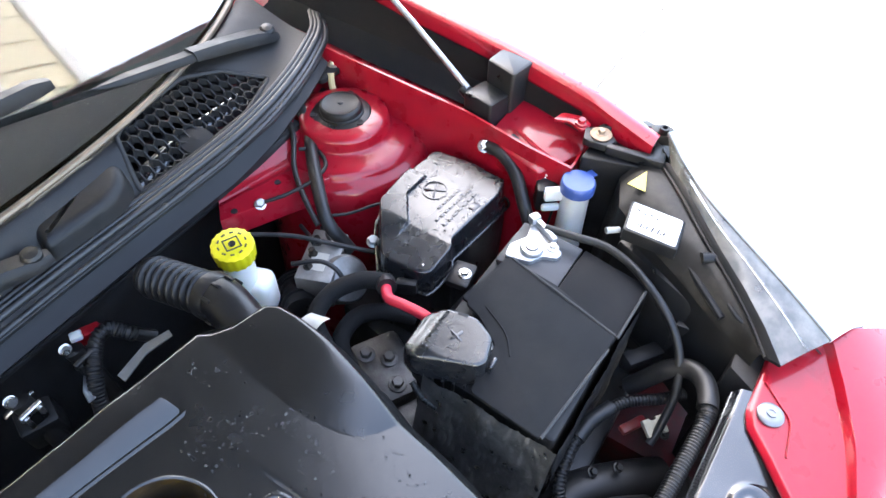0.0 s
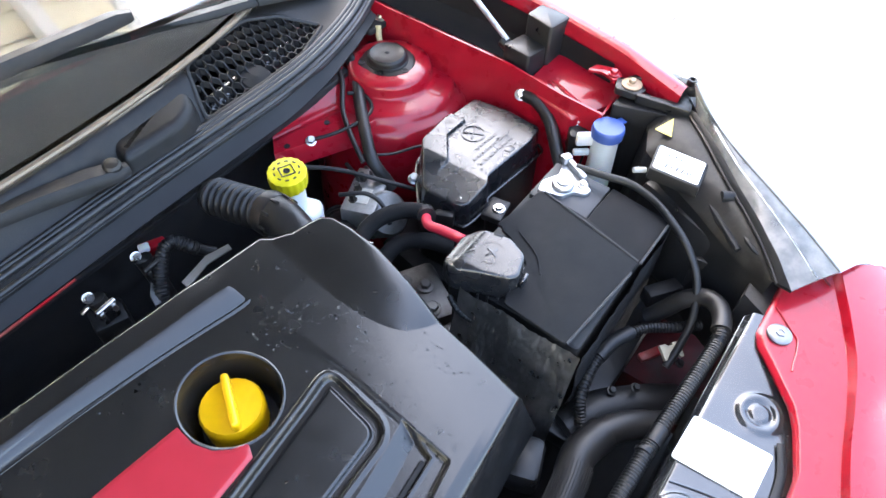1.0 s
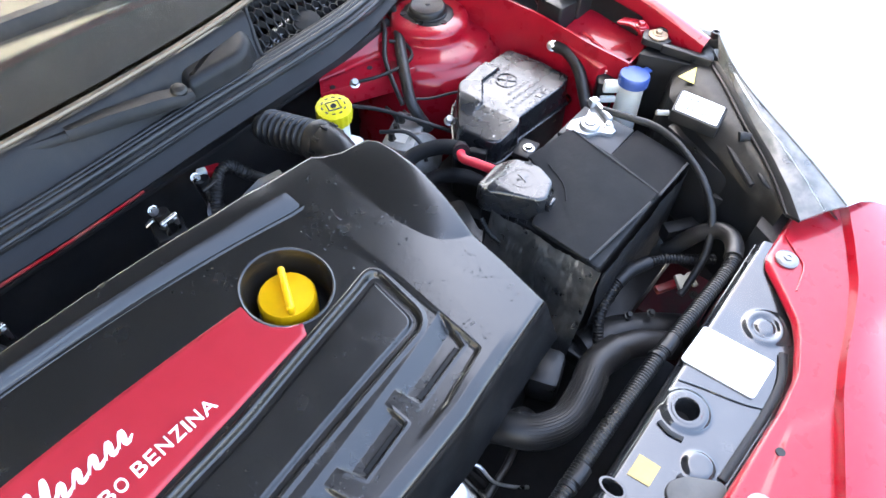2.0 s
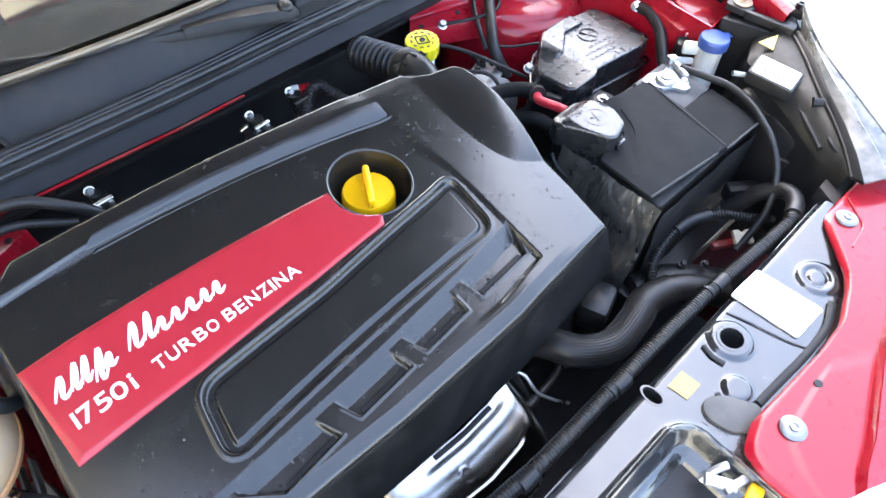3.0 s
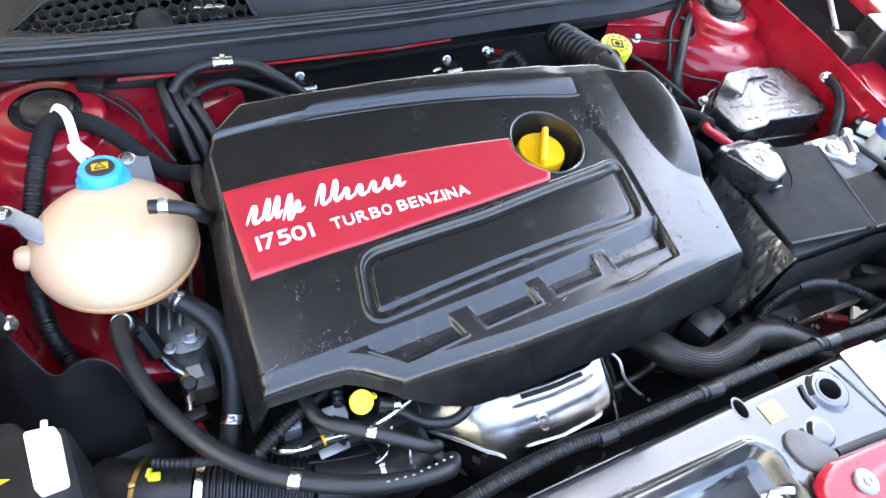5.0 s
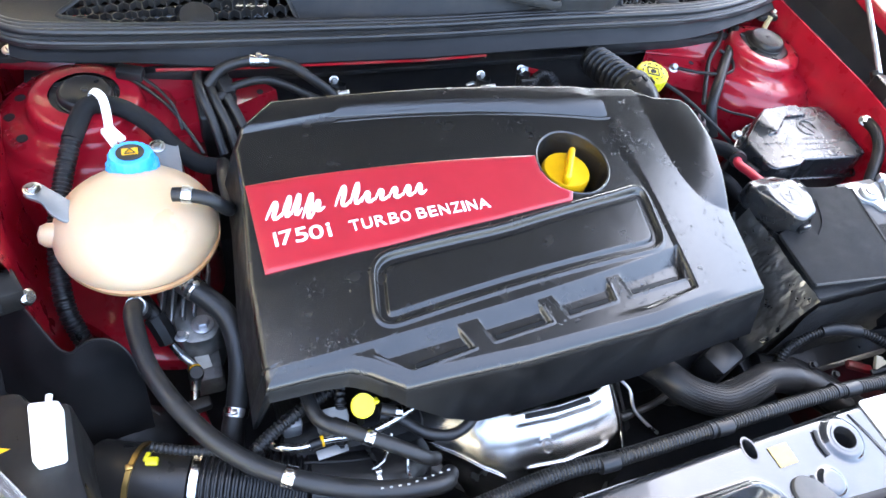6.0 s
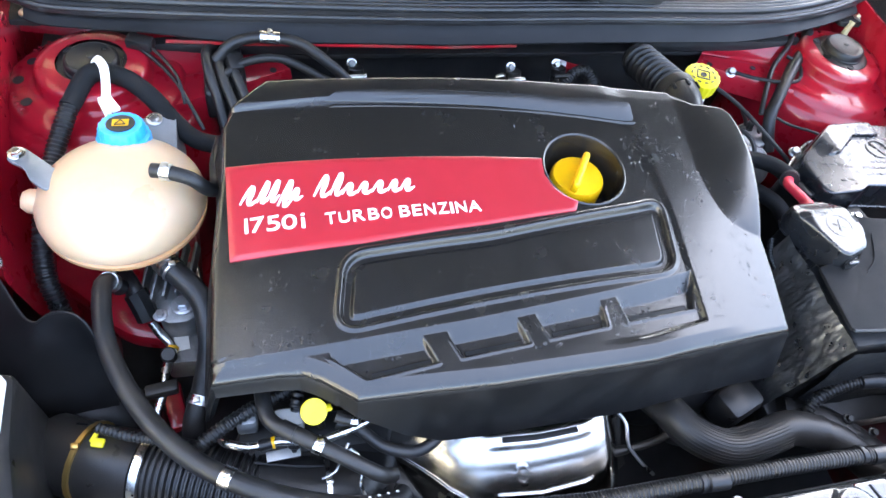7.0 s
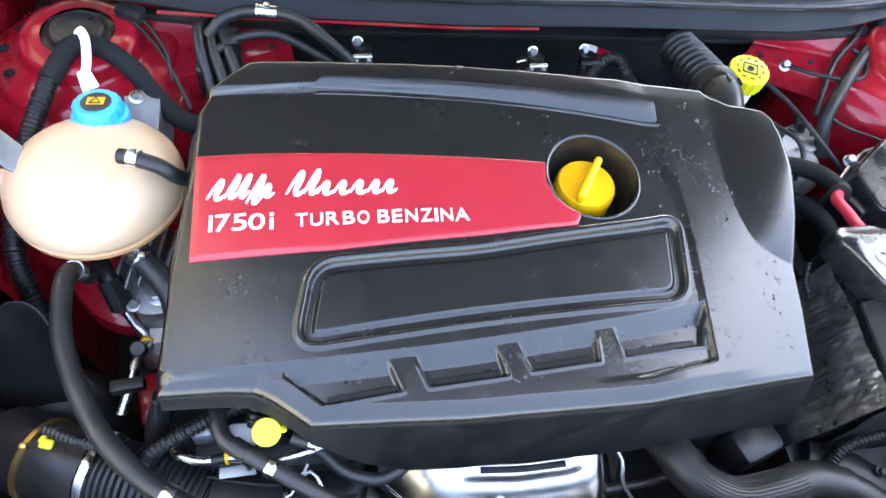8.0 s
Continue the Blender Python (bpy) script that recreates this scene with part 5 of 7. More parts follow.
part("warning_sign", plate([ctop + Vector((-0.0085, -0.0055, 0.0007)), ctop + Vector((0.0085, -0.0055, 0.0007)), ctop + Vector((0.0085, 0.0062, -0.0009)), ctop + Vector((-0.0085, 0.0062, -0.0009))], 0.0004), yellow, cap)
for a, b in (((-0.0055, -0.004), (0.0, 0.005)), ((0.0, 0.005), (0.0055, -0.004)), ((0.0055, -0.004), (-0.0055, -0.004))):
    part("sign_bar", tube([ctop + Vector((a[0], a[1], 0.0012 - 0.14 * a[1])), ctop + Vector(((a[0] + b[0]) / 2, (a[1] + b[1]) / 2, 0.0012 - 0.07 * (a[1] + b[1]))), ctop + Vector((b[0], b[1], 0.0012 - 0.14 * b[1]))], 0.0006, 6), print_black, cap)
part("bracket", plate([(-0.486, 0.138, 0.806), (-0.480, 0.090, 0.796), (-0.451, 0.096, 0.794), (-0.451, 0.143, 0.806)], 0.0025), bracket_grey, tank)
part("bracket", plate([(-0.451, 0.143, 0.8085), (-0.451, 0.096, 0.7965), (-0.448, 0.094, 0.74), (-0.448, 0.140, 0.75)], 0.0025), bracket_grey, tank)
part("bolt", hexbolt((-0.472, 0.136, 0.8085), (0, -0.2, 1), r=0.0055, washer=0.009), steel, tank)
arm = [(-0.606, 0.052), (-0.606, 0.068), (-0.593, 0.072), (-0.569, 0.056), (-0.548, 0.040), (-0.570, 0.020), (-0.584, 0.030), (-0.588, 0.042)]
arm_z = lambda x, y: 0.838 - 0.55 * max(0.0, x + 0.594)
part("bracket", prism(rounded(arm, 0.007, 3), lambda x, y: arm_z(x, y) - 0.0035, arm_z, 0.0012), bracket_grey, tank)
part("bolt", hexbolt((-0.597, 0.060, 0.838), r=0.0055, washer=0.009), steel, tank)

TANK_HOSE = [(-0.514, -0.046, 0.735), (-0.519, -0.062, 0.770), (-0.520, -0.085, 0.776), (-0.512, -0.135, 0.776), (-0.492, -0.184, 0.776), (-0.462, -0.232, 0.777), (-0.425, -0.270, 0.778), (-0.378, -0.300, 0.780), (-0.320, -0.322, 0.777), (-0.262, -0.330, 0.770), (-0.245, -0.318, 0.755)]
th = thing("coolant_hose", (-0.42, -0.27, 0.76), "long black rubber coolant hose below the expansion tank", "hose")
part("hose", tube(TANK_HOSE, 0.0095, 16), rubber, th)
for at in (0.055, 0.645):
    part("clamp", band(TANK_HOSE, 0.0096, at, 0.011), steel, th)
for k in range(9):
    part("printed_mark", block((-0.322 + 0.0085 * k, -0.3235 - 0.0009 * k + 0.0016 * max(0, k - 3), 0.7885 - 0.0006 * k), (0.0028, 0.0016, 0.0005), 0, (8, 0, -8)), grey_plastic, th)
UP_HOSE = [(-0.462, 0.016, 0.852), (-0.448, 0.012, 0.853), (-0.425, 0.006, 0.848), (-0.410, 0.006, 0.830), (-0.404, 0.030, 0.806), (-0.404, 0.075, 0.800), (-0.400, 0.12, 0.785)]
uh = thing("vent_hose", (-0.42, 0.02, 0.80), "short black hose from the expansion tank with a wire clamp", "hose")
part("hose", tube(UP_HOSE, 0.0078, 14), rubber, uh)
part("clamp", band(UP_HOSE, 0.0079, 0.10, 0.010), steel, uh)
COOL = [(-0.475, -0.020, 0.755), (-0.455, -0.045, 0.757), (-0.428, -0.078, 0.745), (-0.422, -0.120, 0.722), (-0.432, -0.160, 0.695), (-0.444, -0.195, 0.675), (-0.445, -0.240, 0.62)]
ch = thing("coolant_hose", (-0.44, -0.12, 0.66), "thick black coolant hose beside the engine cover", "hose")
part("hose", tube(COOL, 0.0125, 16), rubber, ch)
for at in (0.07, 0.66):
    part("clamp", band(COOL, 0.0127, at, 0.010), steel, ch)
for at in (0.10, 0.13):
    part("clamp_wire", band(COOL, 0.0127, at, 0.0025, 0.0014), steel, ch)
part("clip_tip", tube([(-0.478, -0.028, 0.778), (-0.484, -0.034, 0.780), (-0.488, -0.040, 0.779)], 0.002, 6), material("green_plastic", (0.02, 0.32, 0.22), 0.4), ch)
LOOP = [(-0.572, -0.066, 0.680), (-0.582, -0.047, 0.706), (-0.592, -0.014, 0.738), (-0.590, 0.045, 0.770), (-0.578, 0.10, 0.795), (-0.562, 0.150, 0.818), (-0.541, 0.193, 0.829), (-0.508, 0.190, 0.827), (-0.478, 0.168, 0.818), (-0.455, 0.145, 0.800), (-0.430, 0.125, 0.785), (-0.395, 0.120, 0.775)]
lh = thing("heater_hose", (-0.55, 0.08, 0.70), "looped black foam-sleeved heater hose with ribbed conduit", "hose")
part("conduit", tube(LOOP[:6], 0.0094, 14, 0.0014, 0.0050), plastic, lh, "ribbed black conduit")
part("hose", tube(LOOP[5:], 0.0112, 16), felt, lh)
strap = thing("hose_strap", (-0.525, 0.16, 0.84), "white nylon strap round the heater hose", "strap")
part("band", tube([(-0.540, 0.205, 0.830), (-0.532, 0.200, 0.846), (-0.522, 0.184, 0.847), (-0.520, 0.162, 0.836), (-0.520, 0.142, 0.832)], 0.0050, 8, flat=0.30), paper, strap)
part("buckle", join(block((-0.513, 0.136, 0.834), (0.010, 0.026, 0.006), 0.002, (0, 0, 30)), block((-0.521, 0.136, 0.829), (0.007, 0.030, 0.008), 0.002, (0, 10, 22))), paper, strap)

# ---- parts behind and beside the engine on the tank side ----
mount = thing("engine_mount", (-0.46, -0.04, 0.60), "ribbed cast alloy engine mount below the expansion tank", "engine mount")
part("casting", prism(rounded([(-0.505, 0.010), (-0.440, 0.015), (-0.430, -0.045), (-0.445, -0.072), (-0.478, -0.072), (-0.490, -0.035)], 0.012), 0.60, 0.690, 0.005), alloy, mount)
for k in range(5):
    part("rib", block((-0.493 + 0.0125 * k, -0.005, 0.700), (0.0035, 0.085 - 0.006 * k, 0.022), 0.0012, (12, 0, -12)), alloy, mount)
part("bolt", hexbolt((-0.455, -0.050, 0.692), r=0.0085, washer=0.013, h=0.009), zinc, mount)
part("bolt", hexbolt((-0.480, -0.060, 0.690), r=0.005, washer=0.008), zinc, mount)
part("label", block((-0.462, -0.074, 0.656), (0.016, 0.032, 0.001), 0, (0, 0, 8)), aged_paper, mount)
part("label_carrier", block((-0.460, -0.078, 0.634), (0.040, 0.055, 0.042), 0.006), alloy_dark, mount)
for k in range(4):
    part("code_bar", block((-0.4665 + 0.0028 * k, -0.064, 0.6568), (0.0014, 0.006, 0.0004), 0, (0, 0, 8)), print_grey, mount)

ac = thing("refrigerant_pipe", (-0.49, -0.10, 0.60), "bare aluminium pipe with black service connectors", "pipe")
part("connector", tube([(-0.522, -0.004, 0.712), (-0.507, -0.032, 0.708), (-0.497, -0.050, 0.690)], 0.0100, 12), plastic, ac)
part("collar", tube([(-0.505, -0.036, 0.706), (-0.500, -0.045, 0.697), (-0.494, -0.057, 0.681)], 0.0130, 8), plastic, ac)
part("pipe", tube([(-0.492, -0.060, 0.678), (-0.483, -0.071, 0.664), (-0.473, -0.081, 0.657), (-0.470, -0.096, 0.662), (-0.471, -0.112, 0.678), (-0.474, -0.130, 0.680), (-0.477, -0.150, 0.676), (-0.484, -0.175, 0.668)], 0.0052, 12), steel, ac)
part("service_cap", lathe([(0.0085, 0), (0.0085, 0.014), (0.007, 0.016), (0.0, 0.016)], (-0.471, -0.108, 0.678), (0.1, -0.3, 1), 18), plastic, ac)
part("clip", block((-0.476, -0.150, 0.684), (0.034, 0.014, 0.014), 0.003, (0, 0, 8)), plastic, ac)
part("collar_ring", lathe([(0.0062, 0), (0.0072, 0.002), (0.0062, 0.005)], (-0.4715, -0.086, 0.6580), (0.1, -0.95, 0.1), 14), yellow, ac)

arm_l = thing("lamp_bracket", (-0.60, -0.08, 0.70), "black pressed lamp bracket bolted to the wing", "bracket")
RIM = spline([(-0.648, -0.006, 0.806), (-0.618, -0.052, 0.788), (-0.588, -0.098, 0.765), (-0.566, -0.098, 0.776), (-0.546, -0.103, 0.782), (-0.530, -0.116, 0.777), (-0.519, -0.138, 0.752)], 0.004)
FOOT = spline([(-0.665, -0.080, 0.740), (-0.640, -0.120, 0.715), (-0.606, -0.160, 0.690), (-0.580, -0.165, 0.685), (-0.556, -0.165, 0.682), (-0.536, -0.162, 0.680), (-0.520, -0.158, 0.675)], 0.004)


def bracket_skin(u, v):
    a, b = resample(RIM, 61), resample(FOOT, 61)
    k = min(60, round(u * 60))
    p = a[k] * (1 - v) + b[k] * v
    return (p[0], p[1] + 0.010 * math.sin(v * math.pi), p[2] + 0.012 * math.sin(v * math.pi))


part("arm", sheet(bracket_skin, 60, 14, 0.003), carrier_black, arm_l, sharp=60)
part("rim", tube(RIM[::3], 0.0014, 8), plastic_worn, arm_l)
part("block", block((-0.626, -0.055, 0.822), (0.030, 0.034, 0.030), 0.005, (0, 10, 20)), plastic_worn, arm_l)
part("bolt", lathe([(0.0085, 0), (0.0085, 0.006), (0.006, 0.009), (0.0, 0.009)], (-0.610, -0.060, 0.816), (0.8, -0.4, 0.4), 16), steel, arm_l)
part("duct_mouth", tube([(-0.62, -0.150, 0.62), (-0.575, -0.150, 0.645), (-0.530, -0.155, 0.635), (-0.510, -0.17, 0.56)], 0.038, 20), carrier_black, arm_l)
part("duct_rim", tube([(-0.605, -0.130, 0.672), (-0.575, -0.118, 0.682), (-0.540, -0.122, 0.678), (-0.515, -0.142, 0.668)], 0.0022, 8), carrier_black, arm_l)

hl_l = thing("headlamp", (-0.60, -0.22, 0.70), "back of a headlamp unit with a blank white label", "headlamp", "headlamps")
part("housing", prism(rounded([(-0.70, -0.15), (-0.614, -0.158), (-0.606, -0.172), (-0.574, -0.178), (-0.568, -0.245), (-0.556, -0.30), (-0.555, -0.36), (-0.60, -0.46), (-0.70, -0.40)], 0.008), 0.66, 0.812, 0.006), plastic, hl_l)
box_l = part("control_box", prism(rounded([(-0.604, -0.181), (-0.579, -0.184), (-0.577, -0.236), (-0.600, -0.237)], 0.004, 3), 0.80, 0.830, 0.003), white_plastic, hl_l, "white label box")
part("box_nipple", lathe([(0.003, 0), (0.003, 0.008), (0.0, 0.008)], (-0.589, -0.182, 0.822), (0.1, 1, 0), 12), white_plastic, hl_l)
part("print_bar", block((-0.590, -0.226, 0.8303), (0.010, 0.0016, 0.0006), 0, (0, 0, 4)), print_grey, box_l)
part("warning_triangle", plate([(-0.640, -0.205, 0.8125), (-0.620, -0.212, 0.8125), (-0.640, -0.218, 0.8125)], 0.0008), yellow, hl_l)
part("vent_plug", block((-0.579, -0.245, 0.800), (0.010, 0.014, 0.012), 0.003), material("teal_plastic", (0.02, 0.16, 0.12), 0.4), hl_l)
part("lens_edge", tube([(-0.640, -0.225, 0.83), (-0.618, -0.255, 0.825), (-0.590, -0.300, 0.82), (-0.56, -0.36, 0.81)], 0.007, 10), lens_clear, hl_l)

# ---- intake pipework at the front of the engine ----
intake = thing("intake_pipe", (-0.40, -0.26, 0.65), "black intake pipe with a corrugated sleeve and steel clamps", "intake pipe")
ip = [(-0.575, -0.205, 0.690), (-0.535, -0.226, 0.700), (-0.487, -0.243, 0.704), (-0.437, -0.260, 0.706), (-0.380, -0.280, 0.703), (-0.325, -0.290, 0.698), (-0.285, -0.285, 0.688), (-0.270, -0.260, 0.665)]
part("inlet", tube(ip[:3], 0.0375, 28), plastic, intake)
part("bellows", tube(ip[2:5], 0.0330, 28, 0.0036, 0.0062), rubber, intake)
part("elbow", tube(ip[4:], 0.0375, 28), plastic, intake)
part("clamp", band(ip, 0.0385, 0.30, 0.008, 0.0016), steel, intake)
part("clamp", band(ip, 0.0385, 0.14, 0.005, 0.0016), brass, intake)
part("clamp", band(ip, 0.0385, 0.80, 0.005, 0.0016), steel, intake)
part("clip", join(block((-0.520, -0.224, 0.742), (0.012, 0.009, 0.005), 0.002, (0, 0, -15)), block((-0.524, -0.218, 0.741), (0.005, 0.010, 0.004), 0.0015, (0, 0, -30))), lemon, intake, "yellow locking clip")
part("tag", block((-0.352, -0.262, 0.748), (0.032, 0.010, 0.002), 0.0005, (0, 0, 4)), bracket_grey, intake)
part("seam", tube([(-0.380, -0.262, 0.736), (-0.345, -0.270, 0.735), (-0.305, -0.274, 0.727)], 0.0016, 8), plastic_worn, intake)
part("spring_clip", tube([(-0.300, -0.275, 0.744), (-0.288, -0.268, 0.752), (-0.278, -0.282, 0.748), (-0.282, -0.300, 0.740), (-0.276, -0.312, 0.728)], 0.0016, 8), steel, intake)
part("spring_clip", tube([(-0.318, -0.290, 0.745), (-0.305, -0.286, 0.748), (-0.296, -0.272, 0.750), (-0.290, -0.262, 0.754)], 0.0016, 8), steel, intake)

misc = [
    ("breather_hose", "smooth grey-black breather hose under the cover's front", "hose", [(-0.366, -0.185, 0.770), (-0.368, -0.206, 0.780), (-0.362, -0.240, 0.783), (-0.335, -0.260, 0.784), (-0.296, -0.284, 0.778), (-0.265, -0.300, 0.765), (-0.25, -0.295, 0.74)], 0.0075, rubber, 0.0),
    ("wiring_conduit", "ribbed black wiring conduit below the cover", "conduit", [(-0.435, -0.262, 0.745), (-0.426, -0.248, 0.762), (-0.385, -0.224, 0.768), (-0.336, -0.205, 0.772), (-0.31, -0.19, 0.765)], 0.0060, plastic, 0.0012),
    ("wiring_conduit", "thin ribbed black conduit beside the dipstick", "conduit", [(-0.332, -0.206, 0.775), (-0.336, -0.222, 0.775), (-0.340, -0.245, 0.758), (-0.342, -0.262, 0.74)], 0.0055, plastic, 0.0012),
    ("wiring_conduit", "ribbed black conduit over the intake pipe", "conduit", [(-0.518, -0.215, 0.756), (-0.49, -0.228, 0.760), (-0.456, -0.240, 0.762), (-0.435, -0.252, 0.755)], 0.0042, plastic, 0.0010),
    ("metal_pipe", "thin bare steel pipe with black sleeves", "pipe", [(-0.412, -0.232, 0.742), (-0.404, -0.245, 0.752), (-0.383, -0.253, 0.754), (-0.358, -0.252, 0.756), (-0.330, -0.256, 0.760)], 0.0042, steel, 0.0),
    ("metal_pipe", "thin bare steel pipe running under the cover tip", "pipe", [(-0.318, -0.262, 0.768), (-0.290, -0.256, 0.772), (-0.262, -0.247, 0.775), (-0.24, -0.238, 0.77)], 0.0040, steel, 0.0),
    ("vacuum_hose", "thin black vacuum hose looping below the cover tip", "hose", [(-0.300, -0.245, 0.768), (-0.278, -0.254, 0.764), (-0.258, -0.272, 0.760), (-0.231, -0.281, 0.758), (-0.210, -0.276, 0.760), (-0.195, -0.262, 0.765)], 0.0062, rubber, 0.0),
    ("heater_hose", "black hose with a steel collar at the bulkhead", "hose", [(-0.402, 0.222, 0.822), (-0.380, 0.235, 0.838), (-0.345, 0.240, 0.844), (-0.300, 0.232, 0.842), (-0.265, 0.214, 0.826), (-0.235, 0.200, 0.80), (-0.22, 0.19, 0.76)], 0.0072, rubber, 0.0),
    ("heater_hose", "thin black hose at the bulkhead", "hose", [(-0.392, 0.205, 0.815), (-0.365, 0.220, 0.822), (-0.32, 0.222, 0.824), (-0.26, 0.205, 0.80)], 0.0055, rubber, 0.0),
    ("earth_strap_cable", "thick black cable from the wing to the battery tray", "cable", [(0.592, 0.014, 0.826), (0.588, -0.010, 0.828), (0.575, -0.040, 0.818), (0.548, -0.070, 0.800), (0.530, -0.095, 0.775), (0.518, -0.12, 0.74)], 0.0090, rubber, 0.0),
    ("fuel_wire", "thin black cable beside the battery earth", "cable", [(0.560, -0.050, 0.800), (0.540, -0.080, 0.800), (0.520, -0.105, 0.80), (0.505, -0.118, 0.815)], 0.0022, rubber, 0.0),
    ("wiring_loom", "taped black wiring loom running past the strut tower", "wiring loom", [(0.520, 0.290, 0.815), (0.505, 0.262, 0.806), (0.462, 0.220, 0.800), (0.418, 0.172, 0.790), (0.395, 0.140, 0.770), (0.40, 0.11, 0.73)], 0.0092, rubber, 0.0),
    ("wiring_loom", "thin taped cable beside the strut tower", "cable", [(0.49, 0.285, 0.812), (0.472, 0.262, 0.806), (0.430, 0.225, 0.798), (0.402, 0.185, 0.788), (0.385, 0.15, 0.77)], 0.0040, rubber, 0.0),
    ("sensor_wire", "thin grey sensor wire curling by the strut tower", "wire", [(0.362, 0.225, 0.789), (0.390, 0.205, 0.793), (0.430, 0.190, 0.797), (0.462, 0.196, 0.797), (0.474, 0.222, 0.802), (0.458, 0.240, 0.806)], 0.0028, plastic_worn, 0.0),
    ("sensor_wire", "thin black wire round the strut tower base", "wire", [(0.400, 0.165, 0.765), (0.430, 0.135, 0.762), (0.468, 0.108, 0.765), (0.50, 0.09, 0.75)], 0.0022, rubber, 0.0),
    ("sensor_wire", "black twin wire dropping from a connector", "wire", [(-0.500, 0.256, 0.822), (-0.478, 0.236, 0.818), (-0.452, 0.202, 0.812), (-0.434, 0.168, 0.800), (-0.420, 0.14, 0.785)], 0.0024, rubber, 0.0),
    ("sensor_wire", "black wire from the bulkhead connector", "wire", [(-0.486, 0.258, 0.824), (-0.462, 0.226, 0.822), (-0.446, 0.198, 0.815), (-0.440, 0.170, 0.80)], 0.0020, rubber, 0.0),
]
for name, label, cat, pts, r, mat, rib in misc:
    t = thing(name, pts[len(pts) // 2], label, cat)
    part("run", tube(pts, r, 12, rib, 0.0045), mat, t)
    if name == "breather_hose":
        part("clamp", band(pts, r, 0.55, 0.009), steel, t)
        part("sleeve", tube([(-0.352, -0.249, 0.784), (-0.345, -0.254, 0.784), (-0.340, -0.257, 0.784)], 0.0086, 12), plastic, t)
    if name == "heater_hose" and r > 0.006:
        part("collar", band(pts, r, 0.34, 0.024, 0.0015), steel, t)
    if name == "earth_strap_cable":
        part("lug", hexbolt((0.590, 0.017, 0.826), (-0.4, -0.2, 1), 0.007, 0.010, 0.007), steel, t)
    if name == "sensor_wire" and pts[0][0] == 0.362:
        part("bolt", hexbolt((0.361, 0.227, 0.786), (-0.3, -0.5, 1), 0.006, 0.008, 0.008), steel, t)
    if name == "metal_pipe" and pts[0][0] < -0.4:
        part("sleeve", tube([(-0.374, -0.2535, 0.755), (-0.368, -0.2525, 0.755), (-0.362, -0.252, 0.755)], 0.0058, 10), plastic, t)
        part("marker", tube([(-0.362, -0.2522, 0.7555), (-0.3605, -0.252, 0.7556), (-0.359, -0.252, 0.7557)], 0.0060, 10), yellow, t)
block_l = thing("bulkhead_connector", (-0.385, 0.19, 0.75), "black bulkhead connector block with cable boots", "connector")
part("bracket", prism(rounded([(-0.418, 0.262), (-0.372, 0.262), (-0.366, 0.214), (-0.388, 0.190), (-0.418, 0.186)], 0.008), 0.760, lambda x, y: 0.800 + 0.25 * (y - 0.19), 0.004), plastic, block_l)
part("plug", block((-0.380, 0.222, 0.818), (0.020, 0.026, 0.020), 0.005, (20, 10, 20)), plastic, block_l)
for pts in ([(-0.402, 0.258, 0.816), (-0.412, 0.235, 0.826), (-0.410, 0.205, 0.820), (-0.402, 0.180, 0.800), (-0.395, 0.15, 0.77)], [(-0.386, 0.256, 0.812), (-0.398, 0.230, 0.822), (-0.394, 0.200, 0.814), (-0.384, 0.172, 0.795), (-0.378, 0.15, 0.77)], [(-0.374, 0.240, 0.815), (-0.380, 0.214, 0.816), (-0.372, 0.190, 0.804), (-0.362, 0.165, 0.785)]):
    part("cable_boot", tube(pts, 0.0062, 12), rubber, block_l)
plug_l = thing("wire_plug", (-0.495, 0.255, 0.815), "small black wire plug on the strut tower shelf", "connector")
part("shell", block((-0.490, 0.254, 0.826), (0.032, 0.018, 0.014), 0.003, (0, 0, -20)), plastic, plug_l)

dip = thing("dipstick", (-0.321, -0.246, 0.70), "round yellow oil dipstick handle with a thumb tab", "dipstick")
part("handle", join(lathe([(0.0118, -0.0025), (0.0124, 0.0), (0.0118, 0.0025), (0.0, 0.0030)], (-0.3215, -0.2465, 0.806), (0.05, -0.5, 1), 36), block((-0.3085, -0.2445, 0.806), (0.007, 0.008, 0.004), 0.002, (-25, 0, 8))), lemon, dip)
part("stem", tube([(-0.321, -0.243, 0.803), (-0.317, -0.236, 0.77), (-0.31, -0.23, 0.70)], 0.004, 8), dark_metal, dip)
sensor = thing("sensor_plug", (-0.292, -0.246, 0.76), "small black sensor plug beside the dipstick", "connector")
part("body", tube([(-0.302, -0.247, 0.790), (-0.294, -0.250, 0.788), (-0.286, -0.252, 0.786)], 0.0060, 10), plastic, sensor)
part("tip", tube([(-0.288, -0.2515, 0.7865), (-0.284, -0.2525, 0.786), (-0.281, -0.253, 0.786)], 0.0068, 10), steel, sensor)
for k, (x, y) in enumerate(((-0.221, 0.246), (0.006, 0.234), (0.078, 0.240))):
    c = thing("pipe_clip", (x, y, 0.75), "bright steel spring clip on the bulkhead pipes", "clip", "bulkhead clips")
    part("spring", join(block((x, y - 0.012, 0.780), (0.026, 0.006, 0.016), 0.002, (20, 0, 4)), block((x - 0.008, y - 0.016, 0.772), (0.006, 0.006, 0.02), 0.002), block((x + 0.008, y - 0.016, 0.772), (0.006, 0.006, 0.02), 0.002)), steel if k < 2 else dark_metal, c)
    part("screw", hexbolt((x - 0.006, y + 0.006, 0.792), (0, -0.8, 0.5), 0.005, 0.007, 0.006), steel, c)
    part("pipe", tube([(x, y + 0.004, 0.786), (x + 0.002, y - 0.008, 0.74), (x, y - 0.03, 0.66)], 0.011, 12), plastic, c)

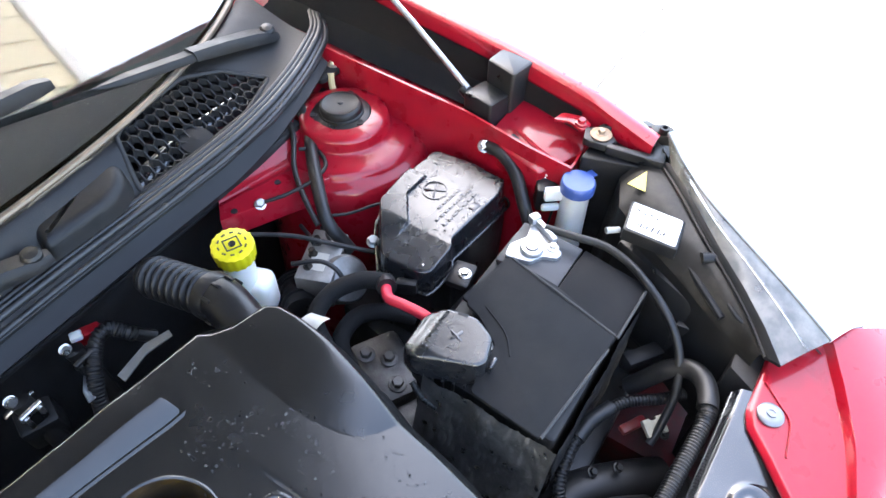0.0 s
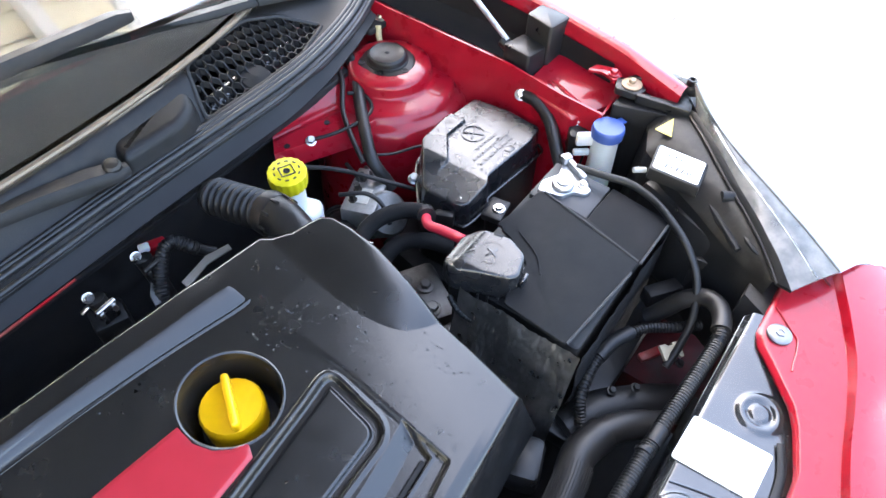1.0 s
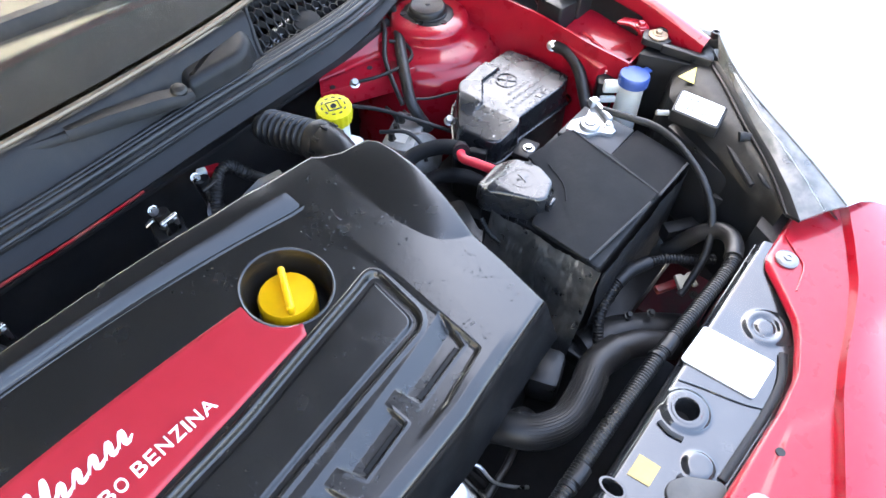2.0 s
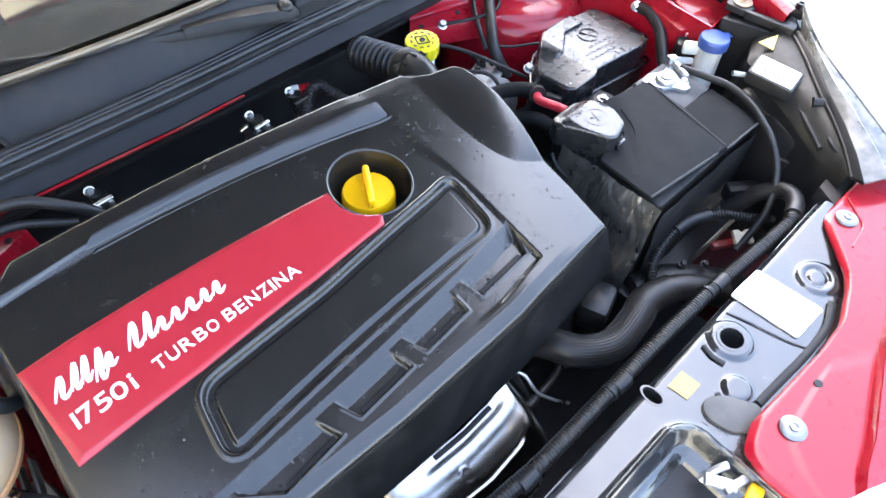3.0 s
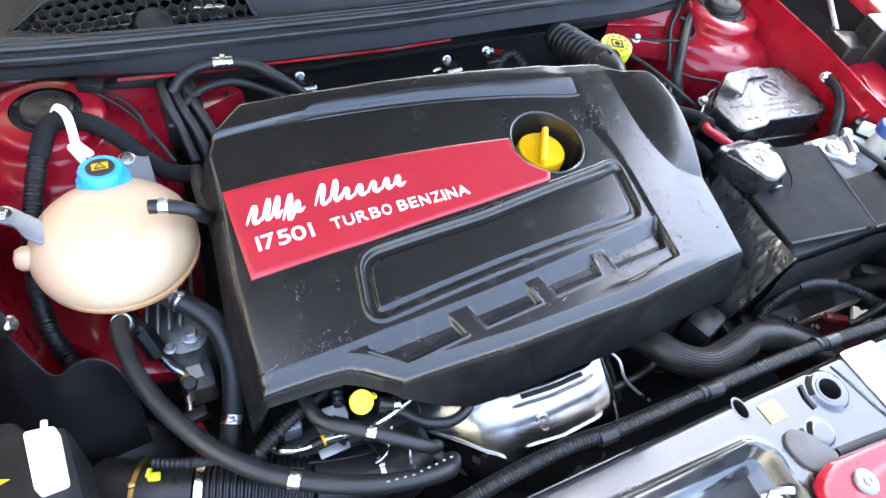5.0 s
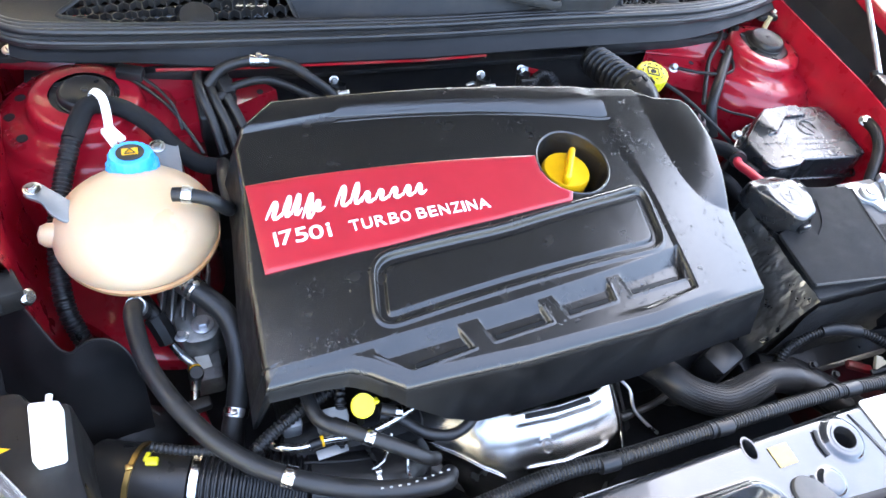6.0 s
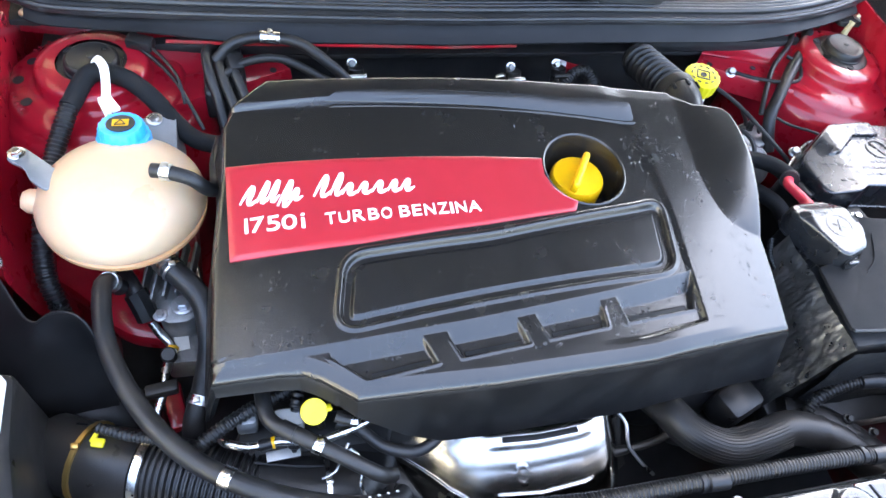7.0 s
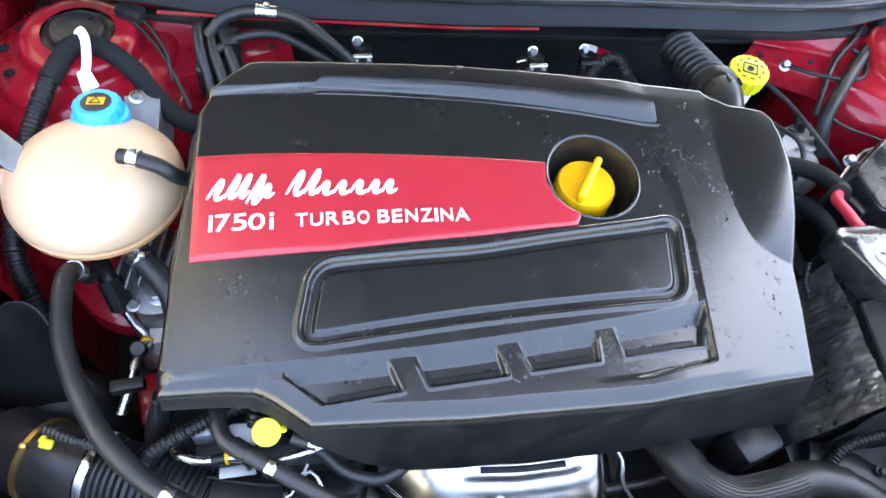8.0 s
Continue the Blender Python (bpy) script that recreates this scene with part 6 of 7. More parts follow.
pipe_b = thing("bulkhead_hose", (0.09, 0.21, 0.74), "ribbed black hose curving down at the bulkhead", "hose")
part("run", tube([(0.135, 0.216, 0.768), (0.129, 0.222, 0.776), (0.117, 0.236, 0.785), (0.095, 0.231, 0.781), (0.066, 0.207, 0.755), (0.045, 0.19, 0.70)], 0.0082, 14, 0.0012, 0.0042), rubber, pipe_b)
part("stub", tube([(0.150, 0.205, 0.755), (0.138, 0.214, 0.766), (0.128, 0.222, 0.777)], 0.0078, 12), plastic, pipe_b)
brk_b = thing("pipe_bracket", (0.11, 0.175, 0.76), "grey pressed steel pipe bracket behind the cover", "bracket")
part("plate", plate([(0.150, 0.160, 0.794), (0.153, 0.170, 0.792), (0.126, 0.182, 0.787), (0.086, 0.186, 0.772), (0.086, 0.175, 0.770), (0.118, 0.170, 0.788)], 0.002), bracket_grey, brk_b)
part("plate", plate([(0.070, 0.230, 0.762), (0.053, 0.210, 0.762), (0.048, 0.196, 0.758), (0.060, 0.200, 0.750)], 0.002), bracket_grey, brk_b)
plug_b = thing("bulkhead_plug", (0.10, 0.268, 0.75), "small red and white wiring plug at the bulkhead", "connector")
part("shell", block((0.104, 0.266, 0.764), (0.034, 0.016, 0.018), 0.003, (0, 0, -25)), red_dusty, plug_b)
part("insert", block((0.094, 0.268, 0.772), (0.014, 0.012, 0.008), 0.002, (0, 0, -25)), white_plastic, plug_b)
box_b = thing("control_valve", (0.01, 0.235, 0.70), "black control valve box with a bright steel clip", "valve")
part("box", block((0.008, 0.236, 0.735), (0.042, 0.036, 0.05), 0.006, (10, 0, -20)), plastic_worn, box_b)
part("spring_clip", tube([(-0.012, 0.252, 0.764), (-0.004, 0.249, 0.770), (0.004, 0.253, 0.764), (0.012, 0.250, 0.770), (0.022, 0.254, 0.766)], 0.0036, 8, flat=0.6), steel, box_b)


# ---- front cross member and bumper ----
HOLES = [(0.163, -0.417, 0.0128, 0.0122), (0.0485, -0.3975, 0.0066, 0.0108)]
TRAY = rounded([(-0.24, -0.424), (0.040, -0.424), (0.062, -0.444), (0.052, -0.50), (0.05, -0.56), (-0.24, -0.56)], 0.012)


def member_z(x, y):
    z = 0.815 + 0.012 * ease((x - 0.30) / 0.1)
    z = z - 0.012 * ease((-0.06 - x) / 0.2)
    z = z + 0.004 * ease((0.026 - np.hypot(x - 0.163, y + 0.417)) / 0.006)
    r = np.hypot(x - 0.308, y + 0.441)
    z = z + 0.003 * ease((0.025 - r) / 0.006) - 0.002 * np.exp(-(((r - 0.012) / 0.0025) ** 2))
    z = z - 0.002 * ease((-(x - 0.196) * 40)) * ease((x - 0.19) * 40)
    z = z + 0.003 * ease((0.017 - np.hypot(x - 0.118, y + 0.452)) / 0.006)
    ed = -0.386 - y
    return z - 0.010 * (1 - ease(ed / 0.010)) ** 2


def member_top():
    g = coons([(-0.62, -0.520), (0.10, -0.515), (0.30, -0.500), (0.43, -0.440)], [(0.43, -0.440), (0.415, -0.386)], [(-0.62, -0.392), (-0.2, -0.388), (0.30, -0.386), (0.415, -0.386)], [(-0.62, -0.520), (-0.62, -0.392)], 520, 70)
    x, y = g[..., 0], g[..., 1]
    z = member_z(x, y)
    h, w = x.shape
    gone = inside(x, y, TRAY) < 0
    for cx, cy, rx, ry in HOLES:
        gone |= ((x - cx) / rx) ** 2 + ((y - cy) / ry) ** 2 < 1.2
    v = np.stack([x, y, z], -1).reshape(-1, 3).tolist()
    f = [(j * w + i, j * w + i + 1, (j + 1) * w + i + 1, (j + 1) * w + i) for j in range(h - 1) for i in range(w - 1) if not (gone[j, i] or gone[j, i + 1] or gone[j + 1, i] or gone[j + 1, i + 1])]
    back = [(h - 1) * w + i for i in range(w)]
    side = [j * w + w - 1 for j in range(h)]
    for line in (back, side):
        n = len(v)
        v += [(v[k][0], v[k][1] + 0.004, v[k][2] - 0.06) for k in line]
        f += [(line[a], line[a + 1], n + a + 1, n + a) for a in range(len(line) - 1)]
    return v, f


part("member_core", block((-0.10, -0.45, 0.765), (1.0, 0.11, 0.05), 0.004), void_black, body)
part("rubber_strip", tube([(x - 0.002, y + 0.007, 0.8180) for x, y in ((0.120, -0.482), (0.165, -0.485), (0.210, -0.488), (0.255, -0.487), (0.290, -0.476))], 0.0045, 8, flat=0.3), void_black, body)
member = part("cross_member", member_top(), gloss_black, body, "glossy black front cross member")
for cx, cy, rx, ry in HOLES:
    v, f = [], []
    for s, dz in ((1.30, 0.0002), (1.26, 0.0006), (1.03, 0.0006), (0.98, -0.0010), (0.95, -0.008), (0.92, -0.03)):
        v += [(cx + rx * s * math.cos(a), cy + ry * s * math.sin(a), float(member_z(cx, cy)) + dz) for a in np.linspace(0, 2 * math.pi, 41)[:-1]]
    for k in range(5):
        f += [(k * 40 + a, k * 40 + (a + 1) % 40, k * 40 + 40 + (a + 1) % 40, k * 40 + 40 + a) for a in range(40)]
    part("hole_rim", (v, f), gloss_black, member)
for cx, cy, rr in ((0.163, -0.417, 0.0325), (0.118, -0.452, 0.0235)):
    part("crescent_slot", tube([(cx + rr * math.cos(radians(a)), cy + rr * math.sin(radians(a)), 0.8172) for a in (150, 175, 200)], 0.0028, 10, flat=0.35), void_black, member)
part("label", prism(rounded([(0.213, -0.386), (0.217, -0.465), (0.272, -0.467), (0.267, -0.388)], 0.004, 3), 0.8155, 0.8180, 0.0003), paper, body, "blank white paper label")
part("sticker", plate([(0.068, -0.402, 0.8157), (0.070, -0.424, 0.8157), (0.094, -0.424, 0.8157), (0.093, -0.402, 0.8157)], 0.0005), material("cream_sticker", (0.42, 0.30, 0.10), 0.5, vary=0.15, scale=60, bump=0.05), body, "cream inspection sticker")
part("pressed_line", tube([(0.190, -0.395, 0.816), (0.197, -0.42, 0.8165), (0.206, -0.458, 0.8165), (0.216, -0.482, 0.816)], 0.0009, 8), gloss_black, member)
part("rubber_pad", prism(rounded([(0.066, -0.448), (0.074, -0.437), (0.086, -0.436), (0.100, -0.446), (0.118, -0.478), (0.095, -0.492), (0.070, -0.474)], 0.009, 5), 0.806, 0.8195, 0.002), rubber_grey, body)

latch_tray = thing("latch_tray", (-0.05, -0.47, 0.75), "glossy black plastic tray round the bonnet latch", "tray")


BOWL = rounded([(-0.26, -0.427), (0.036, -0.427), (0.054, -0.446), (0.046, -0.60), (-0.26, -0.60)], 0.022, 6)


def tray_surface(u, v):
    x, y = -0.24 + 0.300 * u, -0.420 - 0.14 * v
    d = float(-inside(np.array(x), np.array(y), BOWL))
    z = 0.8165 + 0.0040 * math.exp(-(((d - 0.003) / 0.0035) ** 2)) - 0.016 * ease((d - 0.004) / 0.012) - 0.040 * ease((d - 0.012) / 0.050)
    return (x, y, z)


part("tray", sheet(tray_surface, 150, 80, 0.002), gloss_black, latch_tray)
part("latch_hook", join(tube([(0.020, -0.478, 0.80), (0.030, -0.482, 0.815), (0.040, -0.487, 0.818)], 0.004, 8), block((0.024, -0.492, 0.812), (0.012, 0.030, 0.006), 0.002, (0, 0, 30)), block((0.034, -0.503, 0.812), (0.030, 0.008, 0.008), 0.002, (0, 0, -15))), zinc, latch_tray, "bare steel latch parts")
part("latch_lever", block((0.030, -0.520, 0.815), (0.030, 0.014, 0.008), 0.003, (0, 0, 10)), yellow, latch_tray, "yellow latch lever")

RED_IN = [(0.045, -0.560), (0.046, -0.515), (0.056, -0.489), (0.085, -0.480), (0.120, -0.482), (0.210, -0.488), (0.255, -0.487), (0.300, -0.472), (0.322, -0.461), (0.355, -0.430), (0.376, -0.409), (0.392, -0.403), (0.441, -0.403), (0.478, -0.403)]
RED_RIDGE = [(0.09, -0.58), (0.11, -0.572), (0.14, -0.565), (0.19, -0.548), (0.25, -0.528), (0.30, -0.516), (0.345, -0.508), (0.385, -0.499), (0.41, -0.492), (0.44, -0.480), (0.465, -0.470), (0.482, -0.462), (0.505, -0.452), (0.520, -0.444)]


def bumper(u, v):
    a, b = resample(RED_IN, 61), resample(RED_RIDGE, 61)
    k = u * 60
    i = min(int(k), 59)
    t = k - i
    p, q = a[i] * (1 - t) + a[i + 1] * t, b[i] * (1 - t) + b[i + 1] * t
    d = (q - p) / max(1e-6, np.linalg.norm(q - p))
    if v < 0.5:
        s = v / 0.5
        xy = p + (q - p) * s
        z = 0.834 - 0.004 * (1 - ease(s / 0.06)) + 0.004 * ease((s - 0.35) / 0.05) * ease((0.35 - u) / 0.05 + 0.5) * 0.4
    elif v < 0.56:
        s = (v - 0.5) / 0.06
        xy = q + d * 0.006 * s
        z = 0.834 + 0.010 * ease(s)
    else:
        s = (v - 0.56) / 0.44
        xy = q + d * (0.006 + 0.24 * s)
        z = 0.844 - 0.02 * s - 0.10 * s * s
    return (float(xy[0]), float(xy[1]), float(z))


part("bumper_top", sheet(bumper, 60, 50, 0.003), red_paint, body, "glossy red bumper top flange")
for x, y in ((0.398, -0.424), (0.106, -0.510)):
    part("bolt", join(lathe([(0.0132, 0.0), (0.0132, 0.002), (0.0112, 0.0035), (0.0080, 0.0042), (0.0, 0.0042)], (x, y, 0.8345), (0, 0, 1), 32), lathe([(0.0052, 0.0042), (0.0052, 0.0058), (0.0034, 0.0058), (0.0034, 0.0048), (0.0, 0.0048)], (x, y, 0.8345), (0, 0, 1), 6)), bolt_grey, body, "large zinc-plated bumper bolt")
part("pressed_groove", tube([(0.432, -0.410, 0.8345), (0.412, -0.432, 0.8350), (0.404, -0.441, 0.8352), (0.392, -0.445, 0.8352), (0.362, -0.449, 0.8345)], 0.0012, 8), red_paint, body)
part("pin_hole", lathe([(0.0045, 0), (0.0045, 0.0012), (0.0, 0.0012)], (0.168, -0.5045, 0.8345), (0, 0, 1), 14), void_black, body)

# ---- headlamp beside the battery ----
lamp = thing("headlamp", (0.56, -0.29, 0.70), "clear headlamp with a dark housing, ribbed back and white label box", "headlamp", "headlamps")
RIDGE = [(0.660, -0.199, 0.903), (0.622, -0.240, 0.893), (0.590, -0.283, 0.887), (0.556, -0.341, 0.880), (0.528, -0.396, 0.870), (0.500, -0.449, 0.858)]
INNER = [(0.644, -0.201, 0.872), (0.600, -0.246, 0.872), (0.548, -0.297, 0.868), (0.515, -0.334, 0.864), (0.480, -0.370, 0.858), (0.449, -0.398, 0.850)]
MID = [(x - 0.006, y - 0.016, z + 0.006) for x, y, z in INNER]


def along(a, b, rise=0.0):
    """A strip between two lines in space, bowed upwards by rise."""
    p, q = resample(a, 41), resample(b, 41)

    def fn(u, v):
        k = min(40, round(u * 40))
        w = (1 - v) * p[k] + v * q[k]
        return (w[0], w[1], w[2] + rise * math.sin(v * math.pi))

    return fn


BODY_IN = [(0.612, -0.168, 0.850), (0.566, -0.188, 0.846), (0.536, -0.232, 0.842), (0.512, -0.280, 0.838), (0.478, -0.340, 0.830), (0.452, -0.392, 0.825)]
RIM_IN = [(x + 0.004, y + 0.004, z - 0.002) for x, y, z in INNER]
LOW_IN = [(x - 0.02, y + 0.004, z - 0.13) for x, y, z in BODY_IN]
FACE = [(x + 0.075, y - 0.035, z - 0.034) for x, y, z in RIDGE]
LOW_OUT = [(x + 0.105, y - 0.060, z - 0.19) for x, y, z in RIDGE]
part("lamp_body", sheet(along(BODY_IN, RIM_IN, 0.006), 40, 10, 0.002), lamp_grey, lamp, "smooth grey-brown lamp body")
part("body_side", sheet(along(LOW_IN, BODY_IN), 40, 8), plastic_worn, lamp)
part("top_rim", sheet(along(INNER, MID, 0.001), 40, 4, 0.004), plastic_worn, lamp)
part("rim_bead", tube(INNER, 0.0018, 8), plastic, lamp)
part("lens_strip", sheet(along(MID, RIDGE, 0.003), 40, 6, 0.003), lens_haze, lamp, "hazed clear edge of the lens")
part("strip_bead", tube([(0.5 * (a[0] + b[0]), 0.5 * (a[1] + b[1]), 0.5 * (a[2] + b[2]) + 0.004) for a, b in zip(MID, RIDGE)], 0.0012, 6), lens_clear, lamp)
part("lens_seal", tube(RIDGE, 0.0016, 8), lens_haze, lamp, "hazy grey lens edge")
part("lens", sheet(along(RIDGE, FACE, 0.010), 40, 10, 0.003), lens_skylit, lamp, "clear plastic lens with pale blue sky light put into its colour", sharp=80)
part("lens_front", sheet(along(FACE, LOW_OUT, 0.0), 40, 8, 0.003), lens_skylit, lamp, sharp=80)
part("reflector", sheet(along([(x - 0.004, y, z - 0.02) for x, y, z in RIDGE], [(x + 0.03, y - 0.02, z - 0.12) for x, y, z in RIDGE]), 40, 8), zinc, lamp)
for k, (dx, dz) in enumerate(((0.0, 0.0), (0.022, 0.026))):
    part("housing_ledge", prism(rounded([(0.478 + dx, -0.306), (0.508 + dx, -0.312), (0.520 + dx, -0.352), (0.516 + dx, -0.398), (0.488 + dx, -0.402), (0.486 + dx, -0.350)], 0.004, 2), 0.72 + dz, 0.797 + dz, 0.002), plastic, lamp)
part("bulb_cover", prism(rounded([(0.590, -0.250), (0.598, -0.284), (0.548, -0.306), (0.508, -0.292), (0.512, -0.270), (0.560, -0.262)], 0.004, 2), 0.74, 0.806, 0.003), plastic, lamp)
part("adjuster_knob", tube([(0.528, -0.300, 0.862), (0.537, -0.314, 0.862), (0.544, -0.328, 0.861)], 0.0070, 14), plastic_worn, lamp)
part("back_shell", block((0.530, -0.270, 0.765), (0.06, 0.13, 0.12), 0.012, (0, 8, -22)), plastic, lamp)
LAB = [(0.562, -0.204), (0.565, -0.264), (0.522, -0.270), (0.519, -0.212)]
box = part("label_box", prism(rounded([(0.566, -0.200), (0.569, -0.267), (0.519, -0.274), (0.515, -0.209)], 0.004, 2), 0.850, 0.8672, 0.003), plastic, lamp, "black control box with a white label")
part("label", prism(rounded(LAB, 0.003, 2), 0.866, 0.8682, 0.0004, 0.0, 1), paper, box, "white label with grey print bars")
for k in range(11):
    part("code_bar", block((0.5305 + 0.0002 * k, -0.222 - 0.0034 * k, 0.8684), (0.008 if k % 3 else 0.005, 0.0012 + 0.0007 * (k % 2), 0.0008), 0, (0, 0, -4)), print_black, box)
for k in range(4):
    part("print_bar", block((0.552 - 0.002 * (k % 2), -0.214 - 0.008 * k, 0.8684), (0.0022, 0.004, 0.0008), 0, (0, 0, -4)), print_black, box)
part("box_plug", tube([(0.526, -0.204, 0.852), (0.520, -0.198, 0.853), (0.514, -0.192, 0.854)], 0.0038, 10), grey_plastic, lamp)
part("warning_triangle", plate([(0.590, -0.184, 0.8645), (0.588, -0.208, 0.8650), (0.617, -0.197, 0.8710)], 0.0010), material("faded_yellow", (0.70, 0.58, 0.12), 0.5, vary=0.12, bump=0.03), lamp, "faded yellow warning triangle")
part("adjuster", tube([(0.522, -0.292, 0.848), (0.500, -0.318, 0.846), (0.478, -0.346, 0.842)], 0.0042, 8), plastic_worn, lamp)
part("loop_tab", tube([(0.498, -0.342, 0.850), (0.486, -0.352, 0.852), (0.478, -0.366, 0.850), (0.488, -0.368, 0.850), (0.498, -0.352, 0.851)], 0.0028, 8), plastic_worn, lamp)
brk = thing("lamp_carrier", (0.64, -0.14, 0.86), "black pressed lamp carrier with bolts and a washer", "bracket")
part("arm", join(prism(rounded([(0.618, -0.108), (0.642, -0.100), (0.656, -0.120), (0.640, -0.146), (0.622, -0.140)], 0.006), 0.870, 0.880, 0.002), prism(rounded([(0.620, -0.138), (0.630, -0.138), (0.640, -0.190), (0.668, -0.186), (0.660, -0.204), (0.632, -0.212)], 0.004), 0.868, 0.880, 0.002), prism(rounded([(0.646, -0.114), (0.656, -0.118), (0.696, -0.164), (0.690, -0.180), (0.676, -0.176)], 0.003), 0.874, 0.884, 0.002)), plastic, brk)
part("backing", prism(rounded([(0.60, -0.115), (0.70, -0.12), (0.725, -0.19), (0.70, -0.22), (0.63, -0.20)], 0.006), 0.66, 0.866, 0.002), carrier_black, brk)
part("web", prism([(0.632, -0.142), (0.652, -0.130), (0.678, -0.172), (0.642, -0.186)], 0.860, 0.868, 0.001), plastic, brk)
part("washer", lathe([(0.0140, 0), (0.0140, 0.0015), (0.011, 0.003), (0.0, 0.003)], (0.637, -0.124, 0.881), (0, 0, 1), 28), rust, brk, "rust-tinted washer")
part("bolt", hexbolt((0.637, -0.124, 0.8835), r=0.005, washer=0.008), rust, brk)
for p in ((0.655, -0.183, 0.882), (0.680, -0.190, 0.886)):
    part("stud", lathe([(0.0065, 0), (0.0065, 0.008), (0.0035, 0.008), (0.0035, 0.002), (0.0, 0.002)], p, (0, 0, 1), 16), plastic, brk)
part("end_cap", prism(rounded([(0.668, -0.178), (0.690, -0.170), (0.696, -0.192), (0.676, -0.204)], 0.006), 0.872, 0.886, 0.003), lamp_grey, brk)
part("red_tab", prism(rounded([(0.632, -0.058), (0.652, -0.062), (0.660, -0.088), (0.650, -0.106), (0.632, -0.100), (0.640, -0.078)], 0.005), 0.8755, 0.8795, 0.001), red_paint, body)
part("bolt", hexbolt((0.645, -0.093, 0.8805), r=0.0055, washer=0.009), red_paint, body)
part("front_shelf", prism(rounded([(0.570, -0.075), (0.590, 0.0), (0.62, 0.02), (0.70, 0.01), (0.69, -0.10), (0.640, -0.110)], 0.006), 0.80, lambda x, y: 0.838 + 0.02 * ease((x - 0.6) / 0.1), 0.003), red_paint, body, "red painted shelf panel")
part("shelf_edge", tube([(0.584, -0.112, 0.848), (0.590, -0.085, 0.851), (0.598, -0.055, 0.853), (0.612, -0.02, 0.855)], 0.003, 8), red_paint, body)
part("shelf_hole", lathe([(0.007, 0), (0.007, 0.0012), (0, 0.0012)], (0.612, -0.016, 0.841), (0, 0, 1), 16), void_black, body)
part("inner_gusset", plate([(0.583, -0.112, 0.852), (0.640, -0.108, 0.852), (0.645, -0.104, 0.815), (0.575, -0.108, 0.815)], 0.003), red_paint, body)
# black sheet added to stand for the shadow below the red gusset
part("shade_panel", plate([(0.575, -0.106, 0.815), (0.66, -0.102, 0.815), (0.66, -0.08, 0.55), (0.56, -0.085, 0.55)], 0.003), void_black, body)

relay = thing("wing_cover_box", (0.65, 0.04, 0.83), "stepped black plastic cover box on the wing channel", "cover box")
part("lower_step", prism(rounded([(0.612, 0.024), (0.618, 0.072), (0.660, 0.062), (0.652, 0.016)], 0.006), 0.828, 0.876, 0.004), plastic, relay)
part("upper_step", prism(rounded([(0.646, 0.012), (0.658, 0.060), (0.700, 0.056), (0.690, 0.004)], 0.006), 0.828, 0.910, 0.004), plastic, relay)
stay = thing("bonnet_stay", (0.64, 0.08, 0.86), "thin grey bonnet gas strut rising from the wing", "gas strut")
part("rod", tube([(0.634, 0.074, 0.872), (0.650, 0.17, 0.925), (0.665, 0.262, 0.972)], 0.0042, 10), zinc, stay)
part("ball_end", lathe([(0.009, -0.004), (0.009, 0.010), (0.0, 0.013)], (0.634, 0.074, 0.864), (0.1, 0.8, 0.5), 14), plastic, stay)

washer = thing("washer_filler", (0.575, -0.128, 0.70), "white washer filler neck with a dark blue cap", "washer filler")
part("neck", lathe([(0.020, -0.15), (0.0185, -0.06), (0.0178, -0.012), (0.019, -0.010)], (0.575, -0.128, 0.850), (0.04, 0.02, 1), 32), white_plastic, washer)
wc = part("cap", lathe([(0.0222, -0.014), (0.0225, -0.004), (0.0220, 0.0), (0.0205, 0.0018), (0.0, 0.0022)], (0.575, -0.128, 0.850), (0.04, 0.02, 1), 48, 30, 0.0004), deep_blue, washer, "dark blue push-on cap")
part("tab", block((0.597, -0.134, 0.847), (0.016, 0.012, 0.003), 0.001, (0, 0, -20)), deep_blue, wc)
part("lug", block((0.560, -0.106, 0.828), (0.028, 0.010, 0.020), 0.003, (0, 0, 130)), white_plastic, washer)
part("lug", block((0.556, -0.104, 0.806), (0.024, 0.008, 0.010), 0.003, (0, 0, 130)), white_plastic, washer)
ear = thing("filler_bracket", (0.59, -0.08, 0.80), "black bracket bolted beside the washer filler", "bracket")
part("plate", prism(rounded([(0.580, -0.068), (0.602, -0.060), (0.614, -0.078), (0.604, -0.098), (0.570, -0.104), (0.552, -0.085)], 0.008), 0.79, 0.826, 0.003), plastic, ear)
part("bolt", hexbolt((0.588, -0.080, 0.827), (-0.3, -0.3, 1), 0.0065, 0.008, 0.006), steel, ear)

# ---- between bulkhead and battery ----
brake = thing("brake_reservoir", (0.268, 0.172, 0.70), "white brake fluid reservoir with a lemon yellow cap", "brake reservoir")
BC = Vector((0.270, 0.178, 0.824))
part("tank", join(lathe([(0.020, -0.03), (0.019, 0.045)], (0.268, 0.176, 0.770), (0.02, 0, 1), 28), block((0.278, 0.166, 0.730), (0.040, 0.044, 0.066), 0.012, (0, 0, 20), 3)), white_plastic, brake)
bc = part("cap", lathe([(0.0255, -0.022), (0.0265, -0.006), (0.0260, -0.001), (0.0235, 0.0), (0.0, 0.0005)], BC, (-0.05, -0.08, 1), 72, 18, 0.0012), lemon, brake, "lemon yellow ribbed cap with printed symbols")
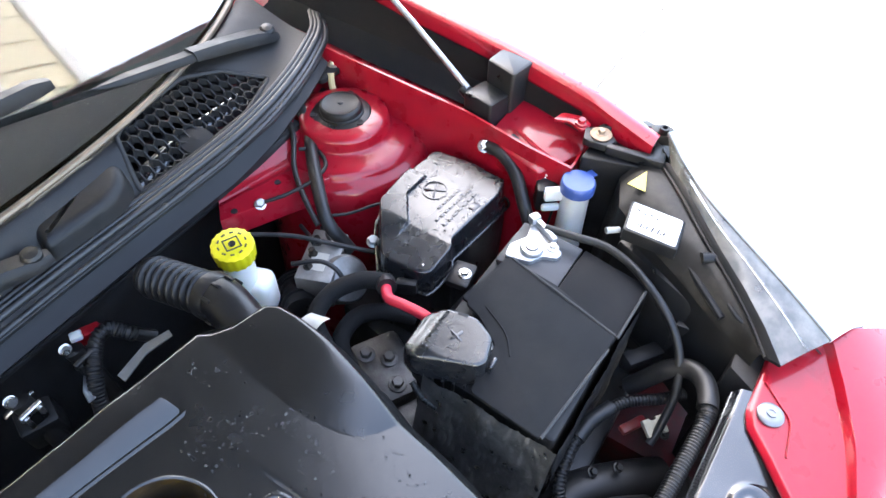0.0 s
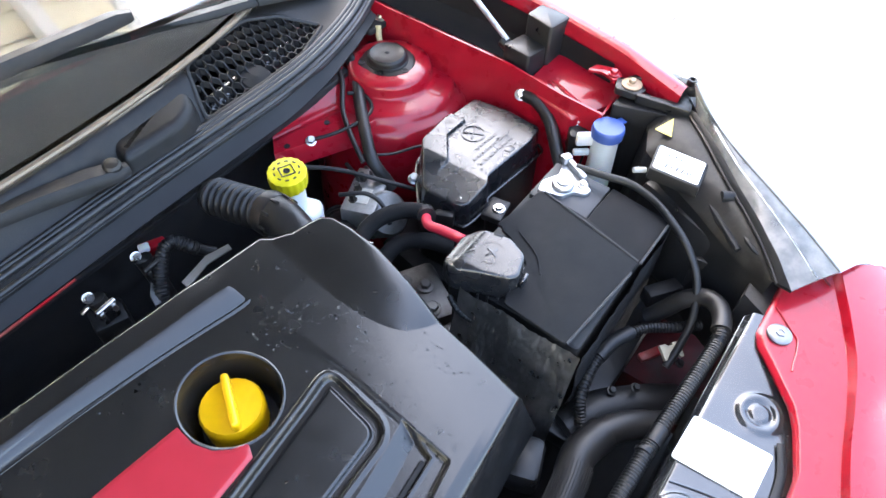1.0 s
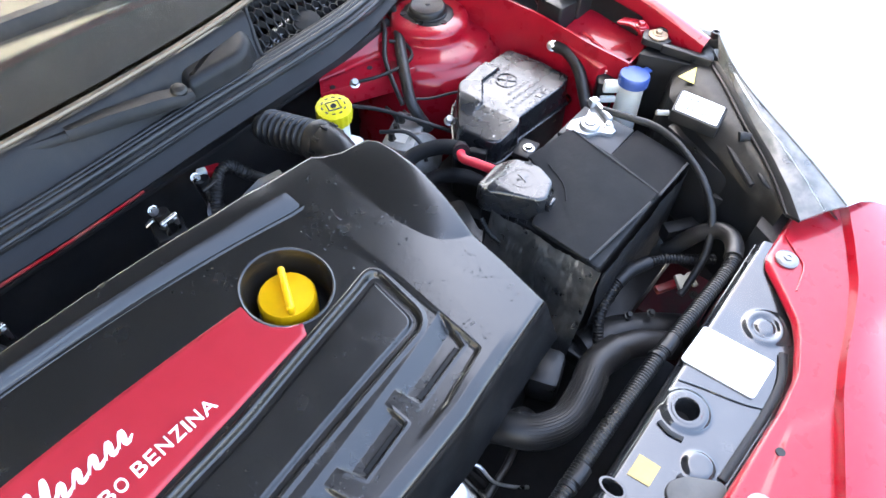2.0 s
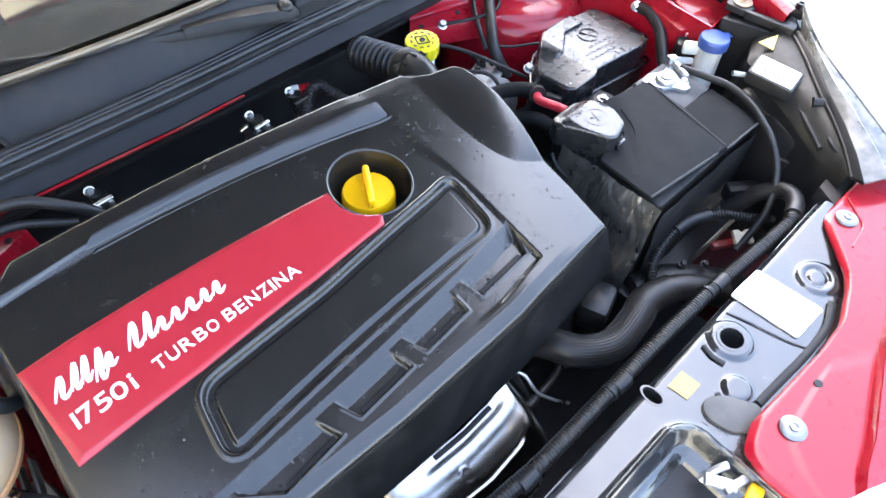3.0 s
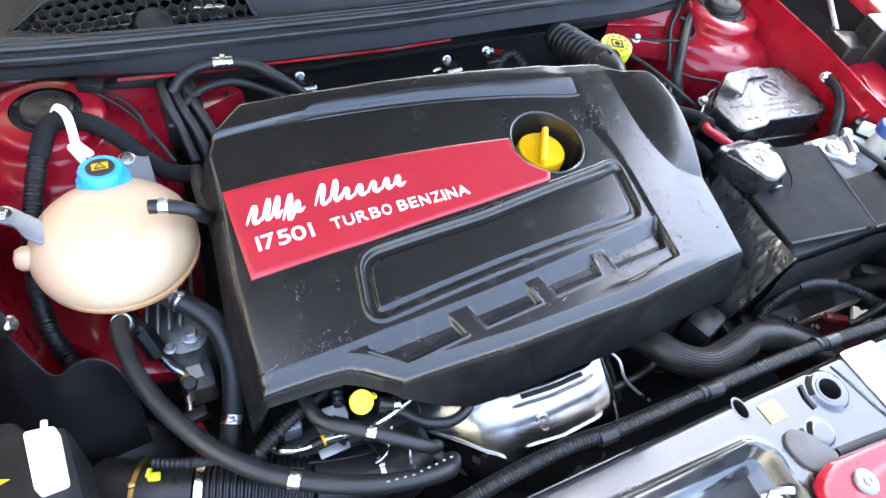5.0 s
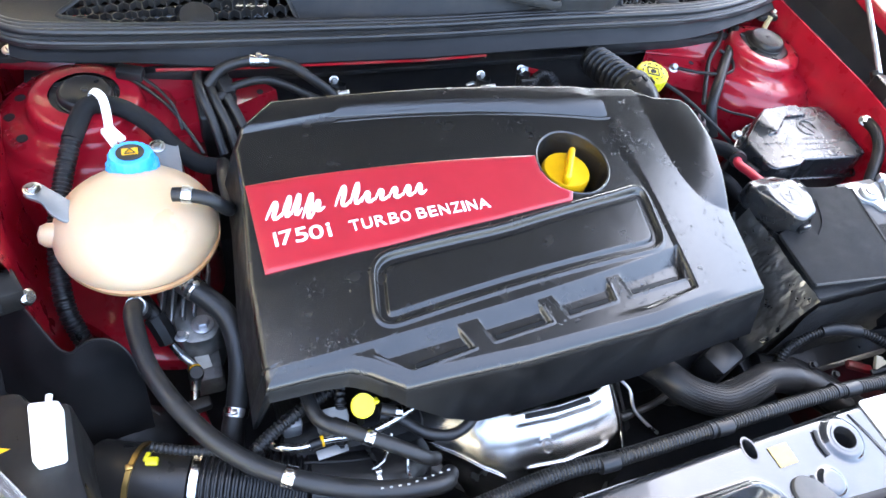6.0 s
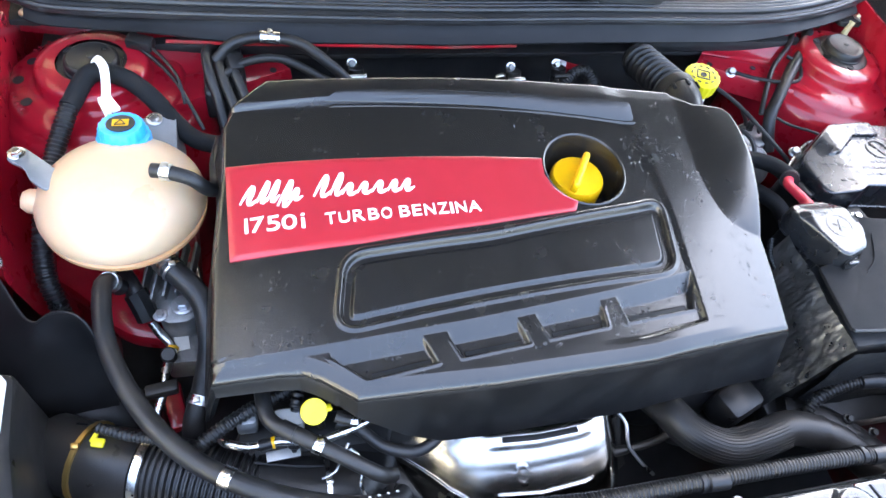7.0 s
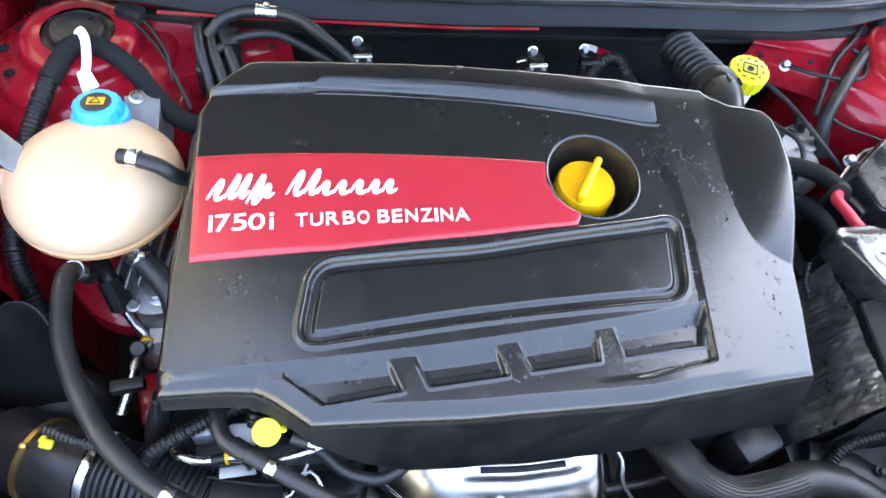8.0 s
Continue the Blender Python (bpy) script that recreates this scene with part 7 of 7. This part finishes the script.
part("symbol", join(*[tube([BC + Vector((math.cos(radians(a)) * 0.0125, math.sin(radians(a)) * 0.0125, 0.0016)), BC + Vector(((math.cos(radians(a)) + math.cos(radians(a + 90))) * 0.00625, (math.sin(radians(a)) + math.sin(radians(a + 90))) * 0.00625, 0.0014)), BC + Vector((math.cos(radians(a + 90)) * 0.0125, math.sin(radians(a + 90)) * 0.0125, 0.0016))], 0.0009, 6) for a in (20, 110, 200, 290)]), print_black, bc)
part("symbol", lathe([(0.0045, 0.0012), (0.0045, 0.0020), (0.0032, 0.0020), (0.0032, 0.0012)], BC, (-0.05, -0.08, 1), 24), print_black, bc)
for k in range(10):
    a = radians(36 * k + 10)
    part("print_bar", block(tuple(BC + Vector((0.0168 * math.cos(a), 0.0168 * math.sin(a), 0.0014 + 0.0008 * math.cos(a) + 0.0013 * math.sin(a)))), (0.0050, 0.0020, 0.0008), 0, (0, 0, math.degrees(a) + 90)), print_black, bc)

duct = thing("air_duct", (0.20, 0.14, 0.80), "black air duct with a ribbed rubber bellows behind the cover", "air duct")
p0, p1 = Vector((0.188, 0.226, 0.815)), Vector((0.1975, 0.140, 0.8345))
span = (p1 - p0).length
fold = [(0.0175 + 0.0082 * abs(math.sin(math.pi * 8 * t)) ** 0.8, span * t) for t in np.linspace(0, 1, 97)]
part("bellows", lathe([(0.018, -0.004)] + fold, p0, p1 - p0, 40), rubber, duct, sharp=60)
part("elbow", tube([(0.198, 0.140, 0.8345), (0.199, 0.120, 0.838), (0.195, 0.098, 0.838), (0.184, 0.052, 0.830)], 0.0255, 28), plastic, duct)
part("collar", lathe([(0.026, 0), (0.0280, 0.001), (0.0282, 0.013), (0.0270, 0.016), (0.0258, 0.016)], (0.1985, 0.139, 0.835), (0.0, -0.985, 0.10), 40), plastic, duct)
for k in range(9):
    a = radians(40 * k + 10)
    part("collar_tab", block((0.1985 + 0.0276 * math.cos(a), 0.1190, 0.8375 + 0.0276 * math.sin(a)), (0.003, 0.011, 0.0045), 0.001, (0, -math.degrees(a), 0)), plastic, duct)
part("clamp", lathe([(0.0205, 0), (0.022, 0.001), (0.022, 0.006), (0.0205, 0.007)], (0.188, 0.226, 0.815), (0, 0.98, -0.18), 32), dark_metal, duct)

abs_unit = thing("brake_hydraulic_unit", (0.375, 0.125, 0.62), "alloy brake hydraulic unit with round pump motor and lines", "hydraulic unit")
part("valve_block", block((0.364, 0.130, 0.715), (0.088, 0.050, 0.055), 0.003, (0, 0, 22)), alloy, abs_unit)
part("pump_motor", lathe([(0.034, 0), (0.034, 0.03), (0.030, 0.036), (0.028, 0.036), (0.024, 0.038), (0.020, 0.038), (0.012, 0.041), (0.006, 0.041), (0.0, 0.042)], (0.366, 0.112, 0.698), (-0.10, -0.62, 0.62), 40), alloy, abs_unit, "round alloy pump motor")
part("plate_label", block((0.352, 0.126, 0.7430), (0.030, 0.022, 0.001), 0, (0, 0, 22)), aged_paper, abs_unit)
for pts in ([(0.312, 0.200, 0.788), (0.345, 0.160, 0.780), (0.380, 0.100, 0.764), (0.41, 0.06, 0.745)], [(0.315, 0.135, 0.770), (0.338, 0.105, 0.772), (0.342, 0.080, 0.762), (0.335, 0.062, 0.740)], [(0.39, 0.19, 0.74), (0.375, 0.155, 0.745), (0.368, 0.14, 0.72)], [(0.41, 0.17, 0.73), (0.392, 0.14, 0.742), (0.386, 0.125, 0.72)]):
    part("brake_line", tube(pts, 0.0032, 8), rubber, abs_unit)
for p in ((0.338, 0.132, 0.742), (0.358, 0.140, 0.742), (0.378, 0.148, 0.742)):
    part("union", hexbolt(p, (-0.1, 0, 1), 0.005, 0.0065, 0.012), dark_metal, abs_unit)
pump = thing("vacuum_valve", (0.315, 0.14, 0.62), "black ribbed valve body beside the hydraulic unit", "valve")
part("body", tube([(0.345, 0.175, 0.665), (0.322, 0.145, 0.690), (0.302, 0.118, 0.695)], 0.024, 20), plastic, pump)
for k in range(4):
    part("fin", tube([(0.337 - 0.0095 * k, 0.166 - 0.0125 * k, 0.675 + 0.006 * k), (0.3355 - 0.0095 * k, 0.164 - 0.0125 * k, 0.676 + 0.006 * k), (0.334 - 0.0095 * k, 0.162 - 0.0125 * k, 0.677 + 0.006 * k)], 0.028, 20), plastic_worn, pump)
part("bolt", hexbolt((0.408, 0.076, 0.762), (-0.2, -0.2, 1), 0.0065, 0.009, 0.008), zinc, body)

gear = thing("gearbox", (0.27, -0.02, 0.50), "cast alloy gearbox housing with large bolts", "gearbox")
part("casing", join(prism(rounded([(0.20, 0.08), (0.33, 0.03), (0.335, -0.07), (0.25, -0.10), (0.19, -0.06)], 0.02), 0.48, lambda x, y: 0.668 + 0.1 * (x - 0.28), 0.012, 0.01), block((0.30, -0.02, 0.672), (0.07, 0.10, 0.03), 0.01, (0, 0, -30))), alloy_dark, gear)
for p in ((0.297, 0.010, 0.690), (0.309, -0.018, 0.690), (0.286, -0.048, 0.688)):
    part("bolt", hexbolt(p, (0, -0.1, 1), 0.0075, 0.012, 0.008), alloy_dark, gear)
for pts, r in (([(0.255, 0.030, 0.735), (0.272, 0.062, 0.756), (0.306, 0.064, 0.770), (0.338, 0.040, 0.780), (0.352, 0.006, 0.785)], 0.0112), ([(0.258, 0.000, 0.715), (0.275, 0.028, 0.735), (0.310, 0.026, 0.748), (0.335, -0.005, 0.752), (0.35, -0.03, 0.74)], 0.0112)):
    loom = thing("wiring_loom", pts[2], "thick taped black loom feeding the battery terminal", "wiring loom")
    part("run", tube(pts, r, 16), felt, loom)
red_lead = thing("positive_lead", (0.32, -0.03, 0.79), "red positive battery lead", "battery cable")
part("cable", tube([(0.345, 0.008, 0.785), (0.325, -0.012, 0.798), (0.322, -0.035, 0.806), (0.318, -0.062, 0.815), (0.308, -0.09, 0.83)], 0.0066, 12), cable_red, red_lead)
part("tie", tube([(0.350, 0.012, 0.783), (0.346, 0.008, 0.786), (0.341, 0.003, 0.789)], 0.0125, 14), plastic, red_lead)
tag = thing("paper_tag", (0.275, 0.062, 0.775), "worn printed paper tag wrapped round a loom", "tag")
part("paper", sheet(lambda u, v: (0.250 + 0.022 * u + 0.004 * v, 0.070 - 0.004 * u - 0.026 * v, 0.768 + 0.004 * math.sin(u * 3) + 0.004 * v), 8, 6, 0.0006), aged_paper, tag)

# ---- front of the engine ----
LOOMF = [(0.420, -0.292, 0.725), (0.428, -0.308, 0.752), (0.432, -0.321, 0.775), (0.436, -0.340, 0.790), (0.427, -0.357, 0.798), (0.409, -0.368, 0.802), (0.391, -0.373, 0.803)]
LOOMR = LOOMF[-2:] + [(0.372, -0.3755, 0.802), (0.300, -0.371, 0.800), (0.203, -0.365, 0.800), (0.080, -0.363, 0.800), (-0.073, -0.364, 0.800), (-0.159, -0.360, 0.797), (-0.30, -0.372, 0.785), (-0.42, -0.40, 0.77)]
front_loom = thing("radiator_loom", (0.1, -0.365, 0.78), "ribbed black conduit along the front cross member", "conduit")
part("elbow", tube(LOOMF, 0.0112, 16), rubber, front_loom)
part("conduit", tube(LOOMR, 0.0078, 14, 0.0010, 0.0037), plastic, front_loom)
for x in (0.386, 0.232, 0.045, -0.10):
    part("tape", tube([(x + 0.010, -0.3655 - 0.03 * max(0, x - 0.2) * 1.8, 0.800), (x, -0.3655 - 0.03 * max(0, x - 0.2) * 1.8, 0.800), (x - 0.010, -0.365 - 0.03 * max(0, x - 0.2) * 1.8, 0.800)], 0.0092, 14), plastic, front_loom)
for x in (0.210, 0.028):
    part("tie", tube([(x + 0.002, -0.364, 0.800), (x, -0.364, 0.800), (x - 0.002, -0.364, 0.800)], 0.0098, 14), plastic, front_loom)

RADH = [(0.062, -0.215, 0.690), (0.070, -0.262, 0.722), (0.085, -0.299, 0.731), (0.118, -0.319, 0.732), (0.160, -0.317, 0.734), (0.200, -0.309, 0.733), (0.240, -0.318, 0.729)]
rad_hose = thing("radiator_hose", (0.13, -0.32, 0.70), "thick curved black radiator hose in front of the engine", "hose")
part("hose", tube(RADH, 0.0198, 24), rubber, rad_hose)
part("pipe", tube([(0.228, -0.314, 0.730), (0.250, -0.324, 0.729), (0.272, -0.340, 0.724), (0.300, -0.368, 0.71)], 0.0175, 18), rubber, rad_hose)
ribs = spline(RADH[1:6], 0.012)
for k in range(17):
    a = radians(-80 + 10 * k)
    line = []
    for q, (p, n) in enumerate(zip(ribs[:-1], ribs[1:])):
        d = Vector(n - p).normalized()
        flat = d.cross(Vector((0, 0, 1))).normalized()
        line.append(tuple(Vector(p) + flat * 0.0198 * math.sin(a) + flat.cross(d) * 0.0198 * math.cos(a)))
    part("moulded_line", tube(line, 0.0006, 5, step=0.02), rubber, rad_hose)

heat = thing("heat_shield", (-0.10, -0.28, 0.60), "polished pressed steel exhaust heat shield", "heat shield")


def shield_top(u, v):
    """A pressed shell: a raised rib at the back, a bright crown, a slope to the front with two pressed bars."""
    x = -0.262 + 0.306 * u
    a = radians(64) * v
    reach = float(np.interp(x, [-0.262, -0.235, -0.210, -0.185, -0.150, -0.090, -0.040, -0.010, 0.014, 0.032, 0.044], [0.055, 0.082, 0.108, 0.136, 0.158, 0.165, 0.160, 0.148, 0.128, 0.098, 0.050]))
    y = -0.200 - reach * math.sin(a) / math.sin(radians(64))
    z = 0.732 - (0.35 + 0.65 * reach / 0.165) * 0.140 * (1 - math.cos(a)) - 0.065 * ease((x + 0.020) / 0.072) ** 1.5 - 0.050 * ease((-0.150 - x) / 0.11)
    z += 0.0016 * ease((0.060 - abs(v - 0.37)) / 0.04) * ease((0.22 - abs(u - 0.58)) / 0.05)
    z += 0.0020 * math.exp(-(((v - 0.68) / 0.016) ** 2)) * ease((0.19 - abs(u - 0.58)) / 0.03)
    z += 0.004 * math.exp(-(((v - 0.66 - 0.8 * (u - 0.2)) / 0.022) ** 2)) * ease((0.13 - abs(u - 0.20)) / 0.03)
    z += 0.0004 * math.exp(-(((math.hypot((u - 0.50) * 0.306, (v - 0.56) * 0.15) - 0.0075) / 0.0012) ** 2))
    return (x, y, z)


part("skin", sheet(shield_top, 180, 110, 0.002), shield, heat, sharp=80)
sx = [shield_top(u, 0.37) for u in (0.44, 0.58, 0.72)]
part("slot", tube([(x, y, z + 0.001) for x, y, z in sx], 0.0034, 8, flat=0.5), void_black, heat)
part("end_ring", tube([(0.043, -0.215, 0.672), (0.042, -0.250, 0.655), (0.030, -0.290, 0.628), (0.010, -0.316, 0.606)], 0.0035, 8), dark_metal, heat)
part("flange", tube([(-0.250, -0.262, 0.665), (-0.205, -0.300, 0.650), (-0.155, -0.338, 0.640), (-0.10, -0.36, 0.63)], 0.010, 10, flat=0.4), dark_metal, heat)
part("bolt", hexbolt((-0.045, -0.310, 0.655), (0, -0.4, 1), 0.006, 0.010), rust, heat)
part("bracket", plate([(0.006, -0.262, 0.700), (0.016, -0.258, 0.705), (0.030, -0.300, 0.660), (0.018, -0.306, 0.655)], 0.003), dark_metal, heat)
probe = thing("oxygen_sensor", (0.03, -0.29, 0.66), "steel exhaust sensor with a grey lead", "sensor")
part("lead", tube([(0.020, -0.292, 0.690), (0.050, -0.290, 0.692), (0.080, -0.282, 0.690), (0.11, -0.26, 0.68)], 0.0045, 10), dark_metal, probe)
part("collar", tube([(0.006, -0.293, 0.688), (0.014, -0.2925, 0.689), (0.022, -0.292, 0.690)], 0.0055, 10), dark_metal, probe)
part("wire", tube([(0.012, -0.250, 0.715), (0.022, -0.270, 0.712), (0.022, -0.290, 0.700), (0.035, -0.310, 0.690), (0.048, -0.322, 0.682)], 0.0022, 8), steel, probe)

block_e = thing("engine_block", (-0.1, -0.05, 0.45), "dark oily engine block under the cover", "engine")
part("head", prism(rounded([(-0.38, 0.07), (0.12, 0.05), (0.14, -0.16), (0.05, -0.20), (-0.24, -0.21), (-0.37, -0.17)], 0.02), 0.42, 0.775, 0.01), dark_metal, block_e)
for c, q in (((-0.32, -0.235, 0.67), (0.16, 0.05, 0.12)), ((0.12, -0.215, 0.66), (0.11, 0.07, 0.10)), ((-0.27, 0.14, 0.66), (0.22, 0.08, 0.14)), ((0.05, 0.16, 0.66), (0.30, 0.06, 0.14))):
    part("ancillary", block(c, q, 0.02), void_black, block_e)
part("bracket", block((-0.385, -0.222, 0.742), (0.020, 0.018, 0.028), 0.004), bracket_grey, block_e)
part("bracket", block((-0.345, -0.232, 0.752), (0.030, 0.020, 0.046), 0.006, (10, 0, 0)), grey_plastic, block_e)
part("solenoid", join(block((0.170, -0.262, 0.700), (0.055, 0.040, 0.05), 0.01, (0, 0, 20)), lathe([(0.022, 0), (0.022, 0.02), (0.016, 0.026), (0.0, 0.026)], (0.105, -0.268, 0.668), (0, -0.5, 1), 20)), plastic, block_e)

rlow = thing("lower_hose", (0.33, -0.32, 0.62), "large grey-black lower hose beside the battery tray", "hose")
part("hose", tube([(0.250, -0.275, 0.665), (0.290, -0.295, 0.672), (0.330, -0.330, 0.668), (0.37, -0.37, 0.655)], 0.026, 20), rubber, rlow)
wl = thing("wiring_conduit", (0.35, -0.28, 0.72), "ribbed black conduit in front of the battery", "conduit")
part("run", tube([(0.440, -0.350, 0.735), (0.415, -0.330, 0.742), (0.390, -0.300, 0.744), (0.368, -0.285, 0.745)], 0.0060, 10, 0.0012, 0.0042), plastic, wl)
part("sleeve", tube([(0.372, -0.287, 0.745), (0.345, -0.274, 0.742), (0.320, -0.270, 0.738)], 0.0090, 12), rubber, wl)
part("run", tube([(0.324, -0.270, 0.738), (0.300, -0.270, 0.730), (0.272, -0.276, 0.715), (0.255, -0.29, 0.69)], 0.0065, 10, 0.0012, 0.0042), plastic, wl)
tray = thing("battery_tray", (0.40, -0.28, 0.62), "black battery tray edge with a small latch box", "battery tray")
part("tray", block((0.380, -0.185, 0.645), (0.28, 0.22, 0.03), 0.006), plastic, tray)
part("latch", block((0.462, -0.290, 0.730), (0.050, 0.020, 0.026), 0.003, (0, 0, -35)), plastic_worn, tray)
part("pin", lathe([(0.007, 0), (0.007, 0.006), (0.0, 0.008)], (0.500, -0.300, 0.742), (-0.5, -0.3, 1), 16), zinc, tray)
part("red_gasket", block((0.400, -0.316, 0.684), (0.036, 0.012, 0.010), 0.003, (0, 0, -30)), red_dusty, tray)
for p in ((0.330, -0.322, 0.705), (0.405, -0.352, 0.690), (0.312, -0.300, 0.700)):
    part("fastener", hexbolt(p, (0, -0.3, 1), 0.0045, 0.006), dark_metal, tray)
